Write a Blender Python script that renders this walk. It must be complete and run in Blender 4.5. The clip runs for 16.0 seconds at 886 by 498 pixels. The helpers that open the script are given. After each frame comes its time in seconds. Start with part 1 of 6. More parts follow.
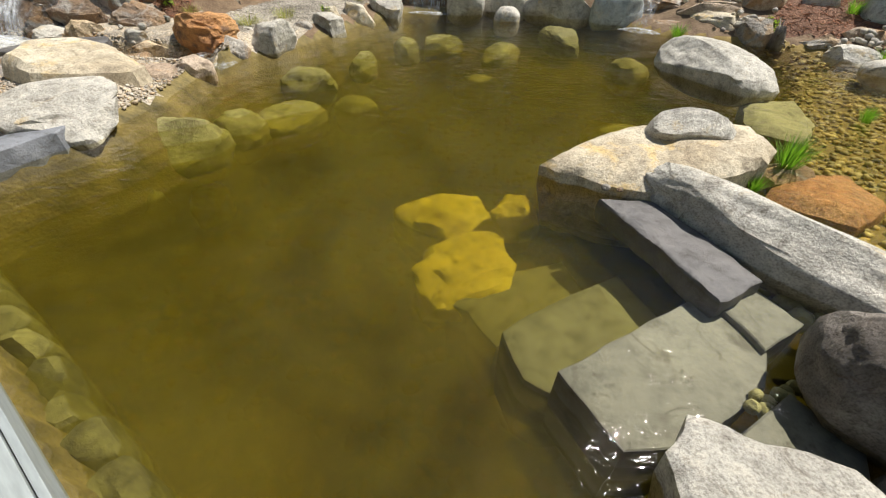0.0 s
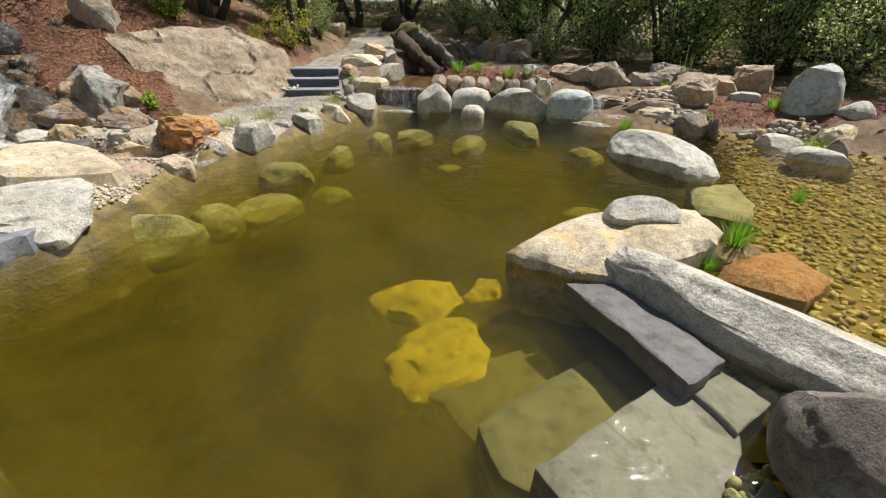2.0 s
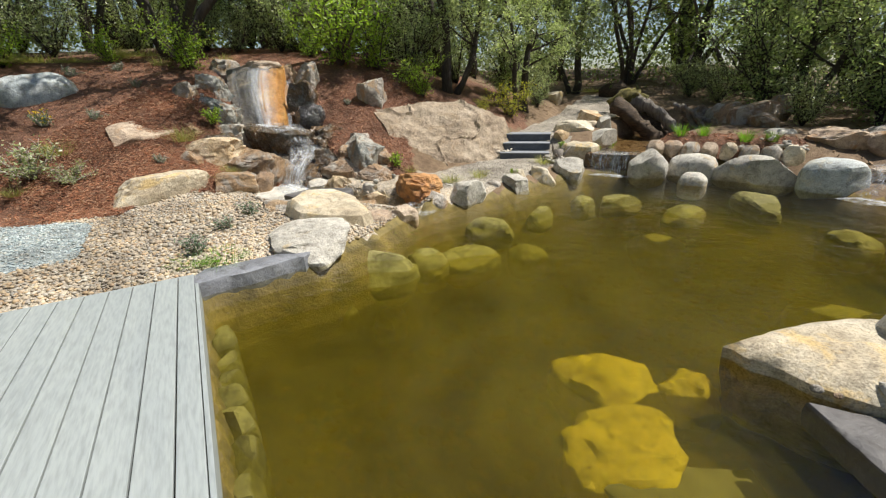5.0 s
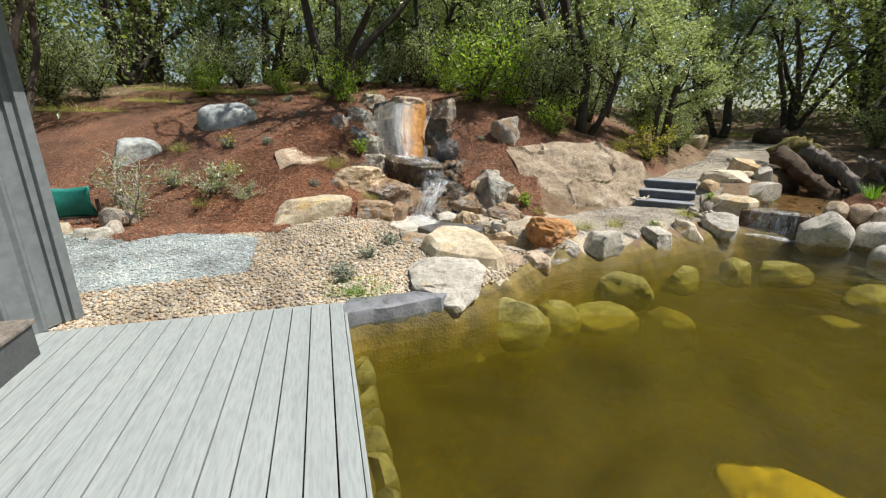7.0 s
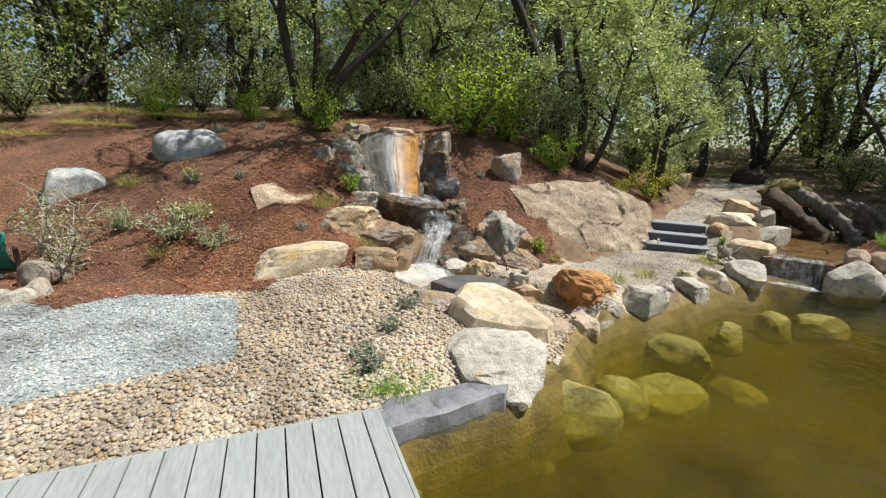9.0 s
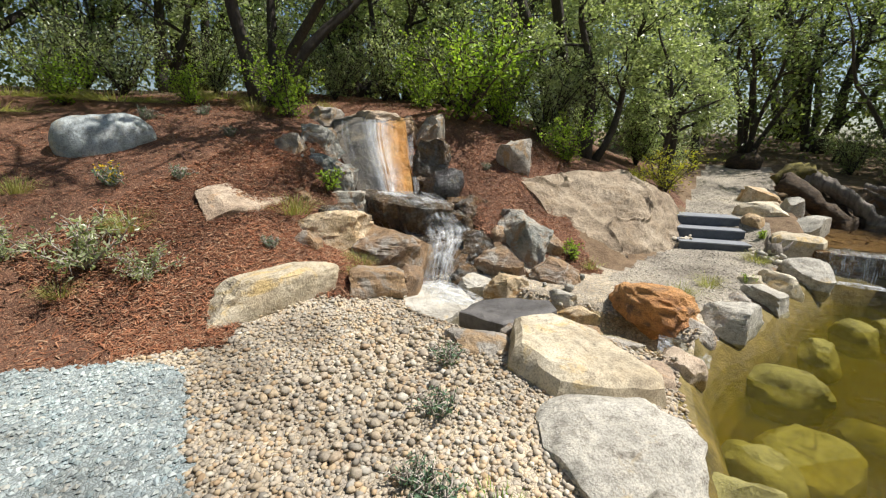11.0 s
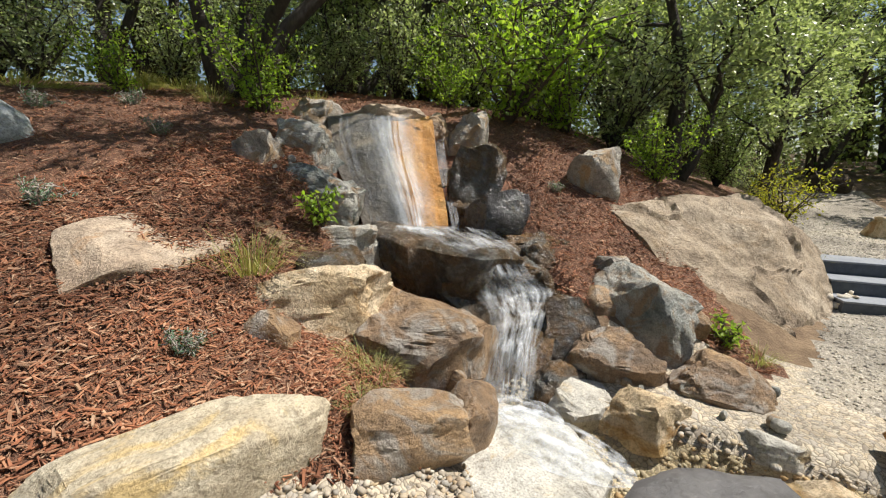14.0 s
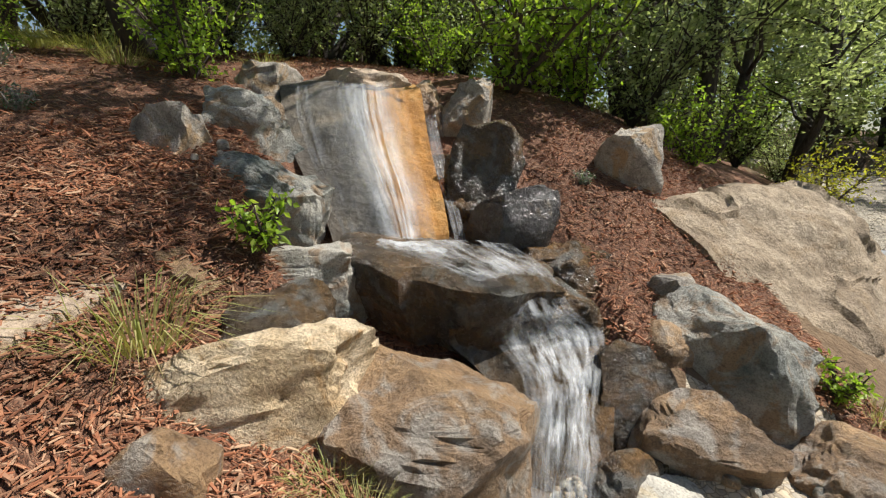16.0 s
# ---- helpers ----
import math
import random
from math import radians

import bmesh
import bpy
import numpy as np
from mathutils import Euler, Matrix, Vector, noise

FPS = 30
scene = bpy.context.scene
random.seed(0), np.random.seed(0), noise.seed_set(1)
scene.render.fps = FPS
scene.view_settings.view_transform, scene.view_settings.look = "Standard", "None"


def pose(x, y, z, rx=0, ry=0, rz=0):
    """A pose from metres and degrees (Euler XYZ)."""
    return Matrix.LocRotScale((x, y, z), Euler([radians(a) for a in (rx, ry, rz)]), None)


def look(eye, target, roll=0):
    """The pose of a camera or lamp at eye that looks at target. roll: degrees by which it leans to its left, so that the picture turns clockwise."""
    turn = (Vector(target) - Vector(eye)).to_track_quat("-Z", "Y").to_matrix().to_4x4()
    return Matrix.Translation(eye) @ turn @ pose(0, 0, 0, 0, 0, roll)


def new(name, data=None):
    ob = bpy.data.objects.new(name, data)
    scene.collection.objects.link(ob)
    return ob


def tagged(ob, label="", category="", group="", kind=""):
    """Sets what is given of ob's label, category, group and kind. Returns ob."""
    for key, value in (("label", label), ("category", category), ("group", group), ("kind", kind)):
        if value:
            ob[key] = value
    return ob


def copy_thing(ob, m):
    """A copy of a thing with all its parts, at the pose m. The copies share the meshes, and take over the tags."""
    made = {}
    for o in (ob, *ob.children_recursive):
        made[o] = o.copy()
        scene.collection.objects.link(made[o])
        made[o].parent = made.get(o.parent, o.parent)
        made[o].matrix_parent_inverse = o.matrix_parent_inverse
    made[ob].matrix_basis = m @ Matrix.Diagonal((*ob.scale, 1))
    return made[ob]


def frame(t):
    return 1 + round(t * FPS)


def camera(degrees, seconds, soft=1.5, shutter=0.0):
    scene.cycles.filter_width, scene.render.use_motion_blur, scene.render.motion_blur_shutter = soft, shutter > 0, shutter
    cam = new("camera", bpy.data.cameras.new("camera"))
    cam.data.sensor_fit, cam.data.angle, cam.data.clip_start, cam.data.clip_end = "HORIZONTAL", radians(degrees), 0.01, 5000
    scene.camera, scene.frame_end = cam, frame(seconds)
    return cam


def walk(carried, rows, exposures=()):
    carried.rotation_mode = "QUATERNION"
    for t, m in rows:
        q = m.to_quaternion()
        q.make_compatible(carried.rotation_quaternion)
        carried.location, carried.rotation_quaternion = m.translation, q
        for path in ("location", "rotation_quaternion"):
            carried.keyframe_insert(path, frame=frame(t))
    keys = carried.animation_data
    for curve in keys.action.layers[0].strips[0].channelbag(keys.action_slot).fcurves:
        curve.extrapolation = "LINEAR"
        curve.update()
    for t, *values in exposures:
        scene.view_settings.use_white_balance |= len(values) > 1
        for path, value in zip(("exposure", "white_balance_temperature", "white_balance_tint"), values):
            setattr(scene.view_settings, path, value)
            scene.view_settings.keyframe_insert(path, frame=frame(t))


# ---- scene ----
cam = camera(93.2, 16.0, 1.2)
PATH = [
    (0, (0.020, 0.233, 1.303), (-0.041, 1.627, 0.167), 1.90),
    (0.5, (0.023, 0.239, 1.337), (0.012, 1.697, 0.283), 2.40),
    (1, (0.044, 0.234, 1.368), (0.070, 1.745, 0.390), 2.50),
    (1.5, (0.059, 0.228, 1.385), (0.098, 1.779, 0.473), 2.10),
    (2, (0.060, 0.232, 1.391), (0.076, 1.813, 0.530), 1.60),
    (2.5, (0.064, 0.230, 1.399), (0.019, 1.833, 0.581), 1.00),
    (3, (0.067, 0.225, 1.411), (-0.080, 1.840, 0.630), 0.20),
    (3.5, (0.059, 0.211, 1.416), (-0.224, 1.826, 0.673), -0.60),
    (4, (0.041, 0.190, 1.427), (-0.400, 1.785, 0.719), -1.30),
    (4.5, (0.027, 0.176, 1.432), (-0.576, 1.733, 0.758), -1.40),
    (5, (0.019, 0.166, 1.456), (-0.745, 1.661, 0.810), -1.50),
    (5.2, (0.005, 0.166, 1.471), (-0.818, 1.633, 0.829), -1.30),
    (7.3, (-0.512, 0.084, 1.644), (-1.648, 1.381, 1.128), 1.10),
    (7.5, (-0.610, 0.080, 1.661), (-1.740, 1.391, 1.166), 1.20),
    (8, (-0.913, 0.148, 1.686), (-2.006, 1.502, 1.228), 1.80),
    (8.5, (-1.214, 0.221, 1.712), (-2.260, 1.619, 1.274), 2.10),
    (9, (-1.546, 0.310, 1.699), (-2.540, 1.749, 1.274), 2.30),
    (9.2, (-1.663, 0.370, 1.694), (-2.631, 1.826, 1.265), 2.50),
    (11.3, (-2.994, 1.136, 1.587), (-3.821, 2.671, 1.138), 1.20),
    (11.5, (-3.119, 1.192, 1.584), (-3.941, 2.729, 1.137), 1.20),
    (12, (-3.387, 1.337, 1.560), (-4.211, 2.876, 1.122), 0.90),
    (12.5, (-3.574, 1.573, 1.463), (-4.396, 3.120, 1.048), 0.90),
    (13, (-3.821, 1.935, 1.408), (-4.640, 3.488, 1.017), 1.20),
    (13.5, (-4.078, 2.296, 1.440), (-4.904, 3.848, 1.058), 1.70),
    (14, (-4.248, 2.614, 1.486), (-5.072, 4.168, 1.106), 2.10),
    (14.5, (-4.419, 2.849, 1.507), (-5.239, 4.404, 1.121), 1.90),
    (15, (-4.648, 3.009, 1.526), (-5.445, 4.568, 1.115), 1.90),
    (15.5, (-4.798, 3.210, 1.528), (-5.547, 4.786, 1.085), 2.10),
    (16, (-4.846, 3.414, 1.533), (-5.565, 4.995, 1.058), 1.80),
]
walk(cam, [(t, look(eye, target, roll)) for t, eye, target, roll in PATH])

# ---- light ----
world = bpy.data.worlds.new("world")
scene.world = world
world.use_nodes = True
SUN_UP, SUN_TURN = radians(61), radians(56)
sky = world.node_tree.nodes.new("ShaderNodeTexSky")
sky.sky_type, sky.sun_disc, sky.sun_elevation, sky.sun_rotation = "NISHITA", False, SUN_UP, SUN_TURN
back = world.node_tree.nodes["Background"]
back.inputs["Strength"].default_value = 0.075
world.node_tree.links.new(sky.outputs[0], back.inputs["Color"])
sun = new("sun", bpy.data.lights.new("sun", "SUN"))
sun.data.energy, sun.data.angle, sun.data.color = 5.0, radians(0.55), (1.0, 0.95, 0.87)
sun.matrix_world = look((9 * math.sin(SUN_TURN), 9 * math.cos(SUN_TURN), 9 * math.tan(SUN_UP)), (0, 0, 0))
scene.view_settings.exposure = 0.45


# ---- materials ----
def shader(name):
    """A new node material: its tree, a maker of nodes and a maker of links."""
    m = bpy.data.materials.new(name)
    m.use_nodes = True
    t = m.node_tree
    t.nodes.clear()

    def add(kind, **values):
        n = t.nodes.new("ShaderNode" + kind)
        for k, v in values.items():
            if k in n.inputs:
                n.inputs[k].default_value = v
        return n

    def link(a, b, c, d):
        t.links.new(a.outputs[b], c.inputs[d])
    return m, t, add, link


def ramp(add, stops):
    n = add("ValToRGB")
    e = n.color_ramp.elements
    while len(e) < len(stops):
        e.new(0.5)
    for el, (pos, col) in zip(e, stops):
        el.position, el.color = pos, (*col, 1)
    return n


def place(add, link, spread=37.0):
    """Object coordinates, shifted for each object."""
    tc, info, mul, plus = add("TexCoord"), add("ObjectInfo"), add("VectorMath"), add("VectorMath")
    mul.operation = "SCALE"
    mul.inputs[0].default_value = (spread, spread * 0.7, spread * 1.3)
    link(info, "Random", mul, "Scale")
    link(tc, "Object", plus, 0)
    link(mul, 0, plus, 1)
    return plus


def stone(name, a, b, c, scale=3.0, rough=0.75, relief=0.5, stain=None, amount=0.0, sheen=0.4, layers=0.0, lichen=0.0):
    """Rock: three tones in patches, speckle, cracks, and a stain of its own colour."""
    m, t, add, link = shader(name)
    at = place(add, link)
    big, mid, fine = add("TexNoise", Scale=scale * 0.7, Detail=6.0, Roughness=0.62), add("TexNoise", Scale=scale * 5, Detail=8.0, Roughness=0.7), add("TexNoise", Scale=scale * 38, Detail=3.0)
    big.inputs["Distortion"].default_value = 0.6
    for n in (big, mid, fine):
        link(at, 0, n, "Vector")
    tones = ramp(add, [(0.32, c), (0.48, a), (0.66, b)])
    link(big, "Fac", tones, "Fac")
    grain = ramp(add, [(0.32, (0.45, 0.43, 0.40)), (0.5, (0.98, 0.98, 0.98)), (0.7, (1.3, 1.27, 1.22))])
    link(mid, "Fac", grain, "Fac")
    mul = add("MixRGB", Fac=0.75)
    mul.blend_type = "MULTIPLY"
    link(tones, 0, mul, 1)
    link(grain, 0, mul, 2)
    speck = ramp(add, [(0.36, (0.62, 0.6, 0.58)), (0.5, (1, 1, 1)), (0.68, (1.12, 1.12, 1.1))])
    link(fine, "Fac", speck, "Fac")
    mul2 = add("MixRGB", Fac=0.22)
    mul2.blend_type = "MULTIPLY"
    link(mul, 0, mul2, 1)
    link(speck, 0, mul2, 2)
    colour = mul2
    if stain:
        blot = add("TexNoise", Scale=scale * 1.3, Detail=5.0, Roughness=0.65)
        blot.inputs["Distortion"].default_value = 1.2
        shift = add("VectorMath")
        shift.inputs[1].default_value = (5.3, 1.7, 9.1)
        link(at, 0, shift, 0)
        link(shift, 0, blot, "Vector")
        edge = ramp(add, [(0.62 - 0.3 * amount, (0, 0, 0)), (0.72 - 0.3 * amount, (1, 1, 1))])
        link(blot, "Fac", edge, "Fac")
        half = add("Math")
        half.operation = "MULTIPLY"
        half.inputs[1].default_value = 0.8
        link(edge, 0, half, 0)
        mix = add("MixRGB", Color2=(*stain, 1))
        link(half, 0, mix, 0)
        link(colour, 0, mix, 1)
        dull = add("MixRGB", Fac=0.6)
        dull.blend_type = "MULTIPLY"
        link(mix, 0, dull, 1)
        link(speck, 0, dull, 2)
        colour = dull
    veins = add("TexNoise", Scale=scale * 2.1, Detail=9.0, Roughness=0.75)
    veins.inputs["Distortion"].default_value = 2.2
    link(at, 0, veins, "Vector")
    streak = ramp(add, [(0.36, (0.42, 0.38, 0.34)), (0.45, (1, 1, 1)), (0.60, (1, 1, 1)), (0.68, (1.22, 1.2, 1.15))])
    link(veins, "Fac", streak, "Fac")
    worn = add("MixRGB", Fac=0.7)
    worn.blend_type = "MULTIPLY"
    link(colour, 0, worn, 1)
    link(streak, 0, worn, 2)
    colour = worn
    bsdf, out = add("BsdfPrincipled", Roughness=rough), add("OutputMaterial")
    bsdf.inputs["Specular IOR Level"].default_value = sheen
    rr = add("MapRange")
    rr.inputs["To Min"].default_value, rr.inputs["To Max"].default_value = max(0.05, rough - 0.15), min(1.0, rough + 0.12)
    link(mid, "Fac", rr, "Value")
    link(rr, 0, bsdf, "Roughness")
    link(colour, 0, bsdf, "Base Color")
    crack = add("TexVoronoi", Scale=scale * 1.6)
    crack.feature = "DISTANCE_TO_EDGE"
    warp = add("VectorMath")
    warp.operation = "MULTIPLY_ADD"
    warp.inputs[1].default_value = (0.7, 0.7, 0.7)
    link(mid, "Color", warp, 0)
    link(at, 0, warp, 2)
    link(warp, 0, crack, "Vector")
    line = ramp(add, [(0.0, (0, 0, 0)), (0.03, (1, 1, 1))])
    link(crack, "Distance", line, "Fac")
    b1, b2, b3 = add("Bump", Strength=min(1.0, relief * 1.5), Distance=0.05), add("Bump", Strength=relief * 0.45, Distance=0.006), add("Bump", Strength=relief * 0.25, Distance=0.012)
    link(mid, "Fac", b1, "Height")
    link(fine, "Fac", b2, "Height")
    link(line, 0, b3, "Height")
    link(b1, 0, b2, "Normal")
    link(b2, 0, b3, "Normal")
    link(b3, 0, bsdf, "Normal")
    link(bsdf, 0, out, "Surface")
    return m


def pieces(name, colours, rough=0.7, grain=60.0, island=True, sheen=0.4):
    """Loose stones or chips: each piece takes a tone of its own."""
    m, t, add, link = shader(name)
    pick = add("NewGeometry") if island else add("ObjectInfo")
    tones = ramp(add, [(i / (len(colours) - 1), c) for i, c in enumerate(colours)])
    link(pick, "Random Per Island" if island else "Random", tones, "Fac")
    tc, n = add("TexCoord"), add("TexNoise", Scale=grain, Detail=4.0)
    link(tc, "Object", n, "Vector")
    g = ramp(add, [(0.3, (0.7, 0.68, 0.66)), (0.55, (1, 1, 1)), (0.8, (1.15, 1.13, 1.1))])
    link(n, "Fac", g, "Fac")
    mul = add("MixRGB", Fac=0.8)
    mul.blend_type = "MULTIPLY"
    link(tones, 0, mul, 1)
    link(g, 0, mul, 2)
    # Broad mottling in the colour, standing in for dappled tree shade.
    wide = add("TexNoise", Scale=1.4, Detail=5.0, Roughness=0.65)
    link(tc, "Object", wide, "Vector")
    patch = ramp(add, [(0.34, (0.5, 0.48, 0.46)), (0.5, (0.95, 0.95, 0.95)), (0.66, (1.3, 1.27, 1.22))])
    link(wide, "Fac", patch, "Fac")
    dappled = add("MixRGB", Fac=0.8)
    dappled.blend_type = "MULTIPLY"
    link(mul, 0, dappled, 1)
    link(patch, 0, dappled, 2)
    mul = dappled
    bsdf, out, b = add("BsdfPrincipled", Roughness=rough), add("OutputMaterial"), add("Bump", Strength=0.35, Distance=0.004)
    bsdf.inputs["Specular IOR Level"].default_value = sheen
    link(mul, 0, bsdf, "Base Color")
    link(n, "Fac", b, "Height")
    link(b, 0, bsdf, "Normal")
    link(bsdf, 0, out, "Surface")
    return m


def leafy(name, colours, glow=0.35, rough=0.45):
    """Leaves: each with its own green, letting some light through."""
    m, t, add, link = shader(name)
    geo = add("NewGeometry")
    tones = ramp(add, [(i / (len(colours) - 1), c) for i, c in enumerate(colours)])
    link(geo, "Random Per Island", tones, "Fac")
    bsdf, tr, mix, out = add("BsdfPrincipled", Roughness=rough), add("BsdfTranslucent"), add("MixShader", Fac=glow), add("OutputMaterial")
    lift = add("MixRGB", Fac=1.0, Color2=(1.5, 1.6, 0.8, 1))
    lift.blend_type = "MULTIPLY"
    link(tones, 0, bsdf, "Base Color")
    link(tones, 0, lift, 1)
    link(lift, 0, tr, "Color")
    link(bsdf, 0, mix, 1)
    link(tr, 0, mix, 2)
    link(mix, 0, out, "Surface")
    return m


def plain(name, a, b, scale=8.0, rough=0.6, relief=0.2, stretch=(1, 1, 1), metal=0.0, sheen=0.5):
    """Wood, metal, cloth, earth: two tones of noise, stretched along the grain."""
    m, t, add, link = shader(name)
    at, mp = place(add, link, 11.0), add("Mapping")
    mp.inputs["Scale"].default_value = stretch
    link(at, 0, mp, "Vector")
    n, f = add("TexNoise", Scale=scale, Detail=8.0, Roughness=0.68), add("TexNoise", Scale=scale * 9, Detail=4.0)
    link(mp, 0, n, "Vector")
    link(mp, 0, f, "Vector")
    tones = ramp(add, [(0.3, a), (0.7, b)])
    link(n, "Fac", tones, "Fac")
    g = ramp(add, [(0.3, (0.75, 0.75, 0.75)), (0.6, (1.05, 1.05, 1.05))])
    link(f, "Fac", g, "Fac")
    mul = add("MixRGB", Fac=0.7)
    mul.blend_type = "MULTIPLY"
    link(tones, 0, mul, 1)
    link(g, 0, mul, 2)
    bsdf, out, bp = add("BsdfPrincipled", Roughness=rough, Metallic=metal), add("OutputMaterial"), add("Bump", Strength=relief, Distance=0.02)
    bsdf.inputs["Specular IOR Level"].default_value = sheen
    link(mul, 0, bsdf, "Base Color")
    link(f, "Fac", bp, "Height")
    link(bp, 0, bsdf, "Normal")
    link(bsdf, 0, out, "Surface")
    return m


def flecked(name, colours, scale, stretch=(1, 1, 1)):
    """Ground packed with small pieces: each cell its own tone, with dark gaps between."""
    m, t, add, link = shader(name)
    tc, warp, plus, mp = add("TexCoord"), add("TexNoise", Scale=9.0, Detail=3.0), add("VectorMath"), add("Mapping")
    plus.operation = "MULTIPLY_ADD"
    plus.inputs[1].default_value = (0.12, 0.12, 0.12)
    link(tc, "Object", warp, "Vector")
    link(warp, "Color", plus, 0)
    link(tc, "Object", plus, 2)
    mp.inputs["Scale"].default_value = stretch
    link(plus, 0, mp, "Vector")
    cell, gap = add("TexVoronoi", Scale=scale), add("TexVoronoi", Scale=scale)
    gap.feature = "DISTANCE_TO_EDGE"
    link(mp, 0, cell, "Vector")
    link(mp, 0, gap, "Vector")
    split = add("SeparateColor")
    link(cell, "Color", split, "Color")
    tones = ramp(add, [(i / (len(colours) - 1), c) for i, c in enumerate(colours)])
    link(split, 0, tones, "Fac")
    line = ramp(add, [(0.0, (0.25, 0.23, 0.2)), (0.10, (1, 1, 1))])
    link(gap, "Distance", line, "Fac")
    mul = add("MixRGB", Fac=0.85)
    mul.blend_type = "MULTIPLY"
    link(tones, 0, mul, 1)
    link(line, 0, mul, 2)
    # Wide dark and light patches painted in, like tree shadow over the ground.
    wide = add("TexNoise", Scale=1.4, Detail=5.0, Roughness=0.65)
    link(tc, "Object", wide, "Vector")
    patch = ramp(add, [(0.34, (0.5, 0.48, 0.46)), (0.5, (0.95, 0.95, 0.95)), (0.66, (1.3, 1.27, 1.22))])
    link(wide, "Fac", patch, "Fac")
    dappled = add("MixRGB", Fac=0.8)
    dappled.blend_type = "MULTIPLY"
    link(mul, 0, dappled, 1)
    link(patch, 0, dappled, 2)
    mul = dappled
    bsdf, out, b = add("BsdfPrincipled", Roughness=0.9), add("OutputMaterial"), add("Bump", Strength=0.8, Distance=0.012)
    link(mul, 0, bsdf, "Base Color")
    link(gap, "Distance", b, "Height")
    link(b, 0, bsdf, "Normal")
    link(bsdf, 0, out, "Surface")
    return m


def clear_water(name, tint, ripple=0.12, scale=7.0):
    """A water surface: clear, tinted, with a mirror sheen that grows at a slant."""
    m, t, add, link = shader(name)
    tc, n, w = add("TexCoord"), add("TexNoise", Scale=scale, Detail=3.0, Roughness=0.5), add("TexNoise", Scale=scale * 0.28, Detail=2.0)
    n.inputs["Distortion"].default_value = 0.8
    mp = add("Mapping")
    mp.inputs["Scale"].default_value = (1.0, 1.7, 1.0)
    link(tc, "Object", mp, "Vector")
    link(mp, 0, n, "Vector")
    link(tc, "Object", w, "Vector")
    b0, b1 = add("Bump", Strength=ripple * 0.8, Distance=0.08), add("Bump", Strength=ripple, Distance=0.03)
    link(w, "Fac", b0, "Height")
    link(n, "Fac", b1, "Height")
    link(b0, 0, b1, "Normal")
    fres, gl, tr, mix, out = add("Fresnel", IOR=1.33), add("BsdfGlossy", Roughness=0.03), add("BsdfTransparent", Color=(*tint, 1)), add("MixShader"), add("OutputMaterial")
    link(b1, 0, fres, "Normal")
    link(b1, 0, gl, "Normal")
    link(fres, 0, mix, 0)
    link(tr, 0, mix, 1)
    link(gl, 0, mix, 2)
    link(mix, 0, out, "Surface")
    return m


def murk(name, tint, silt, amount):
    """A sheet of cloudy water under the surface: it tints what lies below and carries a little silt."""
    m, t, add, link = shader(name)
    tc, n = add("TexCoord"), add("TexNoise", Scale=0.9, Detail=7.0, Roughness=0.65)
    n.inputs["Distortion"].default_value = 0.7
    link(tc, "Object", n, "Vector")
    rr = add("MapRange")
    rr.inputs["From Min"].default_value, rr.inputs["From Max"].default_value = 0.3, 0.7
    rr.inputs["To Min"].default_value, rr.inputs["To Max"].default_value = amount * 0.3, amount * 1.8
    link(n, "Fac", rr, "Value")
    tr, di, mix, out = add("BsdfTransparent", Color=(*tint, 1)), add("BsdfDiffuse", Color=(*silt, 1)), add("MixShader"), add("OutputMaterial")
    link(rr, 0, mix, 0)
    link(tr, 0, mix, 1)
    link(di, 0, mix, 2)
    link(mix, 0, out, "Surface")
    return m


def falling(name, amount=0.5, scale=26.0, low=0.35, across=((0.0, 1.0), (1.0, 1.0)), down=2.2):
    """Falling water: white threads with clear gaps; the threads run along v of the mesh's own map, thick and thin across u."""
    m, t, add, link = shader(name)
    uv, mp, n, wide = add("UVMap"), add("Mapping"), add("TexNoise", Scale=1.0, Detail=6.0, Roughness=0.65), add("TexNoise", Scale=1.0, Detail=2.0)
    mp.inputs["Scale"].default_value = (scale, down, 1)
    link(uv, 0, mp, "Vector")
    link(mp, 0, n, "Vector")
    broad = add("Mapping")
    broad.inputs["Scale"].default_value = (scale * 0.22, down * 1.3, 1)
    link(uv, 0, broad, "Vector")
    link(broad, 0, wide, "Vector")
    both = add("MixRGB", Fac=0.35)
    link(n, "Fac", both, 1)
    link(wide, "Fac", both, 2)
    r = ramp(add, [(low, (0, 0, 0)), (low + 0.3, (amount, amount, amount))])
    link(both, 0, r, "Fac")
    side, band, mul = add("SeparateXYZ"), ramp(add, [(k, (v, v, v)) for k, v in across]), add("MixRGB", Fac=1.0)
    mul.blend_type = "MULTIPLY"
    link(uv, 0, side, 0)
    link(side, 0, band, "Fac")
    link(r, 0, mul, 1)
    link(band, 0, mul, 2)
    white, tr, mix, out = add("BsdfPrincipled", Roughness=0.25), add("BsdfTransparent", Color=(0.97, 0.98, 0.98, 1)), add("MixShader"), add("OutputMaterial")
    white.inputs["Base Color"].default_value = (0.80, 0.83, 0.87, 1)
    b = add("Bump", Strength=0.5, Distance=0.02)
    link(n, "Fac", b, "Height")
    link(b, 0, white, "Normal")
    link(mul, 0, mix, 0)
    link(tr, 0, mix, 1)
    link(white, 0, mix, 2)
    link(mix, 0, out, "Surface")
    return m


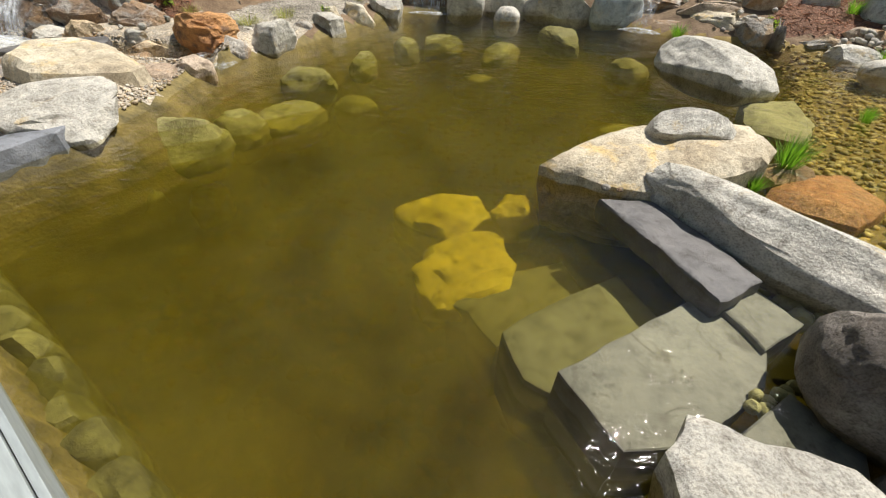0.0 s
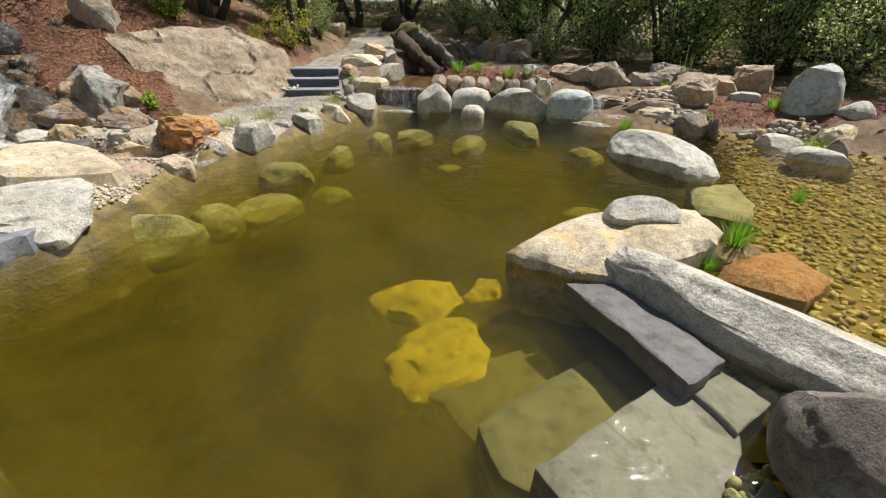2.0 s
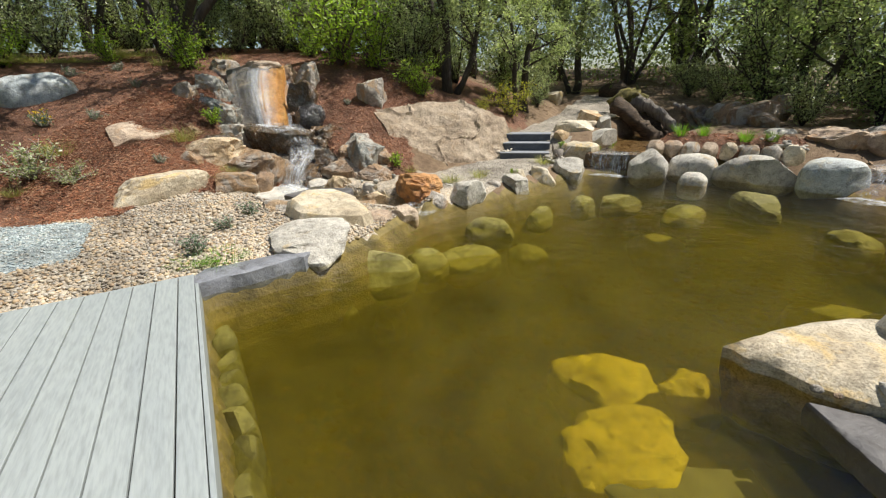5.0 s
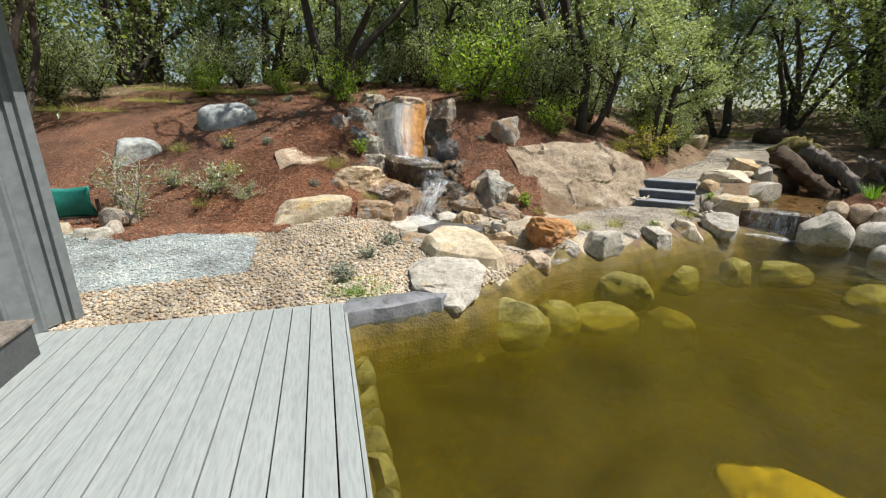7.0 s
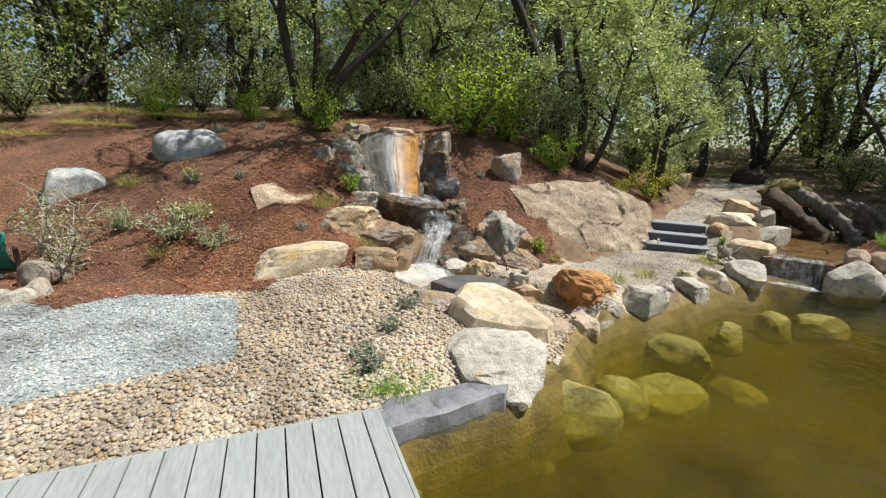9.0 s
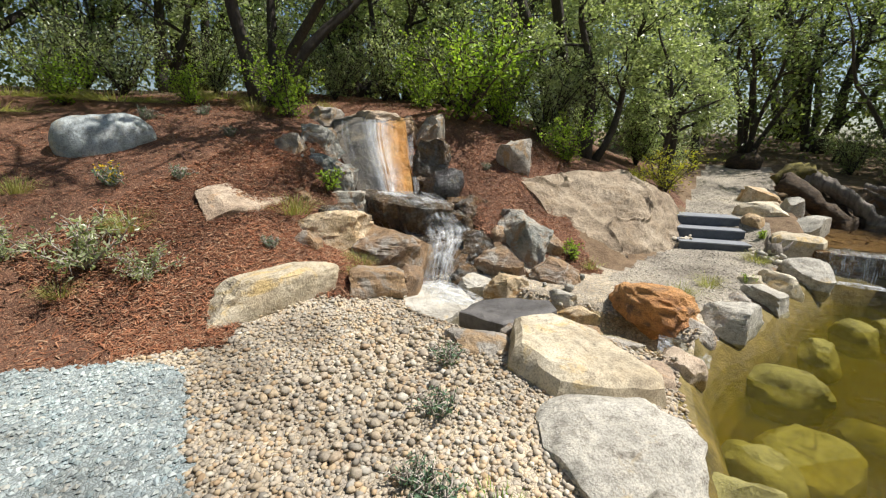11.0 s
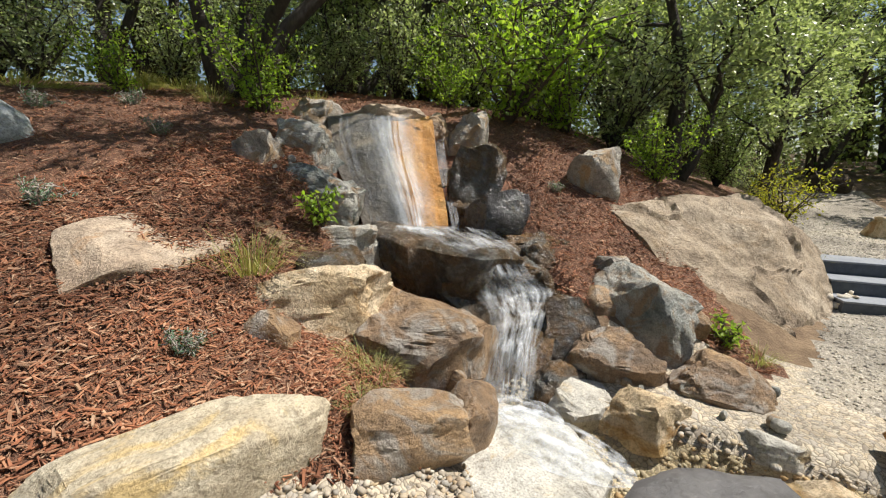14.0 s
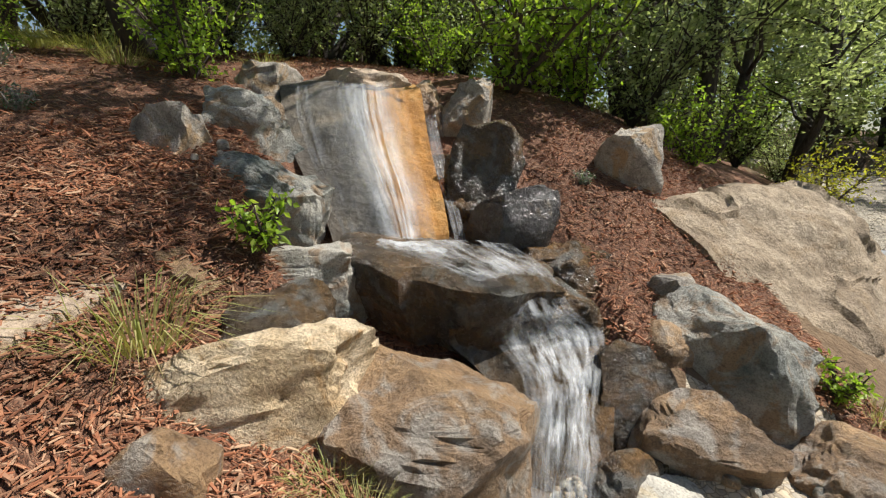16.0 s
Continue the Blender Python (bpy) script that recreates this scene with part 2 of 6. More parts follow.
def stained_face(name):
    """Wet rock under a fall: dark grey-brown, with an orange mineral band down one side and over the lip."""
    m, t, add, link = shader(name)
    uv, tc, split = add("UVMap"), add("TexCoord"), add("SeparateXYZ")
    link(uv, 0, split, 0)
    blot, fine, run = add("TexNoise", Scale=3.0, Detail=7.0, Roughness=0.65), add("TexNoise", Scale=22.0, Detail=6.0, Roughness=0.7), add("TexNoise", Scale=1.0, Detail=5.0)
    mp = add("Mapping")
    mp.inputs["Scale"].default_value = (16, 2.0, 1)
    link(uv, 0, mp, "Vector")
    link(mp, 0, run, "Vector")
    link(tc, "Object", blot, "Vector")
    link(tc, "Object", fine, "Vector")
    edge = add("Math")
    edge.operation = "MULTIPLY_ADD"
    edge.inputs[1].default_value = 0.34
    link(run, "Fac", edge, 0)
    link(split, 0, edge, 2)
    band = ramp(add, [(0.72, (0, 0, 0)), (0.82, (1, 1, 1))])
    link(edge, 0, band, "Fac")
    dark = ramp(add, [(0.32, (0.05, 0.045, 0.04)), (0.5, (0.14, 0.12, 0.10)), (0.68, (0.25, 0.20, 0.145))])
    link(blot, "Fac", dark, "Fac")
    rust = ramp(add, [(0.3, (0.26, 0.12, 0.035)), (0.5, (0.46, 0.21, 0.045)), (0.7, (0.54, 0.32, 0.11))])
    link(blot, "Fac", rust, "Fac")
    mix = add("MixRGB")
    link(band, 0, mix, 0)
    link(dark, 0, mix, 1)
    link(rust, 0, mix, 2)
    grain = ramp(add, [(0.3, (0.6, 0.58, 0.55)), (0.6, (1.1, 1.1, 1.1))])
    link(fine, "Fac", grain, "Fac")
    mul = add("MixRGB", Fac=0.8)
    mul.blend_type = "MULTIPLY"
    link(mix, 0, mul, 1)
    link(grain, 0, mul, 2)
    bsdf, out, bp = add("BsdfPrincipled", Roughness=0.42), add("OutputMaterial"), add("Bump", Strength=0.8, Distance=0.04)
    bsdf.inputs["Specular IOR Level"].default_value = 0.4
    link(mul, 0, bsdf, "Base Color")
    link(fine, "Fac", bp, "Height")
    link(bp, 0, bsdf, "Normal")
    link(bsdf, 0, out, "Surface")
    return m


PALE = stone("pale_granite", (0.50, 0.475, 0.42), (0.60, 0.575, 0.52), (0.36, 0.34, 0.30), 2.6, 0.8, 0.45, (0.52, 0.40, 0.22), 0.1)
CREAM = stone("cream_stone", (0.55, 0.48, 0.36), (0.64, 0.585, 0.47), (0.40, 0.33, 0.23), 2.2, 0.8, 0.4, (0.62, 0.45, 0.20), 0.25)
OCHRE = stone("ochre_stone", (0.60, 0.46, 0.29), (0.71, 0.60, 0.45), (0.40, 0.27, 0.16), 2.6, 0.75, 0.6, (0.40, 0.22, 0.07), 0.3)
TAN = stone("tan_sandstone", (0.46, 0.36, 0.27), (0.54, 0.44, 0.34), (0.34, 0.25, 0.18), 2.4, 0.85, 0.5, (0.42, 0.24, 0.11), 0.2)
BEDROCK = stone("weathered_bedrock", (0.37, 0.295, 0.215), (0.47, 0.39, 0.30), (0.23, 0.175, 0.125), 1.9, 0.88, 0.9, (0.30, 0.22, 0.14), 0.2)
RUST = stone("rust_orange_stone", (0.52, 0.25, 0.09), (0.64, 0.37, 0.16), (0.30, 0.13, 0.055), 2.8, 0.7, 0.7, (0.20, 0.12, 0.08), 0.15)
BROWN = stone("brown_stone", (0.31, 0.20, 0.115), (0.47, 0.31, 0.17), (0.14, 0.105, 0.08), 2.8, 0.42, 0.7, (0.40, 0.37, 0.33), 0.4, 0.6)
WET = stone("wet_brown_stone", (0.09, 0.06, 0.032), (0.21, 0.115, 0.042), (0.03, 0.026, 0.022), 2.8, 0.28, 0.7, (0.13, 0.135, 0.13), 0.35, 0.7)
BLUE = stone("blue_grey_stone", (0.40, 0.44, 0.45), (0.52, 0.54, 0.52), (0.28, 0.32, 0.34), 2.2, 0.7, 0.35, (0.50, 0.46, 0.36), 0.2)
TEAL = stone("grey_green_stone", (0.36, 0.36, 0.33), (0.60, 0.57, 0.51), (0.12, 0.155, 0.155), 3.4, 0.5, 0.8, (0.34, 0.22, 0.12), 0.35, 0.5)
GREY = stone("grey_stone", (0.42, 0.385, 0.34), (0.57, 0.53, 0.47), (0.22, 0.20, 0.18), 3.0, 0.8, 0.7, (0.44, 0.29, 0.15), 0.4)
SLATE = stone("blue_slate", (0.21, 0.22, 0.245), (0.28, 0.29, 0.31), (0.15, 0.155, 0.175), 1.8, 0.55, 0.25)
DARK_SLATE = stone("dark_slate", (0.12, 0.115, 0.115), (0.165, 0.155, 0.15), (0.08, 0.078, 0.08), 1.8, 0.5, 0.3)
SUNK = stone("sunken_wall_stone", (0.20, 0.185, 0.07), (0.28, 0.26, 0.11), (0.11, 0.10, 0.04), 2.4, 0.8, 0.4)
PAVING = stone("grey_paving_stone", (0.19, 0.19, 0.175), (0.235, 0.235, 0.215), (0.15, 0.15, 0.14), 1.6, 0.7, 0.15)
BLACK = stone("wet_black_stone", (0.045, 0.043, 0.045), (0.13, 0.125, 0.13), (0.02, 0.02, 0.022), 2.6, 0.22, 0.5, (0.12, 0.09, 0.06), 0.1, 0.9)
DARK = stone("dark_speckled_stone", (0.21, 0.18, 0.155), (0.40, 0.36, 0.32), (0.09, 0.08, 0.07), 3.4, 0.75, 0.9, (0.16, 0.10, 0.06), 0.2)
ALGAE = stone("algae_covered_stone", (0.33, 0.31, 0.15), (0.40, 0.38, 0.19), (0.24, 0.225, 0.105), 2.0, 0.8, 0.4)
GOLD = stone("golden_algae_stone", (0.72, 0.60, 0.07), (0.84, 0.73, 0.12), (0.46, 0.37, 0.04), 2.0, 0.8, 0.4)

MULCH = pieces("bark_mulch", [(0.14, 0.053, 0.028), (0.33, 0.13, 0.066), (0.43, 0.215, 0.12), (0.20, 0.078, 0.04), (0.48, 0.32, 0.21), (0.37, 0.155, 0.08), (0.26, 0.10, 0.054)], 0.85, 40)
GRAVEL = pieces("river_gravel", [(0.33, 0.285, 0.23), (0.48, 0.41, 0.32), (0.26, 0.24, 0.21), (0.54, 0.42, 0.27), (0.41, 0.29, 0.18), (0.60, 0.56, 0.47), (0.34, 0.315, 0.28), (0.45, 0.37, 0.27)], 0.75, 50)
BLUE_GRIT = pieces("blue_crushed_stone", [(0.22, 0.28, 0.30), (0.36, 0.43, 0.44), (0.50, 0.55, 0.55), (0.27, 0.32, 0.32), (0.44, 0.44, 0.40), (0.33, 0.40, 0.43)], 0.75, 60)
GRIT = pieces("grey_path_grit", [(0.40, 0.36, 0.30), (0.50, 0.46, 0.39), (0.33, 0.30, 0.26), (0.56, 0.51, 0.43)], 0.8, 60)
BAY = pieces("amber_pond_pebbles", [(0.38, 0.27, 0.08), (0.56, 0.42, 0.13), (0.28, 0.20, 0.07), (0.62, 0.50, 0.22), (0.40, 0.33, 0.16), (0.20, 0.15, 0.06)], 0.6, 50)
SILT = pieces("pond_bed_stones", [(0.30, 0.19, 0.04), (0.55, 0.37, 0.09), (0.70, 0.48, 0.12), (0.38, 0.27, 0.08), (0.80, 0.50, 0.10)], 0.7, 40)
COBBLE = pieces("small_cobbles", [(0.48, 0.44, 0.37), (0.60, 0.56, 0.48), (0.36, 0.34, 0.31), (0.55, 0.47, 0.36)], 0.8, 40)
LITTER = pieces("dry_leaf_litter", [(0.22, 0.13, 0.07), (0.34, 0.23, 0.14), (0.16, 0.10, 0.06), (0.42, 0.32, 0.21)], 0.85, 40)

SOIL_MULCH = flecked("mulch_soil", [(0.06, 0.027, 0.015), (0.22, 0.10, 0.056), (0.12, 0.052, 0.03), (0.36, 0.20, 0.125), (0.09, 0.04, 0.022), (0.28, 0.13, 0.075)], 60, (1, 3.2, 1))
SOIL_GRAVEL = flecked("gravel_sand", [(0.27, 0.23, 0.18), (0.50, 0.44, 0.34), (0.36, 0.32, 0.27), (0.56, 0.47, 0.35), (0.42, 0.35, 0.25)], 38)
SOIL_BLUE = flecked("blue_gravel_dust", [(0.20, 0.24, 0.25), (0.36, 0.41, 0.42), (0.28, 0.33, 0.34), (0.46, 0.50, 0.50)], 60)
SOIL_PATH = flecked("path_grit", [(0.22, 0.19, 0.15), (0.40, 0.36, 0.30), (0.30, 0.27, 0.22), (0.48, 0.43, 0.36)], 60)
SOIL_WOOD = plain("woodland_floor", (0.09, 0.055, 0.03), (0.26, 0.18, 0.11), 5, 0.95, 0.9)
SOIL_POND = plain("pond_silt", (0.07, 0.058, 0.025), (0.27, 0.205, 0.07), 4.5, 0.95, 0.6)
SOIL_BAY = plain("bay_silt", (0.16, 0.11, 0.03), (0.30, 0.21, 0.06), 10, 0.9, 0.5)
WATER = clear_water("pond_water", (0.93, 0.915, 0.80), 0.34, 8)
MURKS = [murk(*row) for row in (("murky_water", (0.92, 0.91, 0.78), (0.23, 0.21, 0.06), 0.03), ("murky_water_upper", (0.90, 0.88, 0.70), (0.28, 0.25, 0.05), 0.065), ("murky_water_middle", (0.89, 0.855, 0.60), (0.35, 0.295, 0.04), 0.10),
                                ("murky_water_lower", (0.90, 0.845, 0.54), (0.43, 0.335, 0.035), 0.15), ("murky_water_deep", (0.91, 0.84, 0.50), (0.58, 0.40, 0.03), 0.20), ("murky_water_deepest", (0.92, 0.84, 0.50), (0.72, 0.46, 0.03), 0.26))]
FALL = falling("falling_water", 0.62, 30, 0.40, ((0.0, 0.4), (0.05, 0.8), (0.09, 0.12), (0.36, 0.15), (0.5, 0.8), (0.72, 0.95), (0.86, 0.25), (1.0, 0.1)))
SPILL = falling("spilling_water", 0.7, 40, 0.44)
CHUTE = falling("rushing_water", 0.72, 15, 0.43, ((0.0, 0.2), (0.2, 0.8), (0.75, 1.0), (1.0, 0.3)), 8.0)
FOAM = falling("white_foam", 0.75, 9, 0.40)
DECKING = plain("grey_deck_board", (0.27, 0.30, 0.305), (0.325, 0.355, 0.35), 1.8, 0.6, 0.05, (0.6, 4, 4))
TIMBER = plain("dark_blue_step_timber", (0.05, 0.058, 0.075), (0.10, 0.112, 0.135), 4, 0.7, 0.3, (3, 3, 3))
TIMBER_TOP = plain("pale_step_top", (0.20, 0.215, 0.25), (0.28, 0.295, 0.32), 5, 0.7, 0.3)
CLADDING = plain("grey_ribbed_cladding", (0.15, 0.17, 0.18), (0.19, 0.21, 0.22), 2.0, 0.45, 0.05)
TRIM = plain("white_painted_metal", (0.66, 0.68, 0.68), (0.78, 0.79, 0.79), 3, 0.35, 0.03)
BARK = plain("dark_oak_bark", (0.028, 0.022, 0.018), (0.10, 0.082, 0.068), 9, 0.9, 1.0, (3, 3, 0.6))
MADRONE = plain("grey_brown_bark", (0.055, 0.04, 0.03), (0.15, 0.115, 0.09), 7, 0.85, 0.8, (3, 3, 0.7))
TWIG = plain("pale_grey_twig", (0.30, 0.26, 0.22), (0.48, 0.43, 0.38), 12, 0.85, 0.3)
LOGWOOD = plain("charred_mossy_log", (0.018, 0.013, 0.01), (0.14, 0.09, 0.05), 6, 0.8, 1.0, (1.5, 1.5, 4))
MOSS = plain("mossy_bark", (0.05, 0.045, 0.02), (0.24, 0.20, 0.05), 8, 0.95, 1.0)
DRIFT = plain("weathered_grey_wood", (0.10, 0.085, 0.07), (0.34, 0.30, 0.26), 9, 0.85, 0.8, (2, 2, 0.5))
CLOTH = plain("teal_cloth", (0.006, 0.17, 0.14), (0.012, 0.24, 0.20), 5, 0.7, 0.15)
RAIL = plain("dark_brown_metal", (0.03, 0.022, 0.018), (0.06, 0.045, 0.038), 8, 0.5, 0.1)
CORD = plain("orange_cord", (0.62, 0.10, 0.02), (0.75, 0.16, 0.035), 30, 0.6, 0.3)
BOX = plain("charcoal_planter", (0.06, 0.063, 0.066), (0.10, 0.105, 0.11), 6, 0.6, 0.2)

OAK = leafy("oak_leaves", [(0.07, 0.10, 0.035), (0.20, 0.25, 0.10), (0.36, 0.41, 0.20), (0.11, 0.15, 0.05), (0.50, 0.54, 0.34)], 0.44, 0.3)
SAGE = leafy("grey_green_leaves", [(0.15, 0.19, 0.09), (0.30, 0.35, 0.20), (0.46, 0.50, 0.33), (0.20, 0.25, 0.12)], 0.44, 0.32)
FRESH = leafy("bright_green_leaves", [(0.22, 0.34, 0.035), (0.34, 0.48, 0.07), (0.15, 0.25, 0.03), (0.45, 0.54, 0.11)], 0.5, 0.45)
# Yellower greens put sunlight into the colour of the far leaves.
SUNLIT = leafy("sunlit_far_leaves", [(0.08, 0.115, 0.03), (0.21, 0.26, 0.07), (0.36, 0.42, 0.14), (0.12, 0.16, 0.04), (0.48, 0.50, 0.23)], 0.52, 0.35)
YELLOW = leafy("yellow_green_leaves", [(0.36, 0.37, 0.04), (0.47, 0.44, 0.06), (0.25, 0.30, 0.04), (0.56, 0.46, 0.04)], 0.45, 0.5)
DEEP = leafy("dark_thicket_leaves", [(0.09, 0.15, 0.05), (0.28, 0.36, 0.16), (0.52, 0.58, 0.34), (0.16, 0.23, 0.09)], 0.44, 0.3)
BLADE = leafy("green_grass_blades", [(0.10, 0.22, 0.02), (0.15, 0.30, 0.03), (0.20, 0.33, 0.05)], 0.4, 0.5)
STRAW = leafy("straw_grass_blades", [(0.34, 0.30, 0.12), (0.26, 0.29, 0.08), (0.44, 0.38, 0.19), (0.20, 0.26, 0.06)], 0.3, 0.6)
HERB = leafy("blue_green_herb", [(0.10, 0.19, 0.12), (0.15, 0.25, 0.16), (0.08, 0.14, 0.08)], 0.3, 0.6)
PETAL = leafy("yellow_petals", [(0.75, 0.52, 0.02), (0.8, 0.62, 0.05)], 0.3, 0.6)

# ---- the lie of the land ----
POND = [(-3.0, 1.85), (-2.62, 2.7), (-2.5, 3.5), (-2.6, 4.25), (-2.4, 4.85), (-1.98, 5.5), (-1.65, 6.5), (-1.1, 7.75), (-0.4, 7.95),
        (0.4, 8.35), (1.2, 8.35), (1.95, 8.05), (2.6, 7.0), (3.2, 6.6), (4.1, 6.5), (5.0, 5.95), (5.7, 5.0), (5.7, 3.0), (4.6, 1.5),
        (2.6, 0.7), (1.6, 0.55), (0.5, 0.5), (-0.6, 0.28)]
TOE = [(-13.0, -2.6), (-9.0, 0.3), (-7.4, 1.5), (-5.7, 2.85), (-4.95, 3.9), (-4.5, 5.0), (-3.6, 5.9), (-3.0, 7.2), (-2.75, 8.2), (-2.6, 9.4), (-2.5, 12.0), (-3.5, 16.0), (-6.0, 30.0)]


def to_segment(x, y, a, b):
    """Distance from a point to a segment, and on which side of it the point lies."""
    ux, uy, vx, vy = b[0] - a[0], b[1] - a[1], x - a[0], y - a[1]
    k = min(1.0, max(0.0, (ux * vx + uy * vy) / (ux * ux + uy * uy)))
    return math.hypot(vx - k * ux, vy - k * uy), ux * vy - uy * vx


POOL = [(-5.15, 4.6), (-4.85, 5.0), (-4.1, 4.95), (-3.6, 5.0), (-3.0, 5.0), (-2.5, 4.75), (-2.5, 4.2), (-2.95, 4.2), (-3.6, 4.15), (-4.0, 3.85), (-4.75, 3.95)]
CREEK = [(-1.05, 8.1), (-0.35, 8.15), (0.2, 9.3), (1.0, 10.4), (0.7, 12.0), (-0.3, 12.2), (-0.9, 10.6)]


def to_pond(x, y, POND=POND):
    """Distance to the water's edge, positive over the water."""
    inside, near = False, 1e9
    for a, b in zip(POND, POND[1:] + POND[:1]):
        near = min(near, to_segment(x, y, a, b)[0])
        if (a[1] > y) != (b[1] > y) and x < (b[0] - a[0]) * (y - a[1]) / (b[1] - a[1]) + a[0]:
            inside = not inside
    return near if inside else -near


GULLY = [(-7.2, 6.3, 1.55), (-6.75, 5.95, 1.35), (-6.15, 5.42, 0.60), (-5.5, 5.4, 0.42), (-5.0, 4.95, 0.10), (-4.8, 4.7, -0.02)]
DECK_AREA = [(-3.14, 1.97), (-0.2, 0.05), (-2.1, -3.0), (-5.0, -1.0)]


def step01(x, a, b):
    k = min(1.0, max(0.0, (x - a) / (b - a)))
    return k * k * (3 - 2 * k)


def bank(x, y):
    """How far uphill of the foot of the bank a point lies."""
    return max(((d if s > 0 else -d) for d, s in [min((to_segment(x, y, a, b) for a, b in zip(TOE, TOE[1:])), key=lambda ds: ds[0])]))


def height(x, y):
    """The ground's height over the water."""
    p = to_pond(x, y)
    if p > 0:
        shelf = step01(x, 0.75, 1.15) * step01(y, 2.6, 2.2) * 0.45 + step01(x, 2.1, 2.6) * step01(y, 6.6, 6.0) * step01(x - 0.55 * (y - 3.0), 2.0, 2.5)
        deep = -1.15 + 0.97 * min(1.0, shelf)
        return 0.02 + (deep - 0.02) * step01(p, 0.0, 0.34 + 0.4 * step01(y, 2.2, 3.2))
    if -5.6 < x < -2.2 and 3.4 < y < 5.5 and (c := to_pond(x, y, POOL)) > -0.05:
        return 0.15 - 0.22 * step01(c, -0.05, 0.15)
    d = bank(x, y)
    low = 0.06 + 0.11 * step01(-p, 0.0, 0.5)
    north = step01(y, 7.9, 9.0) * (0.40 + 0.05 * max(0.0, y - 9.0) + 0.11 * max(0.0, y - 11.5) * step01(y, 40.0, 12.0)) * step01(x, 4.5, 2.0)
    east = step01(x, 2.2, 3.2) * step01(-p, 0.1, 1.0) * (0.22 + 0.05 * max(0.0, -p - 1.0)) * step01(y, 4.0, 6.0)
    low += max(north, east)
    if -1.4 < x < 1.4 and 7.8 < y < 12.6 and (c := to_pond(x, y, CREEK)) > -0.15:
        low += (0.24 - low) * step01(c, -0.15, 0.1)
    if d > 0:
        rise = 0.57 * d * (1 + 0.3 * step01(y, 6.0, 8.0))
        rise = 2.2 * math.tanh(rise / 2.2) if rise > 0 else 0
        low += rise * 1.06 + 0.03 * max(0.0, d - 4.0) - north * step01(d, 0, 2.0)
    if -7.8 < x < -4.0 and 4.0 < y < 7.2:
        near, z = 9.0, 0.0
        for a, b in zip(GULLY, GULLY[1:]):
            ux, uy = b[0] - a[0], b[1] - a[1]
            k = min(1.0, max(0.0, (ux * (x - a[0]) + uy * (y - a[1])) / (ux * ux + uy * uy)))
            e = math.hypot(x - a[0] - k * ux, y - a[1] - k * uy)
            if e < near:
                near, z = e, a[2] + k * (b[2] - a[2])
        low = low + (min(low, z) - low) * (1 - step01(near, 0.4, 0.75))
    low -= 0.34 * math.exp(-((x + 5.85) / 0.55) ** 2 - ((y - 4.45) / 0.5) ** 2)
    c = to_pond(x, y, DECK_AREA) if -5.4 < x < 0.1 and -3.3 < y < 2.3 else -9.0
    if c > -0.5:
        low = min(low, 0.095 + 0.07 * step01(-c, 0.0, 0.45)) - 0.3 * step01(c, 0.02, 0.16)
    return low


# ---- makers ----
def mesh_of(name, verts, faces, material, smooth=False, sharp=None):
    me = bpy.data.meshes.new(name)
    me.from_pydata([tuple(v) for v in verts], [], [tuple(f) for f in faces])
    for m in (material if isinstance(material, (list, tuple)) else [material]):
        me.materials.append(m)
    if smooth:
        me.polygons.foreach_set("use_smooth", [True] * len(me.polygons))
        if sharp:
            me.set_sharp_from_angle(angle=radians(sharp))
    me.update()
    return me


def under(ob, parent):
    ob.parent = parent
    return ob


def part(name, bm, material, parent, label=""):
    """A bmesh as one mesh object under a thing or a part."""
    me = bpy.data.meshes.new(name)
    bm.to_mesh(me)
    bm.free()
    me.materials.append(material)
    ob = new(name, me)
    ob.parent = parent
    return tagged(ob, label)


def base(name, at, label, category, group="", kind="", turn=0.0):
    """The Empty at a thing's foot."""
    ob = new(name)
    ob.matrix_world = pose(*at, 0, 0, turn)
    return tagged(ob, label, category, group, kind)


def block(size, bevel=0.01, at=(0, 0, 0), turn=(0, 0, 0), wobble=0.0, seed=0, cut=1):
    """A bmesh box with worn edges."""
    bm = bmesh.new()
    bmesh.ops.create_cube(bm, size=1.0)
    bmesh.ops.scale(bm, vec=size, verts=bm.verts)
    if bevel:
        bmesh.ops.bevel(bm, geom=bm.edges[:], offset=bevel, segments=2, profile=0.6, affect="EDGES")
    if wobble:
        for v in bm.verts:
            v.co += noise.noise_vector(v.co * 3 + Vector((seed, 0, 0))) * wobble
    bmesh.ops.transform(bm, matrix=pose(*at, *turn), verts=bm.verts)
    return bm


BALLS = {}


def ball(level):
    if level not in BALLS:
        bm = bmesh.new()
        bmesh.ops.create_icosphere(bm, subdivisions=level, radius=1.0)
        bm.verts.ensure_lookup_table()
        BALLS[level] = (np.array([v.co[:] for v in bm.verts]), [[v.index for v in f.verts] for f in bm.faces])
        bm.free()
    return BALLS[level]


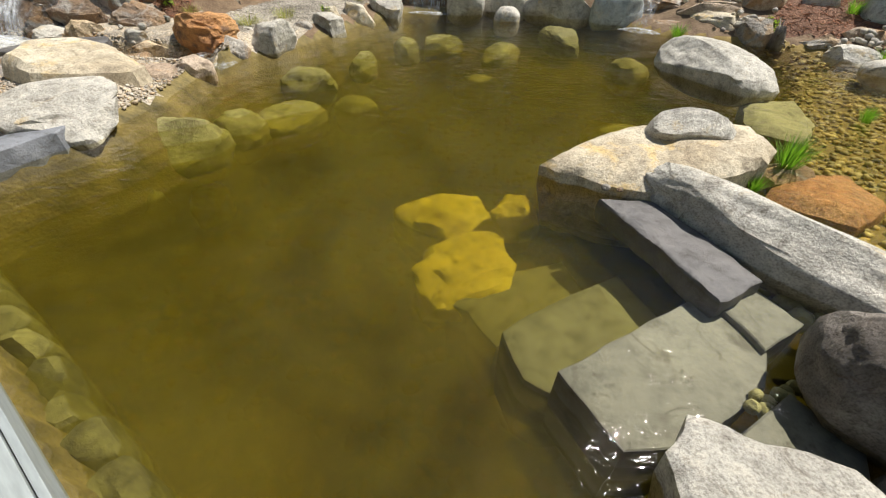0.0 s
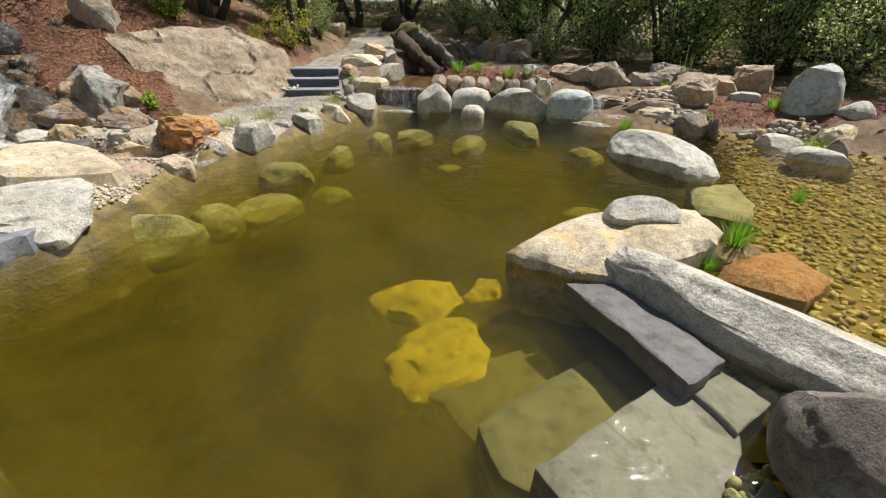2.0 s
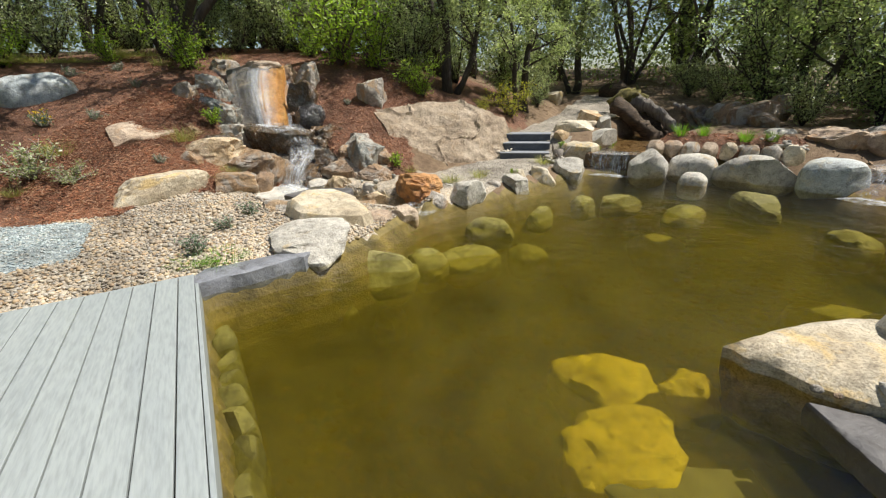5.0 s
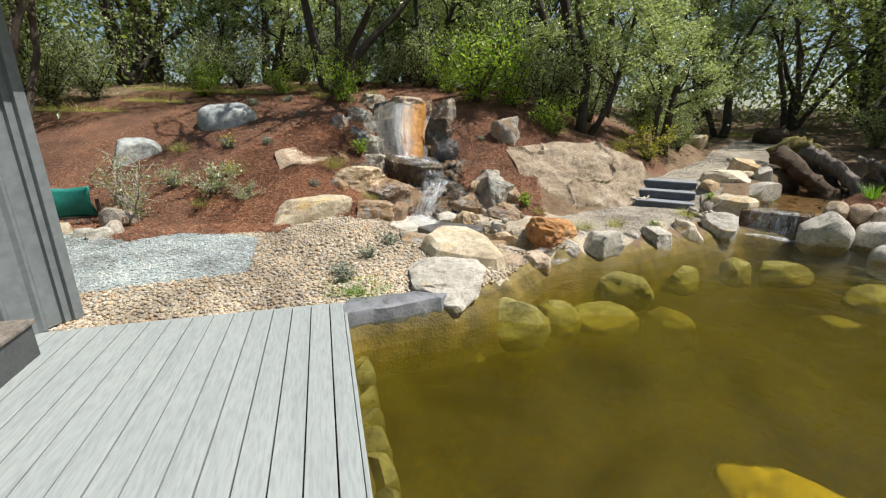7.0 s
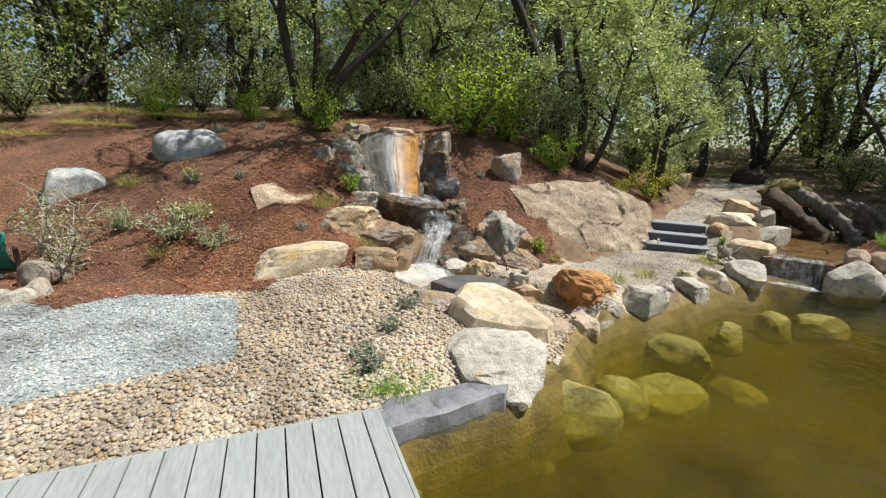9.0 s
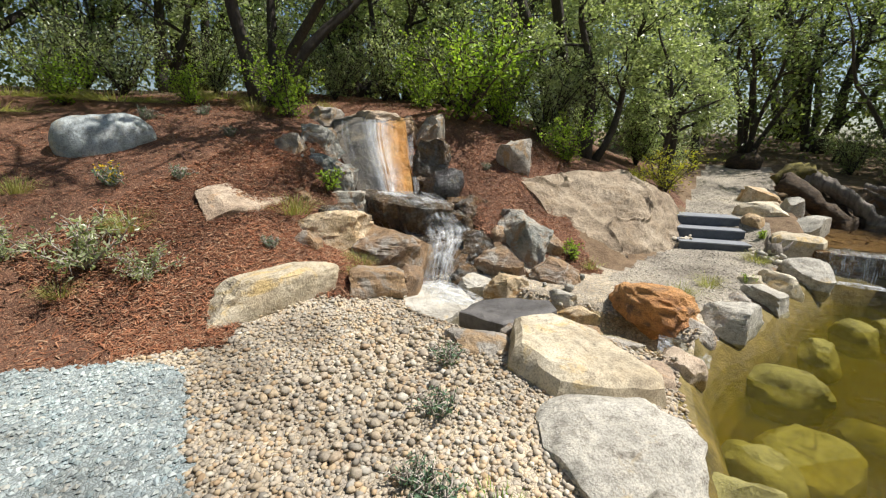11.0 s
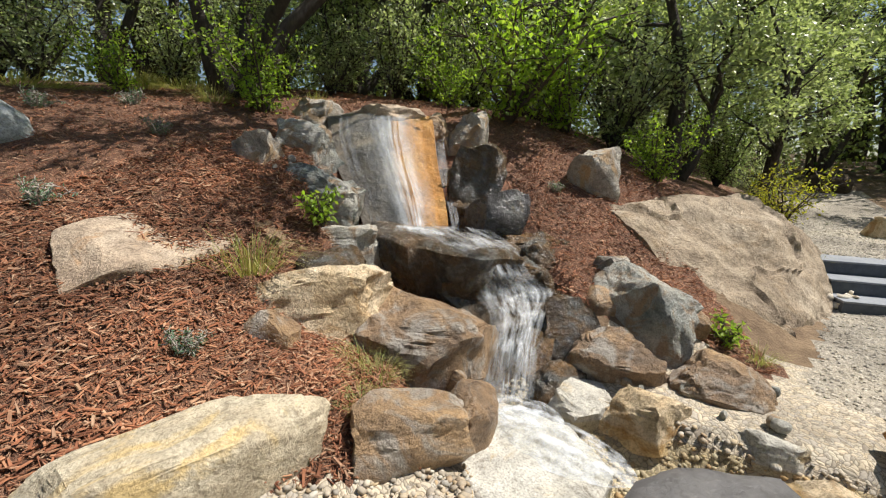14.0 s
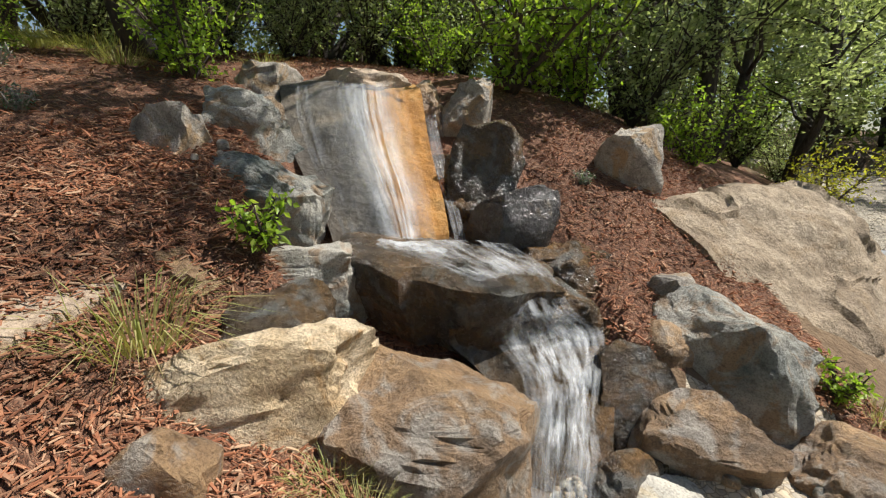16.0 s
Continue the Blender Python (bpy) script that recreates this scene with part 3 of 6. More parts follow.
def rock_mesh(name, size, seed, material, level=4, boxy=0.5, cuts=9, taper=0.0, lean=(0, 0), rough=0.06, crisp=1.0, deep=0.0, shear=(0, 0)):
    """A boulder: a ball pressed towards a box, split along random planes, roughened, and scaled to size (width, depth, height)."""
    rng = np.random.default_rng(seed)
    p, faces = ball(level)
    p = p.copy()
    q = np.sign(p) * np.abs(p) ** (1.0 - 0.62 * boxy)
    p = q / np.abs(q).max()
    for _ in range(cuts):
        n = rng.normal(size=3)
        n[2] = n[2] * 0.8 + 0.1
        n /= np.linalg.norm(n)
        reach = (p @ n).max()
        o = reach * rng.uniform(0.66 - deep, 0.9 - deep * 0.5)
        over = np.clip(p @ n - o, 0, None)
        p -= np.outer(over * crisp, n)
    shift = rng.uniform(-50, 50, 3)
    for i, v in enumerate(p):
        w = Vector(v)
        k = noise.fractal(w * 1.6 + Vector(shift), 0.9, 2.1, 4)
        ridge = noise.noise(Vector((w.x * 2.2, w.y * 2.2, w.z * 6.0)) + Vector(shift))
        fine = noise.fractal(w * 5.5 + Vector(shift), 0.8, 2.2, 3)
        p[i] = v * (1 + rough * k + rough * 0.55 * ridge + rough * 0.45 * fine)
    z = (p[:, 2] - p[:, 2].min()) / (p[:, 2].max() - p[:, 2].min())
    p[:, 0] *= 1 - taper * z
    p[:, 1] *= 1 - taper * z
    for a in range(3):
        lo, hi = p[:, a].min(), p[:, a].max()
        p[:, a] = (p[:, a] - (lo + hi) / 2) / (hi - lo) * size[a]
    z = p[:, 2] / size[2] + 0.5
    p[:, 0] += shear[0] * (z - 0.5) * size[2]
    p[:, 1] += shear[1] * (z - 0.5) * size[2]
    p[:, 2] += size[2] / 2 + lean[0] * p[:, 0] * z + lean[1] * p[:, 1] * z
    return mesh_of(name, p, faces, material, True, 30)


def boulder(name, at, size, yaw, material, label, seed=1, bury=0.08, group="", level=4, tilt=(0, 0), category="rock", **shape):
    """One boulder that stands a little sunk in the ground at its foot."""
    tall = size[2] + bury
    ob = new(name, rock_mesh(name, (size[0], size[1], tall), seed, material, level, **shape))
    ob.matrix_world = pose(at[0], at[1], at[2] - bury, tilt[0], tilt[1], yaw)
    return tagged(ob, label, category, group)


def slab_mesh(name, outline, thick, material, seed=1, chip=0.012, bevel=0.015, slope=(0, 0), grow=0.0):
    """A flat stone from its outline: chipped edges, broken rim, a top that is not quite even."""
    rng = random.Random(seed)
    cx, cy = sum(p[0] for p in outline) / len(outline), sum(p[1] for p in outline) / len(outline)
    ring = []
    for a, b in zip(outline, outline[1:] + outline[:1]):
        n = max(2, int(math.hypot(b[0] - a[0], b[1] - a[1]) / 0.05))
        for i in range(n):
            k = i / n
            x, y = a[0] + (b[0] - a[0]) * k, a[1] + (b[1] - a[1]) * k
            o = noise.noise_vector(Vector((x * 6, y * 6, seed))) * chip + noise.noise_vector(Vector((x * 22, y * 22, seed))) * chip * 0.5
            ring.append((x + o.x, y + o.y))
    verts, faces, m = [], [], len(ring)

    def level(scale, z, jag):
        for x, y in ring:
            d = math.hypot(x - cx, y - cy)
            k = 1 + scale / max(d, 0.05)
            o = noise.noise_vector(Vector((x * 7, y * 7, z * 9 + seed))) * jag * 2.2
            verts.append((cx + (x - cx) * k + o.x, cy + (y - cy) * k + o.y, z + slope[0] * (x - cx) + slope[1] * (y - cy) + noise.noise(Vector((x * 5, y * 5, seed))) * chip * 0.5))
    level(-bevel, 0, 0)
    level(0, -bevel * 0.7, chip * 0.15)
    level(chip * 0.3 + grow * 0.4, -thick * 0.4, chip * 0.5)
    level(-chip * 0.3 + grow * 0.7, -thick * 0.7, chip * 0.5)
    level(-chip * 0.8 + grow, -thick, 0)
    for r in range(4):
        for i in range(m):
            j = (i + 1) % m
            faces.append((r * m + i, (r + 1) * m + i, (r + 1) * m + j, r * m + j))
    bm = bmesh.new()
    vs = [bm.verts.new(v) for v in verts]
    for f in faces:
        bm.faces.new([vs[i] for i in f])
    rim = vs[:m]
    for k in (0.82, 0.6, 0.36, 0.14):
        inner = []
        for v in verts[:m]:
            x, y = v[0] * k + cx * (1 - k), v[1] * k + cy * (1 - k)
            n1 = noise.fractal(Vector((x * 4, y * 4, seed * 1.7)), 0.9, 2.0, 3)
            inner.append(bm.verts.new((x, y, slope[0] * (x - cx) + slope[1] * (y - cy) + chip * (0.4 + 1.1 * n1))))
        for i in range(m):
            j = (i + 1) % m
            bm.faces.new((rim[i], rim[j], inner[j], inner[i]))
        rim = inner
    top, bottom = bm.faces.new(rim), bm.faces.new(vs[4 * m:])
    bmesh.ops.triangulate(bm, faces=[top, bottom])
    bmesh.ops.recalc_face_normals(bm, faces=bm.faces[:])
    me = bpy.data.meshes.new(name)
    bm.to_mesh(me)
    bm.free()
    me.materials.append(material)
    me.polygons.foreach_set("use_smooth", [True] * len(me.polygons))
    me.set_sharp_from_angle(angle=radians(35))
    return me


def slab(name, outline, z, thick, material, label, seed=1, category="stone slab", group="", **shape):
    """A flat stone whose top lies at z."""
    cx, cy = sum(p[0] for p in outline) / len(outline), sum(p[1] for p in outline) / len(outline)
    ob = new(name, slab_mesh(name, [(x - cx, y - cy) for x, y in outline], thick, material, seed, **shape))
    ob.location = (cx, cy, z)
    return tagged(ob, label, category, group)


class Soup:
    """Vertices and faces for one mesh, gathered quickly."""

    def __init__(self):
        self.v, self.f, self.k = [], [], []

    def tube(self, pts, radii, sides=7, slot=0, knots=0.0):
        start = len(self.v)
        for i, p in enumerate(pts):
            a = Vector(pts[max(0, i - 1)])
            b = Vector(pts[min(len(pts) - 1, i + 1)])
            d = (b - a).normalized() if (b - a).length > 1e-6 else Vector((0, 0, 1))
            s = d.orthogonal().normalized() if i == 0 else (s - d * s.dot(d)).normalized()
            t = d.cross(s)
            for j in range(sides):
                w = 2 * math.pi * j / sides
                o = (s * math.cos(w) + t * math.sin(w)) * radii[i]
                q = Vector(p) + o * (1 + knots * noise.noise((Vector(p) + o) * 9))
                self.v.append(tuple(q))
        for i in range(len(pts) - 1):
            for j in range(sides):
                a, b = start + i * sides + j, start + i * sides + (j + 1) % sides
                self.f.append((a, b, b + sides, a + sides))
                self.k.append(slot)
        self.f.append(tuple(start + j for j in reversed(range(sides))))
        self.f.append(tuple(start + (len(pts) - 1) * sides + j for j in range(sides)))
        self.k += [slot, slot]

    def leaf(self, p, d, up, length, width, slot=0):
        """A pointed leaf, folded along its rib."""
        s = d.cross(up)
        s = s.normalized() * width / 2 if s.length > 1e-6 else Vector((width / 2, 0, 0))
        i = len(self.v)
        mid = p + d * length * 0.45
        self.v += [tuple(p), tuple(mid + s + up * width * 0.12), tuple(p + d * length), tuple(mid - s + up * width * 0.12)]
        self.f.append((i, i + 1, i + 2, i + 3))
        self.k.append(slot)

    def blade(self, p, d, length, width, droop, slot=0):
        """A grass blade in two bent pieces."""
        i = len(self.v)
        side = Vector((-d.y, d.x, 0))
        side = side.normalized() * width / 2 if side.length > 1e-6 else Vector((width / 2, 0, 0))
        m = p + d * length * 0.55
        e = p + d * length + Vector((d.x, d.y, 0)) * length * droop * 0.5 - Vector((0, 0, 1)) * length * droop * 0.45
        self.v += [tuple(p - side), tuple(p + side), tuple(m + side * 0.8), tuple(m - side * 0.8), tuple(e)]
        self.f += [(i, i + 1, i + 2, i + 3), (i + 3, i + 2, i + 4)]
        self.k += [slot, slot]

    def mesh(self, name, materials, smooth=False):
        me = mesh_of(name, self.v, self.f, materials, smooth)
        if isinstance(materials, (list, tuple)) and len(materials) > 1:
            me.polygons.foreach_set("material_index", self.k)
        return me


def wander(rng, p, d, length, n, bend):
    """A crooked line: points from p along d."""
    pts = [Vector(p)]
    d = Vector(d).normalized()
    for _ in range(n):
        d = (d + Vector((rng.gauss(0, bend), rng.gauss(0, bend), rng.gauss(0, bend * 0.6)))).normalized()
        pts.append(pts[-1] + d * length / n)
    return pts, d


def turned(rng):
    v = Vector((rng.gauss(0, 1), rng.gauss(0, 1), rng.gauss(0, 1)))
    return v.normalized() if v.length > 1e-6 else Vector((0, 0, 1))


def tree(name, label, seed, height, stems, spread, leaves, size, leaf_material, bark, low=0.35, thick=0.09, group="", category="tree"):
    """A tree: tapered crooked stems with limbs and twigs, and a crown of single leaves in loose clumps."""
    rng = random.Random(seed)
    wood, ends = Soup(), []
    for s in range(stems):
        w = 2 * math.pi * (s + rng.random() * 0.7) / stems
        out = spread * rng.uniform(0.4, 1.0)
        d = Vector((math.cos(w) * out, math.sin(w) * out, 1.0))
        n = 9
        pts, _ = wander(rng, (math.cos(w) * thick * 0.8, math.sin(w) * thick * 0.8, -0.15), d, height * rng.uniform(0.75, 0.95), n, 0.13)
        r0 = thick * rng.uniform(0.7, 1.1)
        wood.tube(pts, [r0 * (1.25 if i == 0 else 1) * (1 - 0.82 * i / n) for i in range(n + 1)], 8, 0, 0.25)
        for i in range(n + 1):
            if i / n < low:
                continue
            for _ in range(rng.choice((1, 2, 2))):
                k = turned(rng)
                d2 = Vector((k.x, k.y, abs(k.z) * 0.5 + 0.1))
                ln = height * rng.uniform(0.16, 0.34) * (1.25 - 0.6 * i / n)
                limb, d3 = wander(rng, pts[i], d2, ln, 4, 0.25)
                r1 = r0 * (1 - 0.82 * i / n) * 0.5
                wood.tube(limb, [r1 * (1 - 0.75 * j / 4) for j in range(5)], 5)
                for q in limb[2:]:
                    for _ in range(2):
                        k = turned(rng)
                        twig, _ = wander(rng, q, Vector((k.x, k.y, k.z * 0.7)), ln * rng.uniform(0.25, 0.5), 2, 0.3)
                        wood.tube(twig, [r1 * 0.22, r1 * 0.15, r1 * 0.06], 3)
                        ends += twig[1:]
        ends.append(pts[-1])
    crown = Soup()
    heads = rng.sample(ends, len(ends) // 2)
    for _ in range(leaves):
        c = heads[int(rng.random() * len(heads))]
        p = c + Vector((rng.gauss(0, 0.12), rng.gauss(0, 0.12), rng.gauss(0, 0.08)))
        d, up = turned(rng), (turned(rng) + Vector((0, 0, 0.8))).normalized()
        d.z = d.z * 0.6 - 0.15
        crown.leaf(p, d.normalized(), up, size * rng.uniform(0.6, 1.3), size * rng.uniform(0.35, 0.6))
    ob = base(name, (0, 0, 0), label, category, group)
    under(new("trunk", wood.mesh("trunk", bark, True)), ob)
    under(new("crown", crown.mesh("crown", leaf_material)), ob)
    return ob


def shrub(name, label, seed, width, height, leaves, size, leaf_material, bark, stems=9, group="", category="shrub", bloom=None, slim=0.5):
    """A low bush: thin branching stems and single leaves to the ground, with an uneven outline."""
    rng = random.Random(seed)
    wood, ends = Soup(), []
    for s in range(stems):
        w = 2 * math.pi * rng.random()
        out = rng.uniform(0.15, 1.0)
        d = Vector((math.cos(w) * width * 0.5 * out, math.sin(w) * width * 0.5 * out, height * rng.uniform(0.7, 1.0)))
        pts, d2 = wander(rng, (0, 0, -0.03), d, d.length, 5, 0.16)
        r = 0.010 + 0.008 * height
        wood.tube(pts, [r * (1 - 0.8 * i / 5) for i in range(6)], 4)
        for p in pts[1:]:
            for _ in range(3):
                k = turned(rng)
                tw, _ = wander(rng, p, Vector((k.x, k.y, k.z * 0.6 + 0.3)), height * rng.uniform(0.12, 0.3), 2, 0.25)
                wood.tube(tw, [r * 0.4, r * 0.3, r * 0.15], 3)
                ends += tw
    crown = Soup()
    for _ in range(leaves):
        c = ends[int(rng.random() * len(ends))]
        p = c + turned(rng) * rng.random() * 0.10 * (width + height) * 0.5
        if p.z < 0.01:
            continue
        crown.leaf(p, turned(rng), (turned(rng) + Vector((0, 0, 0.7))).normalized(), size * rng.uniform(0.6, 1.3), size * slim * rng.uniform(0.7, 1.2))
    ob = base(name, (0, 0, 0), label, category, group)
    under(new("stem", wood.mesh("stem", bark, True)), ob)
    under(new("foliage", crown.mesh("foliage", leaf_material)), ob)
    if bloom:
        top = Soup()
        for _ in range(60):
            c = ends[int(rng.random() * len(ends))] + Vector((0, 0, 0.03))
            for _ in range(4):
                top.leaf(c, (turned(rng) + Vector((0, 0, 0.6))).normalized(), turned(rng), 0.022, 0.016)
        under(new("blossom", top.mesh("blossom", bloom)), ob)
    return ob


def tuft(name, label, seed, height, blades, spread, material, width=0.006, droop=0.7, group="", category="grass"):
    """A clump of grass: one mesh of single bent blades."""
    rng = random.Random(seed)
    s = Soup()
    for _ in range(blades):
        w, r = rng.random() * 2 * math.pi, spread * 0.35 * math.sqrt(rng.random())
        out = rng.uniform(0.05, 0.9) * spread / height
        d = Vector((math.cos(w) * out, math.sin(w) * out, 1)).normalized()
        s.blade(Vector((math.cos(w) * r, math.sin(w) * r, -0.01)), d, height * rng.uniform(0.55, 1.1), width * rng.uniform(0.7, 1.3), droop * rng.uniform(0.2, 1.2))
    return tagged(new(name, s.mesh(name, material)), label, category, group)


ICO = ball(1)


def strew(name, spots, sizes, material, seed, flat=0.6, label="", category="gravel", long=1.3, kind="stuff", octa=False):
    """Many loose stones as one mesh: spots are (x, y, z); each is a squashed, turned little stone."""
    rng = np.random.default_rng(seed)
    if octa:
        p0 = np.array([(1, 0, 0), (-1, 0, 0), (0, 1, 0), (0, -1, 0), (0, 0, 1), (0, 0, -1)], float)
        f0 = np.array([(0, 2, 4), (2, 1, 4), (1, 3, 4), (3, 0, 4), (2, 0, 5), (1, 2, 5), (3, 1, 5), (0, 3, 5)])
    else:
        p0, f0 = np.array(ICO[0]), np.array(ICO[1])
    n, k = len(spots), len(p0)
    spots, sizes = np.array(spots), np.array(sizes)
    p = np.repeat(p0[None], n, 0) * (1 + rng.normal(0, 0.12, (n, k, 1)))
    p *= np.stack([rng.uniform(1.0, long, n), rng.uniform(0.75, 1.0, n), flat * rng.uniform(0.75, 1.2, n)], 1)[:, None]
    w, tl = rng.uniform(0, 2 * np.pi, n), rng.normal(0, 0.25, n)
    c, s, ct, st = np.cos(w), np.sin(w), np.cos(tl), np.sin(tl)
    x, y, z = p[..., 0], p[..., 1], p[..., 2]
    x, z = ct[:, None] * x - st[:, None] * z, st[:, None] * x + ct[:, None] * z
    x, y = c[:, None] * x - s[:, None] * y, s[:, None] * x + c[:, None] * y
    v = np.stack([x, y, z], -1) * (sizes / 2)[:, None, None] + spots[:, None]
    f = (f0[None] + (np.arange(n) * k)[:, None, None]).reshape(-1, 3)
    ob = new(name, mesh_of(name, v.reshape(-1, 3).tolist(), f.tolist(), material, not octa))
    return tagged(ob, label, category, "", kind)


def chips(name, spots, material, seed, label, length=(0.03, 0.11), category="mulch"):
    """Shredded bark: thin, crooked splinters lying every way."""
    rng = np.random.default_rng(seed)
    n = len(spots)
    p0 = np.array([(-1, -1, 0), (1, -0.6, 0), (1, 0.6, 0), (-1, 1, 0), (-0.9, -0.7, 1), (0.9, -0.4, 1), (0.9, 0.4, 1), (-0.9, 0.7, 1)], float)
    f0 = np.array([(4, 5, 6, 7), (0, 1, 5, 4), (1, 2, 6, 5), (2, 3, 7, 6), (3, 0, 4, 7)])
    ln = rng.uniform(*length, n) * rng.choice([0.5, 1.0, 1.0, 1.4], n)
    p = np.repeat(p0[None], n, 0) * np.stack([ln / 2, ln * rng.uniform(0.04, 0.13, n), ln * rng.uniform(0.04, 0.10, n)], 1)[:, None]
    w, tl = rng.uniform(0, 2 * np.pi, n), rng.normal(0, 0.32, n)
    c, s, ct, st = np.cos(w), np.sin(w), np.cos(tl), np.sin(tl)
    x, y, z = p[..., 0], p[..., 1], p[..., 2]
    x, z = ct[:, None] * x - st[:, None] * z, st[:, None] * x + ct[:, None] * z
    x, y = c[:, None] * x - s[:, None] * y, s[:, None] * x + c[:, None] * y
    v = np.stack([x, y, z], -1) + np.array(spots)[:, None]
    f = (f0[None] + (np.arange(n) * 8)[:, None, None]).reshape(-1, 4)
    ob = new(name, mesh_of(name, v.reshape(-1, 3).tolist(), f.tolist(), material))
    return tagged(ob, label, category, "", "stuff")


def sheet(name, rails, across, along, material, parent, ripple=0.02, seed=0, label=""):
    """A skin of running water between two rails of points, wavy, with its own map."""
    def at(rail, k):
        k = min(len(rail) - 1.001, max(0.0, k * (len(rail) - 1)))
        i = int(k)
        return Vector(rail[i]).lerp(Vector(rail[i + 1]), k - i)
    verts, faces, uvs = [], [], []
    for j in range(along + 1):
        for i in range(across + 1):
            a, b = at(rails[0], j / along), at(rails[1], j / along)
            p = a.lerp(b, i / across)
            n = noise.noise(Vector((i * 0.9 + seed, j * 0.3, seed)))
            verts.append(p + Vector((0.3, -0.5, 0.6)) * ripple * n)
            uvs.append((i / across, j / along))
    for j in range(along):
        for i in range(across):
            a = j * (across + 1) + i
            faces.append((a, a + 1, a + across + 2, a + across + 1))
    me = mesh_of(name, verts, faces, material, True)
    layer = me.uv_layers.new(name="UVMap")
    for lp in me.loops:
        layer.data[lp.index].uv = uvs[lp.vertex_index]
    ob = new(name, me)
    ob.parent = parent
    return tagged(ob, label)


# ---- ground ----
def in_poly(x, y, poly):
    inside = False
    for a, b in zip(poly, poly[1:] + poly[:1]):
        if (a[1] > y) != (b[1] > y) and x < (b[0] - a[0]) * (y - a[1]) / (b[1] - a[1]) + a[0]:
            inside = not inside
    return inside


BLUE_PATCH = [(-4.28, 1.72), (-4.75, 0.6), (-5.2, -1.5), (-9.5, -2.5), (-8.6, 0.1), (-7.6, 0.75), (-6.35, 1.2), (-6.25, 1.65), (-5.85, 2.15), (-5.35, 2.35)]
MULCH_FOOT = [(-8.2, 0.3), (-6.35, 1.2), (-6.25, 1.65), (-5.85, 2.15), (-5.42, 2.65), (-5.75, 3.15), (-5.0, 3.95), (-5.0, 4.6), (-5.3, 5.3), (-4.6, 5.6), (-3.9, 5.9), (-3.65, 5.75), (-3.4, 6.0),
              (-4.1, 6.9), (-4.3, 7.6), (-2.9, 8.4), (-2.6, 9.4), (-3.4, 12.0), (-9.0, 9.0), (-12.0, 4.5), (-12.0, 0.0)]
PATHWAY = [(-3.35, 5.75), (-2.6, 5.3), (-2.1, 5.7), (-1.7, 7.0), (-1.45, 7.9), (-1.6, 9.2), (-1.0, 11.5), (-0.8, 14.5), (-2.2, 14.5), (-2.5, 11.0), (-2.65, 8.2)]
BEDS = [[(-0.1, 8.5), (1.9, 8.3), (2.2, 8.9), (0.2, 9.4)], [(4.0, 6.75), (5.3, 6.2), (7.5, 6.0), (7.0, 7.6), (4.9, 8.0), (4.3, 7.3)]]


def cover(x, y):
    """What covers the ground at a place."""
    p = to_pond(x, y)
    if p > -0.03:
        return "bay" if height(x, y) > -0.45 and x > 1.9 else "pond"
    if in_poly(x, y, BLUE_PATCH):
        return "blue"
    if in_poly(x, y, PATHWAY):
        return "path"
    if in_poly(x, y, MULCH_FOOT) or any(in_poly(x, y, b) for b in BEDS):
        return "mulch"
    if -9.0 < x < -2.0 and -4.0 < y < 6.2 and bank(x, y) < 0.4:
        return "gravel"
    if 0.2 < x < 8.0 and -1.5 < y < 4:
        return "gravel"
    return "wood"


def lane(lo, hi, step, far, grow):
    xs = list(np.arange(lo, hi + 1e-6, step))
    d = step
    while xs[-1] < far:
        d *= grow
        xs.append(xs[-1] + d)
    d = step
    while xs[0] > -far:
        d *= grow
        xs.insert(0, xs[0] - d)
    return xs


gx, gy = lane(-10.0, 7.0, 0.1, 420, 1.3), lane(-1.6, 12.0, 0.1, 420, 1.3)
kinds = ["pond", "bay", "blue", "path", "mulch", "gravel", "wood"]
gv, gf, gk = [], [], []
for y in gy:
    for x in gx:
        z = height(max(-40, min(40, x)), max(-40, min(40, y)))
        gv.append((x, y, z + 0.025 * noise.noise(Vector((x * 2, y * 2, 0))) * (1 if abs(x) < 30 else 0)))
for j in range(len(gy) - 1):
    for i in range(len(gx) - 1):
        a = j * len(gx) + i
        gf.append((a, a + 1, a + len(gx) + 1, a + len(gx)))
        gk.append(kinds.index(cover((gx[i] + gx[i + 1]) / 2, (gy[j] + gy[j + 1]) / 2)))
ground = new("ground", mesh_of("ground", gv, gf, [SOIL_POND, SOIL_BAY, SOIL_BLUE, SOIL_PATH, SOIL_MULCH, SOIL_GRAVEL, SOIL_WOOD], True))
ground.data.polygons.foreach_set("material_index", gk)
tagged(ground, "sloping ground of mulch, gravel and woodland soil round a pond", "ground", "", "structure")

# ---- pond water: surface and the cloudy depths under it ----
def water_sheet(name, outline, z, material, parent=None):
    bm = bmesh.new()
    f = bm.faces.new([bm.verts.new((x, y, z)) for x, y in outline])
    f.normal_update()
    if f.normal.z < 0:
        f.normal_flip()
    bmesh.ops.triangulate(bm, faces=[f])
    me = bpy.data.meshes.new(name)
    bm.to_mesh(me)
    bm.free()
    me.materials.append(material)
    ob = new(name, me)
    ob.parent = parent
    return ob


def grown(poly, d):
    cx, cy = sum(p[0] for p in poly) / len(poly), sum(p[1] for p in poly) / len(poly)
    return [(cx + (x - cx) * (1 + d / math.hypot(x - cx, y - cy)), cy + (y - cy) * (1 + d / math.hypot(x - cx, y - cy))) for x, y in poly]


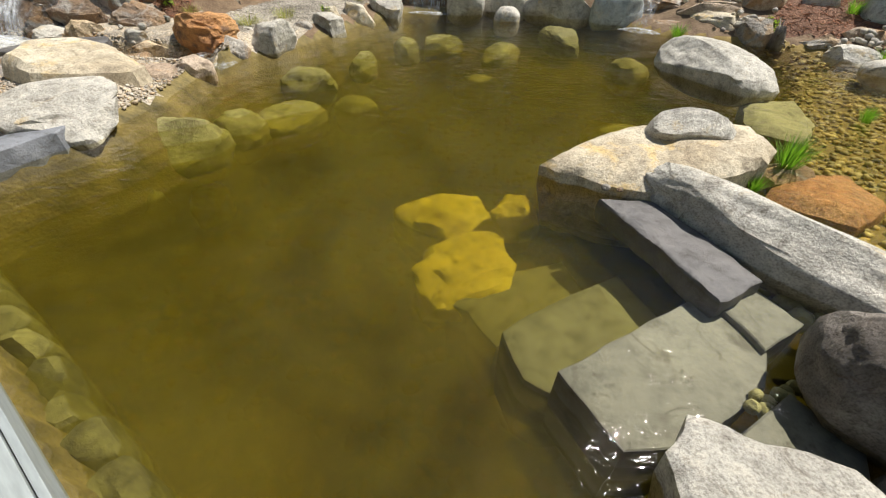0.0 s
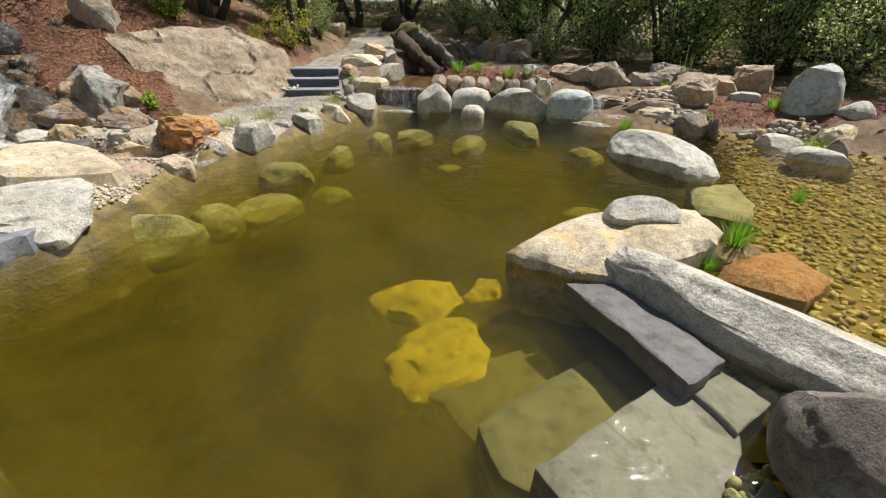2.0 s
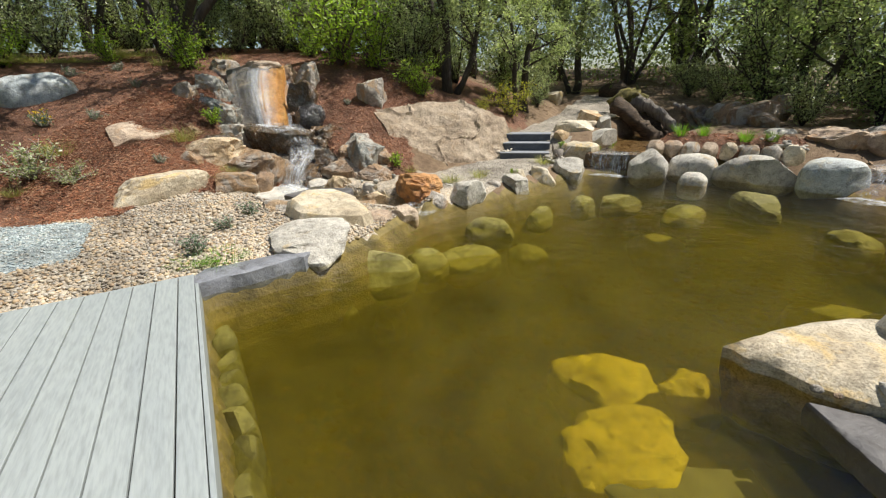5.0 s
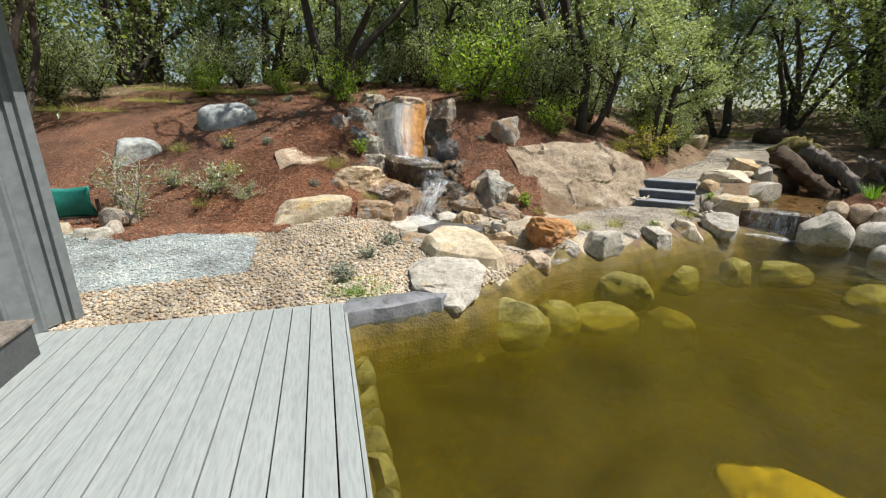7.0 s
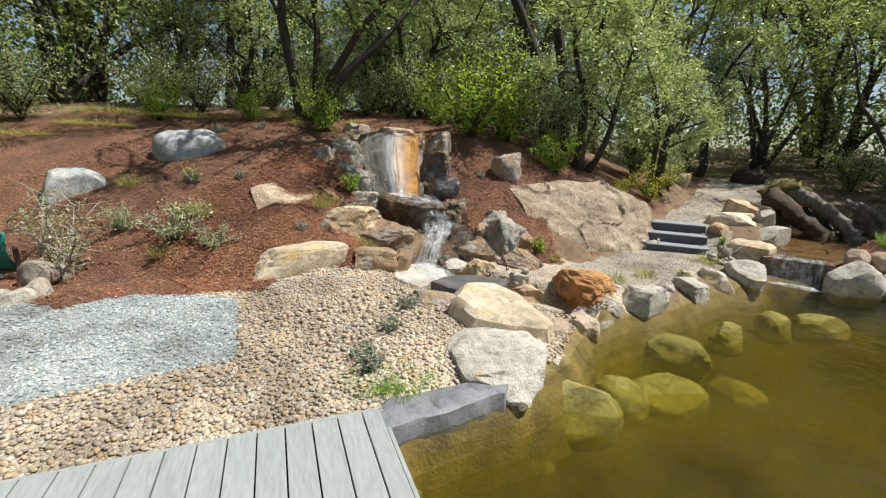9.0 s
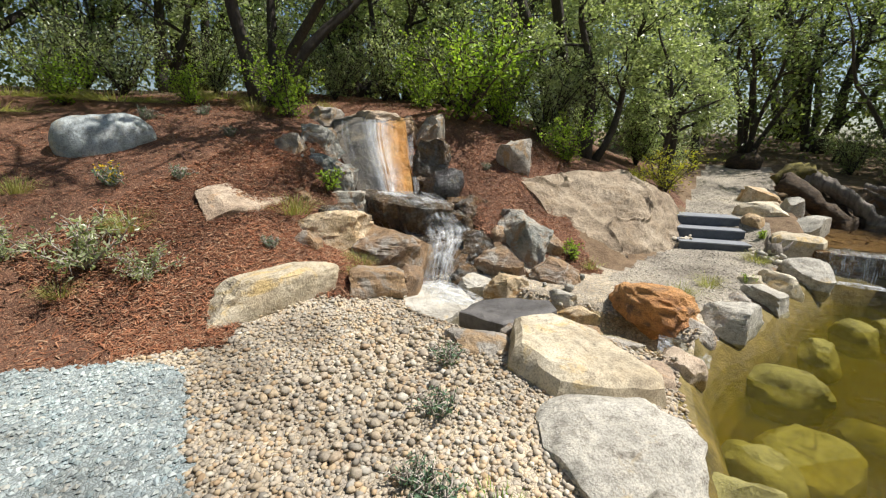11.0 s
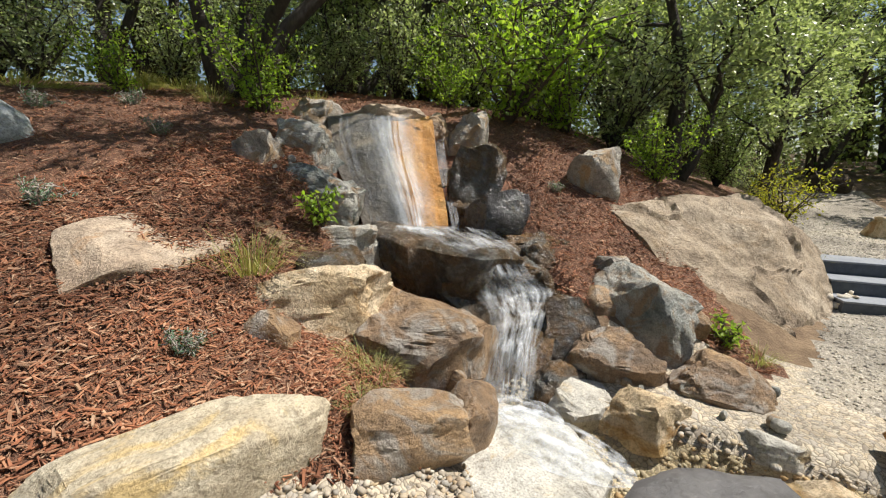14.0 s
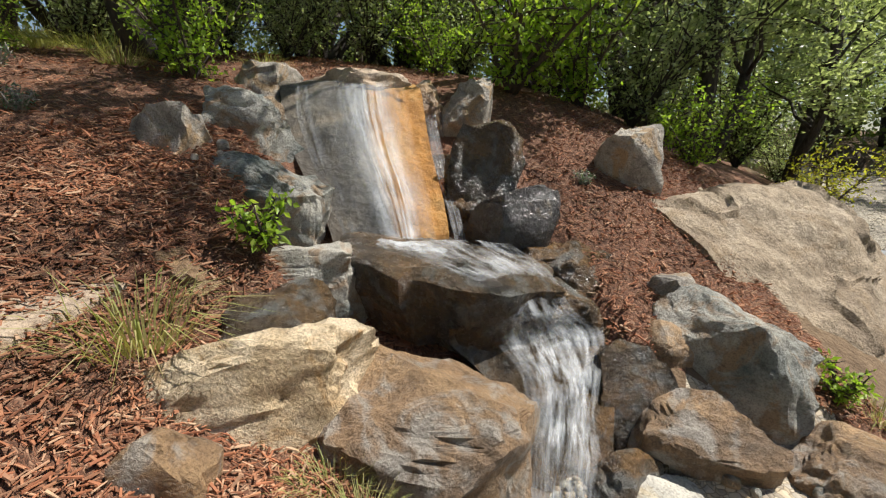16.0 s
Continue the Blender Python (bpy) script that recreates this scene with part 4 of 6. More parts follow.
water = tagged(water_sheet("water", grown(POND, 0.25), 0.0, WATER), "clear amber-green pond water with faint ripples", "water", "", "structure")
for z, m in zip((-0.12, -0.22, -0.34, -0.48, -0.64, -0.82), MURKS):
    water_sheet("cloudy_depth", grown(POND, 0.12), z, m, water)


# ---- loose cover ----
def spots_in(seed, count, box, kind, lift=0.0, sink=0.0):
    rng, out = random.Random(seed), []
    for _ in range(count * 11):
        x, y = rng.uniform(box[0], box[1]), rng.uniform(box[2], box[3])
        if cover(x, y) == kind:
            out.append((x, y, height(x, y) + 0.025 * noise.noise(Vector((x * 2, y * 2, 0))) + rng.uniform(-sink, lift)))
            if len(out) >= count:
                break
    return out


rng = random.Random(5)
sp = spots_in(1, 20000, (-5.9, -2.4, 0.2, 5.0), "gravel", 0.012, 0.004)
strew("gravel_bed", sp, [rng.choice((0.015, 0.019, 0.023, 0.027, 0.031, 0.036, 0.044)) for _ in sp], GRAVEL, 1, 0.62, "tan and grey rounded river gravel over the bench", "gravel")
sp = spots_in(2, 9000, (-8.0, -4.2, -0.9, 2.4), "blue", 0.008, 0.004)
strew("blue_gravel_patch", sp, [rng.uniform(0.018, 0.04) for _ in sp], BLUE_GRIT, 2, 0.6, "pale blue-grey crushed stone patch on the bench", "gravel", 1.4, octa=True)
sp = spots_in(3, 6500, (-3.5, -0.8, 5.2, 12.0), "path", 0.006, 0.004)
strew("path_grit", sp, [rng.uniform(0.015, 0.04) for _ in sp], GRIT, 3, 0.6, "fine grey-tan grit on the path to the steps", "gravel", octa=True)
sp = spots_in(4, 4200, (1.9, 5.6, 1.6, 6.5), "bay", 0.015, 0.01)
strew("bay_pebbles", sp, [rng.uniform(0.03, 0.085) for _ in sp], BAY, 4, 0.55, "amber pebbles on the floor of the shallow bay", "pebbles")
sp = [p for p in spots_in(6, 3600, (-2.6, 2.2, 0.5, 8.2), "pond", 0.01, 0.02) if p[2] < -0.85]
strew("pond_bed_stones", sp, [rng.choice((0.03, 0.05, 0.05, 0.08, 0.14)) for _ in sp], SILT, 6, 0.5, "brown and gold stones scattered over the pond bed", "pebbles")
sp = spots_in(7, 30000, (-9.8, -2.5, 0.6, 8.0), "mulch", 0.022, 0.0) + spots_in(17, 38000, (-7.6, -5.0, 2.2, 5.4), "mulch", 0.026, 0.0) + spots_in(19, 9000, (-5.6, -3.0, 5.4, 8.2), "mulch", 0.024, 0.0)
chips("bark_mulch", sp, MULCH, 7, "shredded red-brown bark mulch on the bank", (0.014, 0.05))
sp = spots_in(8, 5000, (-0.2, 7.5, 6.0, 9.4), "mulch", 0.014, 0.0)
chips("bed_mulch", sp, MULCH, 8, "red-brown bark mulch in the planting beds", (0.02, 0.07))
sp = spots_in(9, 5000, (-10, 8, 7.5, 20), "wood", 0.012, 0.0)
chips("leaf_litter", sp, LITTER, 9, "dry brown leaf litter under the trees", (0.04, 0.14), "leaf litter")

# the gravel nearest to the walk, stone by stone
bed_ob = bpy.data.objects["gravel_bed"]
LOOSE = pieces("loose_river_stone", [(0.34, 0.29, 0.23), (0.46, 0.40, 0.31), (0.27, 0.25, 0.22), (0.52, 0.42, 0.29), (0.40, 0.30, 0.20), (0.58, 0.54, 0.46)], 0.75, 50, False)
kinds_of = []
for k in range(6):
    rng = np.random.default_rng(k)
    p = np.array(ICO[0]) * (1 + rng.normal(0, 0.1, (len(ICO[0]), 1))) * np.array([rng.uniform(1.0, 1.4), rng.uniform(0.75, 1.0), rng.uniform(0.5, 0.7)]) / 2
    kinds_of.append(mesh_of("pebble", p.tolist(), ICO[1], LOOSE, True))
rng = random.Random(77)
for x, y, z in spots_in(78, 290, (-4.7, -3.7, 2.2, 3.6), "gravel", 0.02, 0.0):
    ob = new("pebble", rng.choice(kinds_of))
    s = rng.uniform(0.03, 0.07)
    ob.matrix_world = pose(x, y, z + 0.006, rng.uniform(-15, 15), rng.uniform(-15, 15), rng.uniform(0, 360)) @ Matrix.Diagonal((s, s, s, 1))
    ob.parent = bed_ob


# ---- deck, shed and what stands by them ----
DECK_Z, DO, DU, DV = 0.126, Vector((-3.12, 1.97)), Vector((0.838, -0.546)), Vector((-0.546, -0.838))
DECK_TURN = math.degrees(math.atan2(DU.y, DU.x))
deck = base("deck", (DO.x, DO.y, 0), "weathered grey timber deck with long boards beside the pond", "deck", "", "structure", DECK_TURN)
for i in range(24):
    wide = 0.102 if i == 0 else 0.1365
    mid = 0.0525 if i == 0 else 0.11 + 0.1445 * (i - 1) + 0.07
    rng = random.Random(i)
    me = bpy.data.meshes.new("board")
    bm = block((3.3, wide, 0.026), 0.003, (1.65 + rng.uniform(-0.006, 0.006), -mid, DECK_Z - 0.013 + rng.uniform(-0.0015, 0.0015)))
    part("board", bm, DECKING, deck)
part("fascia_board", block((3.3, 0.022, 0.15), 0.003, (1.65, 0.014, DECK_Z - 0.08)), DECKING, deck)
part("end_board", block((0.022, 3.4, 0.14), 0.003, (-0.016, -1.7, DECK_Z - 0.075)), DECKING, deck)
for k in (0.25, 1.2, 2.2, 3.1):
    part("joist", block((0.045, 3.3, 0.14), 0.003, (k, -1.7, DECK_Z - 0.10)), BOX, deck)
    for n in (0.25, 1.7, 3.1):
        part("footing", block((0.14, 0.14, 1.1), 0.01, (k, -n, DECK_Z - 0.71)), BOX, deck)


def shed():
    """A ribbed metal shed with an overhanging eave, its corner by the deck."""
    ob = base("shed", (-4.36, 0.44, 0.13), "grey ribbed metal shed wall with a white gutter", "shed", "", "", -58.9)
    for k, (ln, at, turn) in enumerate((((4.0, (2.0, -0.03, 1.13), 0)), ((3.0, (0.03, -1.5, 1.13), 90)))):
        bm = bmesh.new()
        n = int(ln / 0.02)
        lo, hi = [], []
        for i in range(n + 1):
            x = -ln / 2 + ln * i / n
            rib = 0.022 if (x * 100) % 20 < 4 else 0.0
            lo.append((bm.verts.new((x, rib, -1.13)), bm.verts.new((x, -0.05, -1.13))))
            hi.append((bm.verts.new((x, rib, 1.13)), bm.verts.new((x, -0.05, 1.13))))
        for i in range(n):
            for s in (0, 1):
                bm.faces.new((lo[i][s], lo[i + 1][s], hi[i + 1][s], hi[i][s]))
            bm.faces.new((hi[i][0], hi[i + 1][0], hi[i + 1][1], hi[i][1]))
        for i in (0, n):
            bm.faces.new((lo[i][0], lo[i][1], hi[i][1], hi[i][0]))
        bmesh.ops.recalc_face_normals(bm, faces=bm.faces[:])
        bmesh.ops.transform(bm, matrix=pose(*at, 0, 0, turn), verts=bm.verts)
        part("wall", bm, CLADDING, ob)
    part("roof", block((4.8, 3.6, 0.05), 0.01, (1.95, -1.4, 2.42), (-4, 0, 0)), CLADDING, ob, "grey metal roof with an overhanging eave")
    part("soffit", block((4.6, 3.3, 0.03), 0.004, (1.95, -1.45, 2.30)), TRIM, ob)
    s = Soup()
    s.tube([(-0.32, 0.36, 2.32), (4.2, 0.36, 2.30)], [0.06, 0.06], 14)
    under(new("gutter", s.mesh("gutter", TRIM, True)), ob)
    part("corner_trim", block((0.07, 0.07, 2.26), 0.006, (0.0, 0.0, 1.13)), CLADDING, ob)


shed()

planter = base("planter_box", (-3.72, -0.12, DECK_Z), "low charcoal box with an orange cord on the deck", "box", "", "", DECK_TURN)
for at, size in (((0, 0.15, 0.11), (0.62, 0.025, 0.22)), ((0, -0.15, 0.11), (0.62, 0.025, 0.22)), ((-0.3, 0, 0.11), (0.025, 0.275, 0.22)), ((0.3, 0, 0.11), (0.025, 0.275, 0.22))):
    part("side_panel", block(size, 0.004, at), BOX, planter)
part("lid", block((0.66, 0.36, 0.025), 0.006, (0, 0, 0.2335)), DRIFT, planter, "weathered grey lid")
cord = Soup()
rng = random.Random(3)
cpts = [Vector((0.18 * math.cos(i * 0.55) * (0.5 + 0.5 * rng.random()), 0.10 * math.sin(i * 0.55) * (0.5 + 0.6 * rng.random()), 0.012 + 0.018 * rng.random())) for i in range(46)]
cord.tube(cpts, [0.0055] * 46, 6)
rope = new("extension_cord", cord.mesh("extension_cord", CORD, True))
rope.matrix_world = pose(-3.70, -0.10, DECK_Z + 0.246, 0, 0, DECK_TURN)
tagged(rope, "coiled bright orange cord lying on the box", "cord")


def camp_chair():
    """A low chair with a slung cloth back on a dark frame."""
    ob = base("camp_chair", (-7.72, 0.98, 0.17), "low chair with a slung teal cloth back on a dark frame", "chair", "", "", 66)
    v, f, n = [], [], 12
    for j in range(9):
        for i in range(n + 1):
            u, w = i / n - 0.5, j / 8
            v.append((u * (0.50 - 0.05 * w + 0.03 * math.cos(w * 6.28)), 0.06 * math.cos(u * 3.1) - 0.10 * w - 0.03 * math.sin(w * 3.14), 0.09 + 0.40 * w + 0.03 * abs(u) * 2 * w))
    for j in range(8):
        for i in range(n):
            a = j * (n + 1) + i
            f.append((a, a + 1, a + n + 2, a + n + 1))
    me = mesh_of("back_cloth", v, f, CLOTH, True)
    back = under(new("back_cloth", me), ob)
    thick = back.modifiers.new("thick", "SOLIDIFY")
    thick.thickness = 0.02
    for x in (-0.26, 0.29):
        part("leg", block((0.035, 0.06, 0.36), 0.004, (x, -0.04, 0.16), (0, 0, 0)), RAIL, ob)
    for x in (-0.12, 0.0, 0.12):
        part("caster", block((0.04, 0.03, 0.06), 0.01, (x, 0.03, 0.05)), TRIM, ob, "small grey caster")
    part("crossbar", block((0.52, 0.03, 0.03), 0.004, (0, 0.02, 0.09)), RAIL, ob)


camp_chair()
for k, (x, y, w, d, h, m) in enumerate(((-7.2, 1.30, 0.30, 0.26, 0.26, GREY), (-6.95, 0.95, 0.30, 0.2, 0.10, PALE), (-6.78, 1.05, 0.28, 0.2, 0.11, PALE), (-7.25, 0.75, 0.34, 0.25, 0.14, CREAM), (-6.86, 1.22, 0.22, 0.18, 0.16, GREY), (-7.5, 0.55, 0.36, 0.25, 0.12, CREAM), (-7.35, 1.5, 0.3, 0.2, 0.18, GREY))):
    boulder("edging_stone", (x, y, height(x, y)), (w, d, h), 40 + 25 * k, m, "rounded pale edging stone stacked at the foot of the bank", 300 + k, 0.05, "edging stones", 3, boxy=0.6)

# ---- timber steps ----
steps = base("garden_steps", (-2.2, 7.95, 0.14), "three dark blue-grey timber steps rising from the grit path", "steps", "", "structure", 14)
for i in range(3):
    part("riser", block((0.90 - 0.02 * i, 0.36, 0.125), 0.006, (0.02 * i, 0.18 + 0.29 * i, 0.062 + 0.142 * i), (0, 0, 0), 0.003, i), TIMBER, steps)
    part("tread", block((0.91 - 0.02 * i, 0.37, 0.02), 0.004, (0.02 * i, 0.18 + 0.29 * i, 0.135 + 0.142 * i)), TIMBER_TOP, steps, "paler grey step top")

# ---- rocks round the near corner of the pond ----
PEN = [(0.50, 2.63), (0.83, 2.47), (1.12, 2.38), (1.45, 2.46), (1.80, 2.60), (2.02, 2.82), (1.98, 3.08), (1.55, 3.14), (1.10, 3.10), (0.74, 2.86)]
slab("peninsula_rock", PEN, 0.16, 0.5, CREAM, "flat cream and tan rock reaching out over the water", 21, "rock", slope=(0.05, 0.10), bevel=0.06, chip=0.03, grow=-0.05)
boulder("capstone", (1.50, 2.98, 0.17), (0.58, 0.30, 0.17), 8, PALE, "small pale rock lying on the flat rock", 22, 0.05, boxy=0.6, taper=0.4, cuts=12, deep=0.1)
slab("submerged_tread", [(1.16, 1.71), (1.35, 1.43), (1.24, 1.23), (0.84, 0.96), (0.62, 0.94), (0.45, 1.24)], -0.10, 0.42, PAVING, "wide grey paving slab just under the water", 23, chip=0.008, group="submerged steps", bevel=0.008)
slab("submerged_tread", [(0.94, 2.06), (1.08, 1.74), (0.72, 1.30), (0.46, 1.26), (0.35, 1.33), (0.26, 1.58), (0.42, 1.72)], -0.30, 0.5, PAVING, "grey paving slab deep under the water", 24, chip=0.012, group="submerged steps", bevel=0.008)
slab("submerged_tread", [(0.70, 2.35), (0.80, 2.05), (0.47, 1.70), (0.25, 1.62), (0.10, 1.85), (-0.02, 1.91), (0.37, 2.21)], -0.46, 0.5, PAVING, "grey paving slab deepest under the water", 25, chip=0.014, group="submerged steps", bevel=0.008)
slab("submerged_tread", [(1.22, 1.66), (1.45, 1.78), (1.56, 1.55), (1.31, 1.39)], -0.07, 0.3, PAVING, "small grey paving slab under shallow water", 26, chip=0.010, group="submerged steps", bevel=0.008)
slab("submerged_tread", [(1.02, 1.0), (1.28, 1.18), (1.42, 1.0), (1.34, 0.84), (1.15, 0.8)], -0.05, 0.3, PAVING, "dark grey slab between the near boulders", 27, chip=0.010, group="submerged steps", bevel=0.008)
slab("slate_slab", [(0.83, 2.36), (1.13, 2.37), (1.29, 2.08), (1.43, 1.72), (1.17, 1.57), (1.02, 1.96)], 0.018, 0.14, DARK_SLATE, "long dark slate slab level with the water", 28, chip=0.014, bevel=0.01)
boulder("long_boulder", (1.70, 1.88, -0.06), (1.70, 0.46, 0.30), -47, PALE, "long pale grey boulder with a rust patch along the water", 29, 0.2, level=5, boxy=0.62, cuts=9, deep=0.0, rough=0.07)
boulder("dark_boulder", (1.60, 1.13, -0.10), (0.66, 0.62, 0.50), -50, DARK, "rounded dark speckled boulder at the water's edge", 31, 0.1, level=5, boxy=0.15, cuts=4, rough=0.05)
slab("near_slab", [(0.63, 0.84), (0.76, 0.96), (0.86, 0.92), (1.06, 0.87), (1.17, 0.82), (1.25, 0.60), (0.95, 0.45), (0.66, 0.56)], 0.13, 0.35, PALE, "pale grey flat-topped rock with dark wet sides", 33, "rock", bevel=0.02, chip=0.02, grow=-0.04)
boulder("black_rock", (1.42, 0.76, -0.05), (0.30, 0.26, 0.22), 10, BLACK, "wet black rock beside the pale slab", 34, 0.1, boxy=0.5, level=3)
boulder("small_rock", (0.17, 0.60, -0.05), (0.24, 0.20, 0.14), 20, PALE, "small pale rock by the near shore", 35, 0.1, level=3)
for k, (x, y, w, m) in enumerate(((0.87, 2.43, 0.055, GREY), (0.95, 2.42, 0.045, BROWN))):
    boulder("pebble", (x, y, 0.035), (w, w * 0.8, w * 0.7), 30 * k, m, "small grey pebble on the slate slab", 400 + k, 0.0, "slab pebbles", 2, boxy=0.2, cuts=2)
for k in range(11):
    rng = random.Random(500 + k)
    x, y = 1.05 + 0.16 * rng.random() + 0.02 * k, 1.08 + 0.012 * k + 0.05 * rng.random()
    boulder("golden_pebble", (x, y, -0.10), (0.055, 0.045, 0.04), 40 * k, ALGAE, "golden brown pebble under the water beside the slab", 510 + k, 0.02, "golden pebbles", 2, boxy=0.2, cuts=2)
for k, (x, y, w, d) in enumerate(((1.50, 1.86, 0.22, 0.10), (1.36, 1.98, 0.2, 0.08), (1.62, 1.72, 0.14, 0.1), (1.70, 1.60, 0.12, 0.1), (1.60, 1.62, 0.11, 0.09), (1.75, 1.52, 0.1, 0.1), (1.66, 1.50, 0.1, 0.08))):
    boulder("shallow_stone", (x, y, -0.14), (w, d, 0.08), -50, ALGAE if k < 5 else TEAL, "yellow-green stone just under shallow water", 520 + k, 0.03, "shallow stones", 3, boxy=0.4, cuts=4)
boulder("hummock", (2.2, 2.95, -0.06), (0.46, 0.34, 0.06), 20, BROWN, "low brown rock that carries a grass clump", 39, 0.12, boxy=0.4, level=3)
boulder("white_boulder", (2.58, 4.98, -0.05), (0.80, 1.36, 0.36), 24, PALE, "large rounded white boulder standing in the water", 36, 0.15, level=5, boxy=0.25, cuts=3, rough=0.045, lean=(0.0, 0.12))
slab("sunken_orange_rock", [(1.94, 2.63), (2.28, 3.0), (2.70, 2.98), (2.72, 2.62), (2.36, 2.36)], -0.05, 0.3, RUST, "flat orange-brown rock under shallow water", 37, "rock", bevel=0.06, chip=0.02)
slab("sunken_flat_rock", [(2.69, 4.45), (3.2, 4.5), (3.08, 3.98), (2.75, 3.52), (2.38, 3.74)], -0.05, 0.3, ALGAE, "flat olive rock under shallow water", 38, "rock", bevel=0.06, chip=0.02)
SUNKEN = ((-0.06, 2.72, -0.72, 0.86, 0.90, 0.34, GOLD), (0.09, 2.20, -0.62, 0.74, 0.64, 0.26, GOLD), (0.44, 2.95, -0.60, 0.46, 0.42, 0.2, GOLD), (-2.08, 3.08, -0.72, 0.40, 0.34, 0.20, GOLD), (-2.30, 3.35, -0.45, 0.46, 0.75, 0.40, ALGAE), (-2.45, 2.85, -0.7, 0.43, 0.36, 0.3, SUNK),
          (-1.80, 5.05, -0.38, 0.66, 0.46, 0.26, ALGAE), (-1.77, 4.33, -0.52, 0.78, 0.54, 0.26, ALGAE), (-1.37, 6.0, -0.36, 0.56, 0.36, 0.18, ALGAE), (-0.88, 6.8, -0.36, 0.46, 0.36, 0.2, ALGAE), (-1.24, 4.9, -0.6, 0.56, 0.42, 0.24, ALGAE), (-2.1, 3.9, -0.5, 0.5, 0.5, 0.3, ALGAE))
SUNKEN_FAR = ((-0.4, 7.2, -0.38, 0.8, 0.45, 0.2, ALGAE), (0.5, 7.1, -0.5, 0.9, 0.5, 0.25, ALGAE), (1.4, 7.35, -0.26, 1.1, 0.5, 0.22, ALGAE), (2.2, 6.4, -0.5, 0.6, 0.5, 0.28, ALGAE), (1.7, 4.6, -0.75, 0.9, 0.7, 0.3, ALGAE), (1.1, 3.6, -0.8, 0.8, 0.6, 0.3, ALGAE), (0.2, 6.2, -0.7, 0.8, 0.6, 0.25, ALGAE))
for k, (x, y, z, w, d, h, m) in enumerate(SUNKEN + SUNKEN_FAR):
    boulder("sunken_boulder", (x, y, z), (w, d, h), 33 * k, m, "golden algae-covered boulder under the water" if m == GOLD else "olive algae-covered boulder under the water", 40 + k, 0.2, "sunken boulders", 4, boxy=0.4 if m == GOLD else 0.25, cuts=8 if m == GOLD else 4, deep=0.0, rough=0.14 if m == GOLD else 0.09)
for k in range(14):
    rng = random.Random(k)
    a = DO + DU * (0.1 + 0.23 * k) - DV * 0.10
    boulder("footing_stone", (a.x, a.y, -0.62), (0.27, 0.20, 0.40 + 0.1 * rng.random()), DECK_TURN + rng.uniform(-12, 12), SUNK, "olive stone of the sunken wall below the deck", 70 + k, 0.2, "deck footing stones", 3, boxy=0.8, cuts=4)

# ---- west shore ----
slab("slate_kerb", [(-3.10, 1.92), (-2.98, 1.83), (-2.60, 2.62), (-2.62, 2.76), (-2.78, 2.72), (-3.16, 2.08)], 0.12, 0.30, SLATE, "long blue-grey slate kerb between deck and boulder", 81, "kerb", chip=0.012, bevel=0.012)
boulder("grey_boulder", (-2.88, 2.98, 0.02), (0.84, 0.80, 0.25), 22, PALE, "pale grey angular boulder overhanging the water", 82, 0.2, boxy=0.6, cuts=12, deep=0.04, rough=0.08, lean=(0.04, 0.06), taper=-0.12)
slab("cream_boulder", [(-3.72, 3.86), (-3.52, 4.14), (-3.15, 4.10), (-2.72, 3.78), (-2.70, 3.60), (-2.98, 3.36), (-3.22, 3.26), (-3.58, 3.44)], 0.30, 0.36, CREAM, "large flat-topped cream boulder beside the stream", 83, "rock", bevel=0.05, chip=0.022, grow=0.06, slope=(-0.12, -0.02))
boulder("orange_boulder", (-2.84, 5.04, 0.05), (0.76, 0.58, 0.38), -12, RUST, "rust-orange angular boulder where the stream enters the pond", 84, 0.12, level=5, boxy=0.6, cuts=14, deep=0.06, rough=0.11, lean=(-0.12, 0))
WEST = ((-2.20, 5.27, 0.0, 0.50, 0.44, 0.31, PALE), (-2.52, 4.92, 0.0, 0.42, 0.36, 0.22, GREY), (-2.62, 4.28, -0.02, 0.36, 0.34, 0.17, TAN), (-2.75, 4.0, -0.02, 0.42, 0.34, 0.18, TAN), (-2.10, 5.98, 0.0, 0.30, 0.26, 0.17, GREY), (-1.84, 6.25, 0.0, 0.54, 0.42, 0.22, PALE),
        (-1.62, 6.93, 0.0, 0.48, 0.42, 0.25, CREAM), (-1.24, 7.45, 0.0, 0.58, 0.5, 0.32, PALE), (-2.55, 5.45, 0.08, 0.24, 0.2, 0.1, PALE), (-1.9, 6.62, 0.1, 0.3, 0.26, 0.14, CREAM))
for k, (x, y, z, w, d, h, m) in enumerate(WEST):
    boulder("shore_rock", (x, y, z), (w, d, h), 7 + 21 * k, m, "pale shore rock half in the water" if m in (PALE, CREAM) else "grey-tan shore rock half in the water", 90 + k, 0.18, "shore rocks", 4, boxy=0.5, cuts=12, deep=0.03, rough=0.08)

# ---- stream pool below the fall ----
stream = tagged(water_sheet("stream_water", grown(POOL, 0.06), 0.075, clear_water("stream_surface", (0.95, 0.93, 0.84), 0.25, 12)), "shallow clear water in the stream pool", "water", "", "structure")
slab("pale_slab", [(-4.93, 4.02), (-5.15, 4.45), (-4.95, 4.72), (-4.55, 4.70), (-4.30, 4.45), (-4.38, 3.90), (-4.62, 3.86)], 0.13, 0.2, PALE, "pale flat slab washed by the fall", 101, chip=0.02, bevel=0.02)
slab("black_slab", [(-4.27, 4.02), (-4.22, 4.36), (-4.05, 4.55), (-3.66, 4.70), (-3.56, 4.52), (-3.62, 4.28), (-3.84, 3.98)], 0.20, 0.18, DARK_SLATE, "dark slate slab with a wet top in the stream", 102, chip=0.018, bevel=0.015)
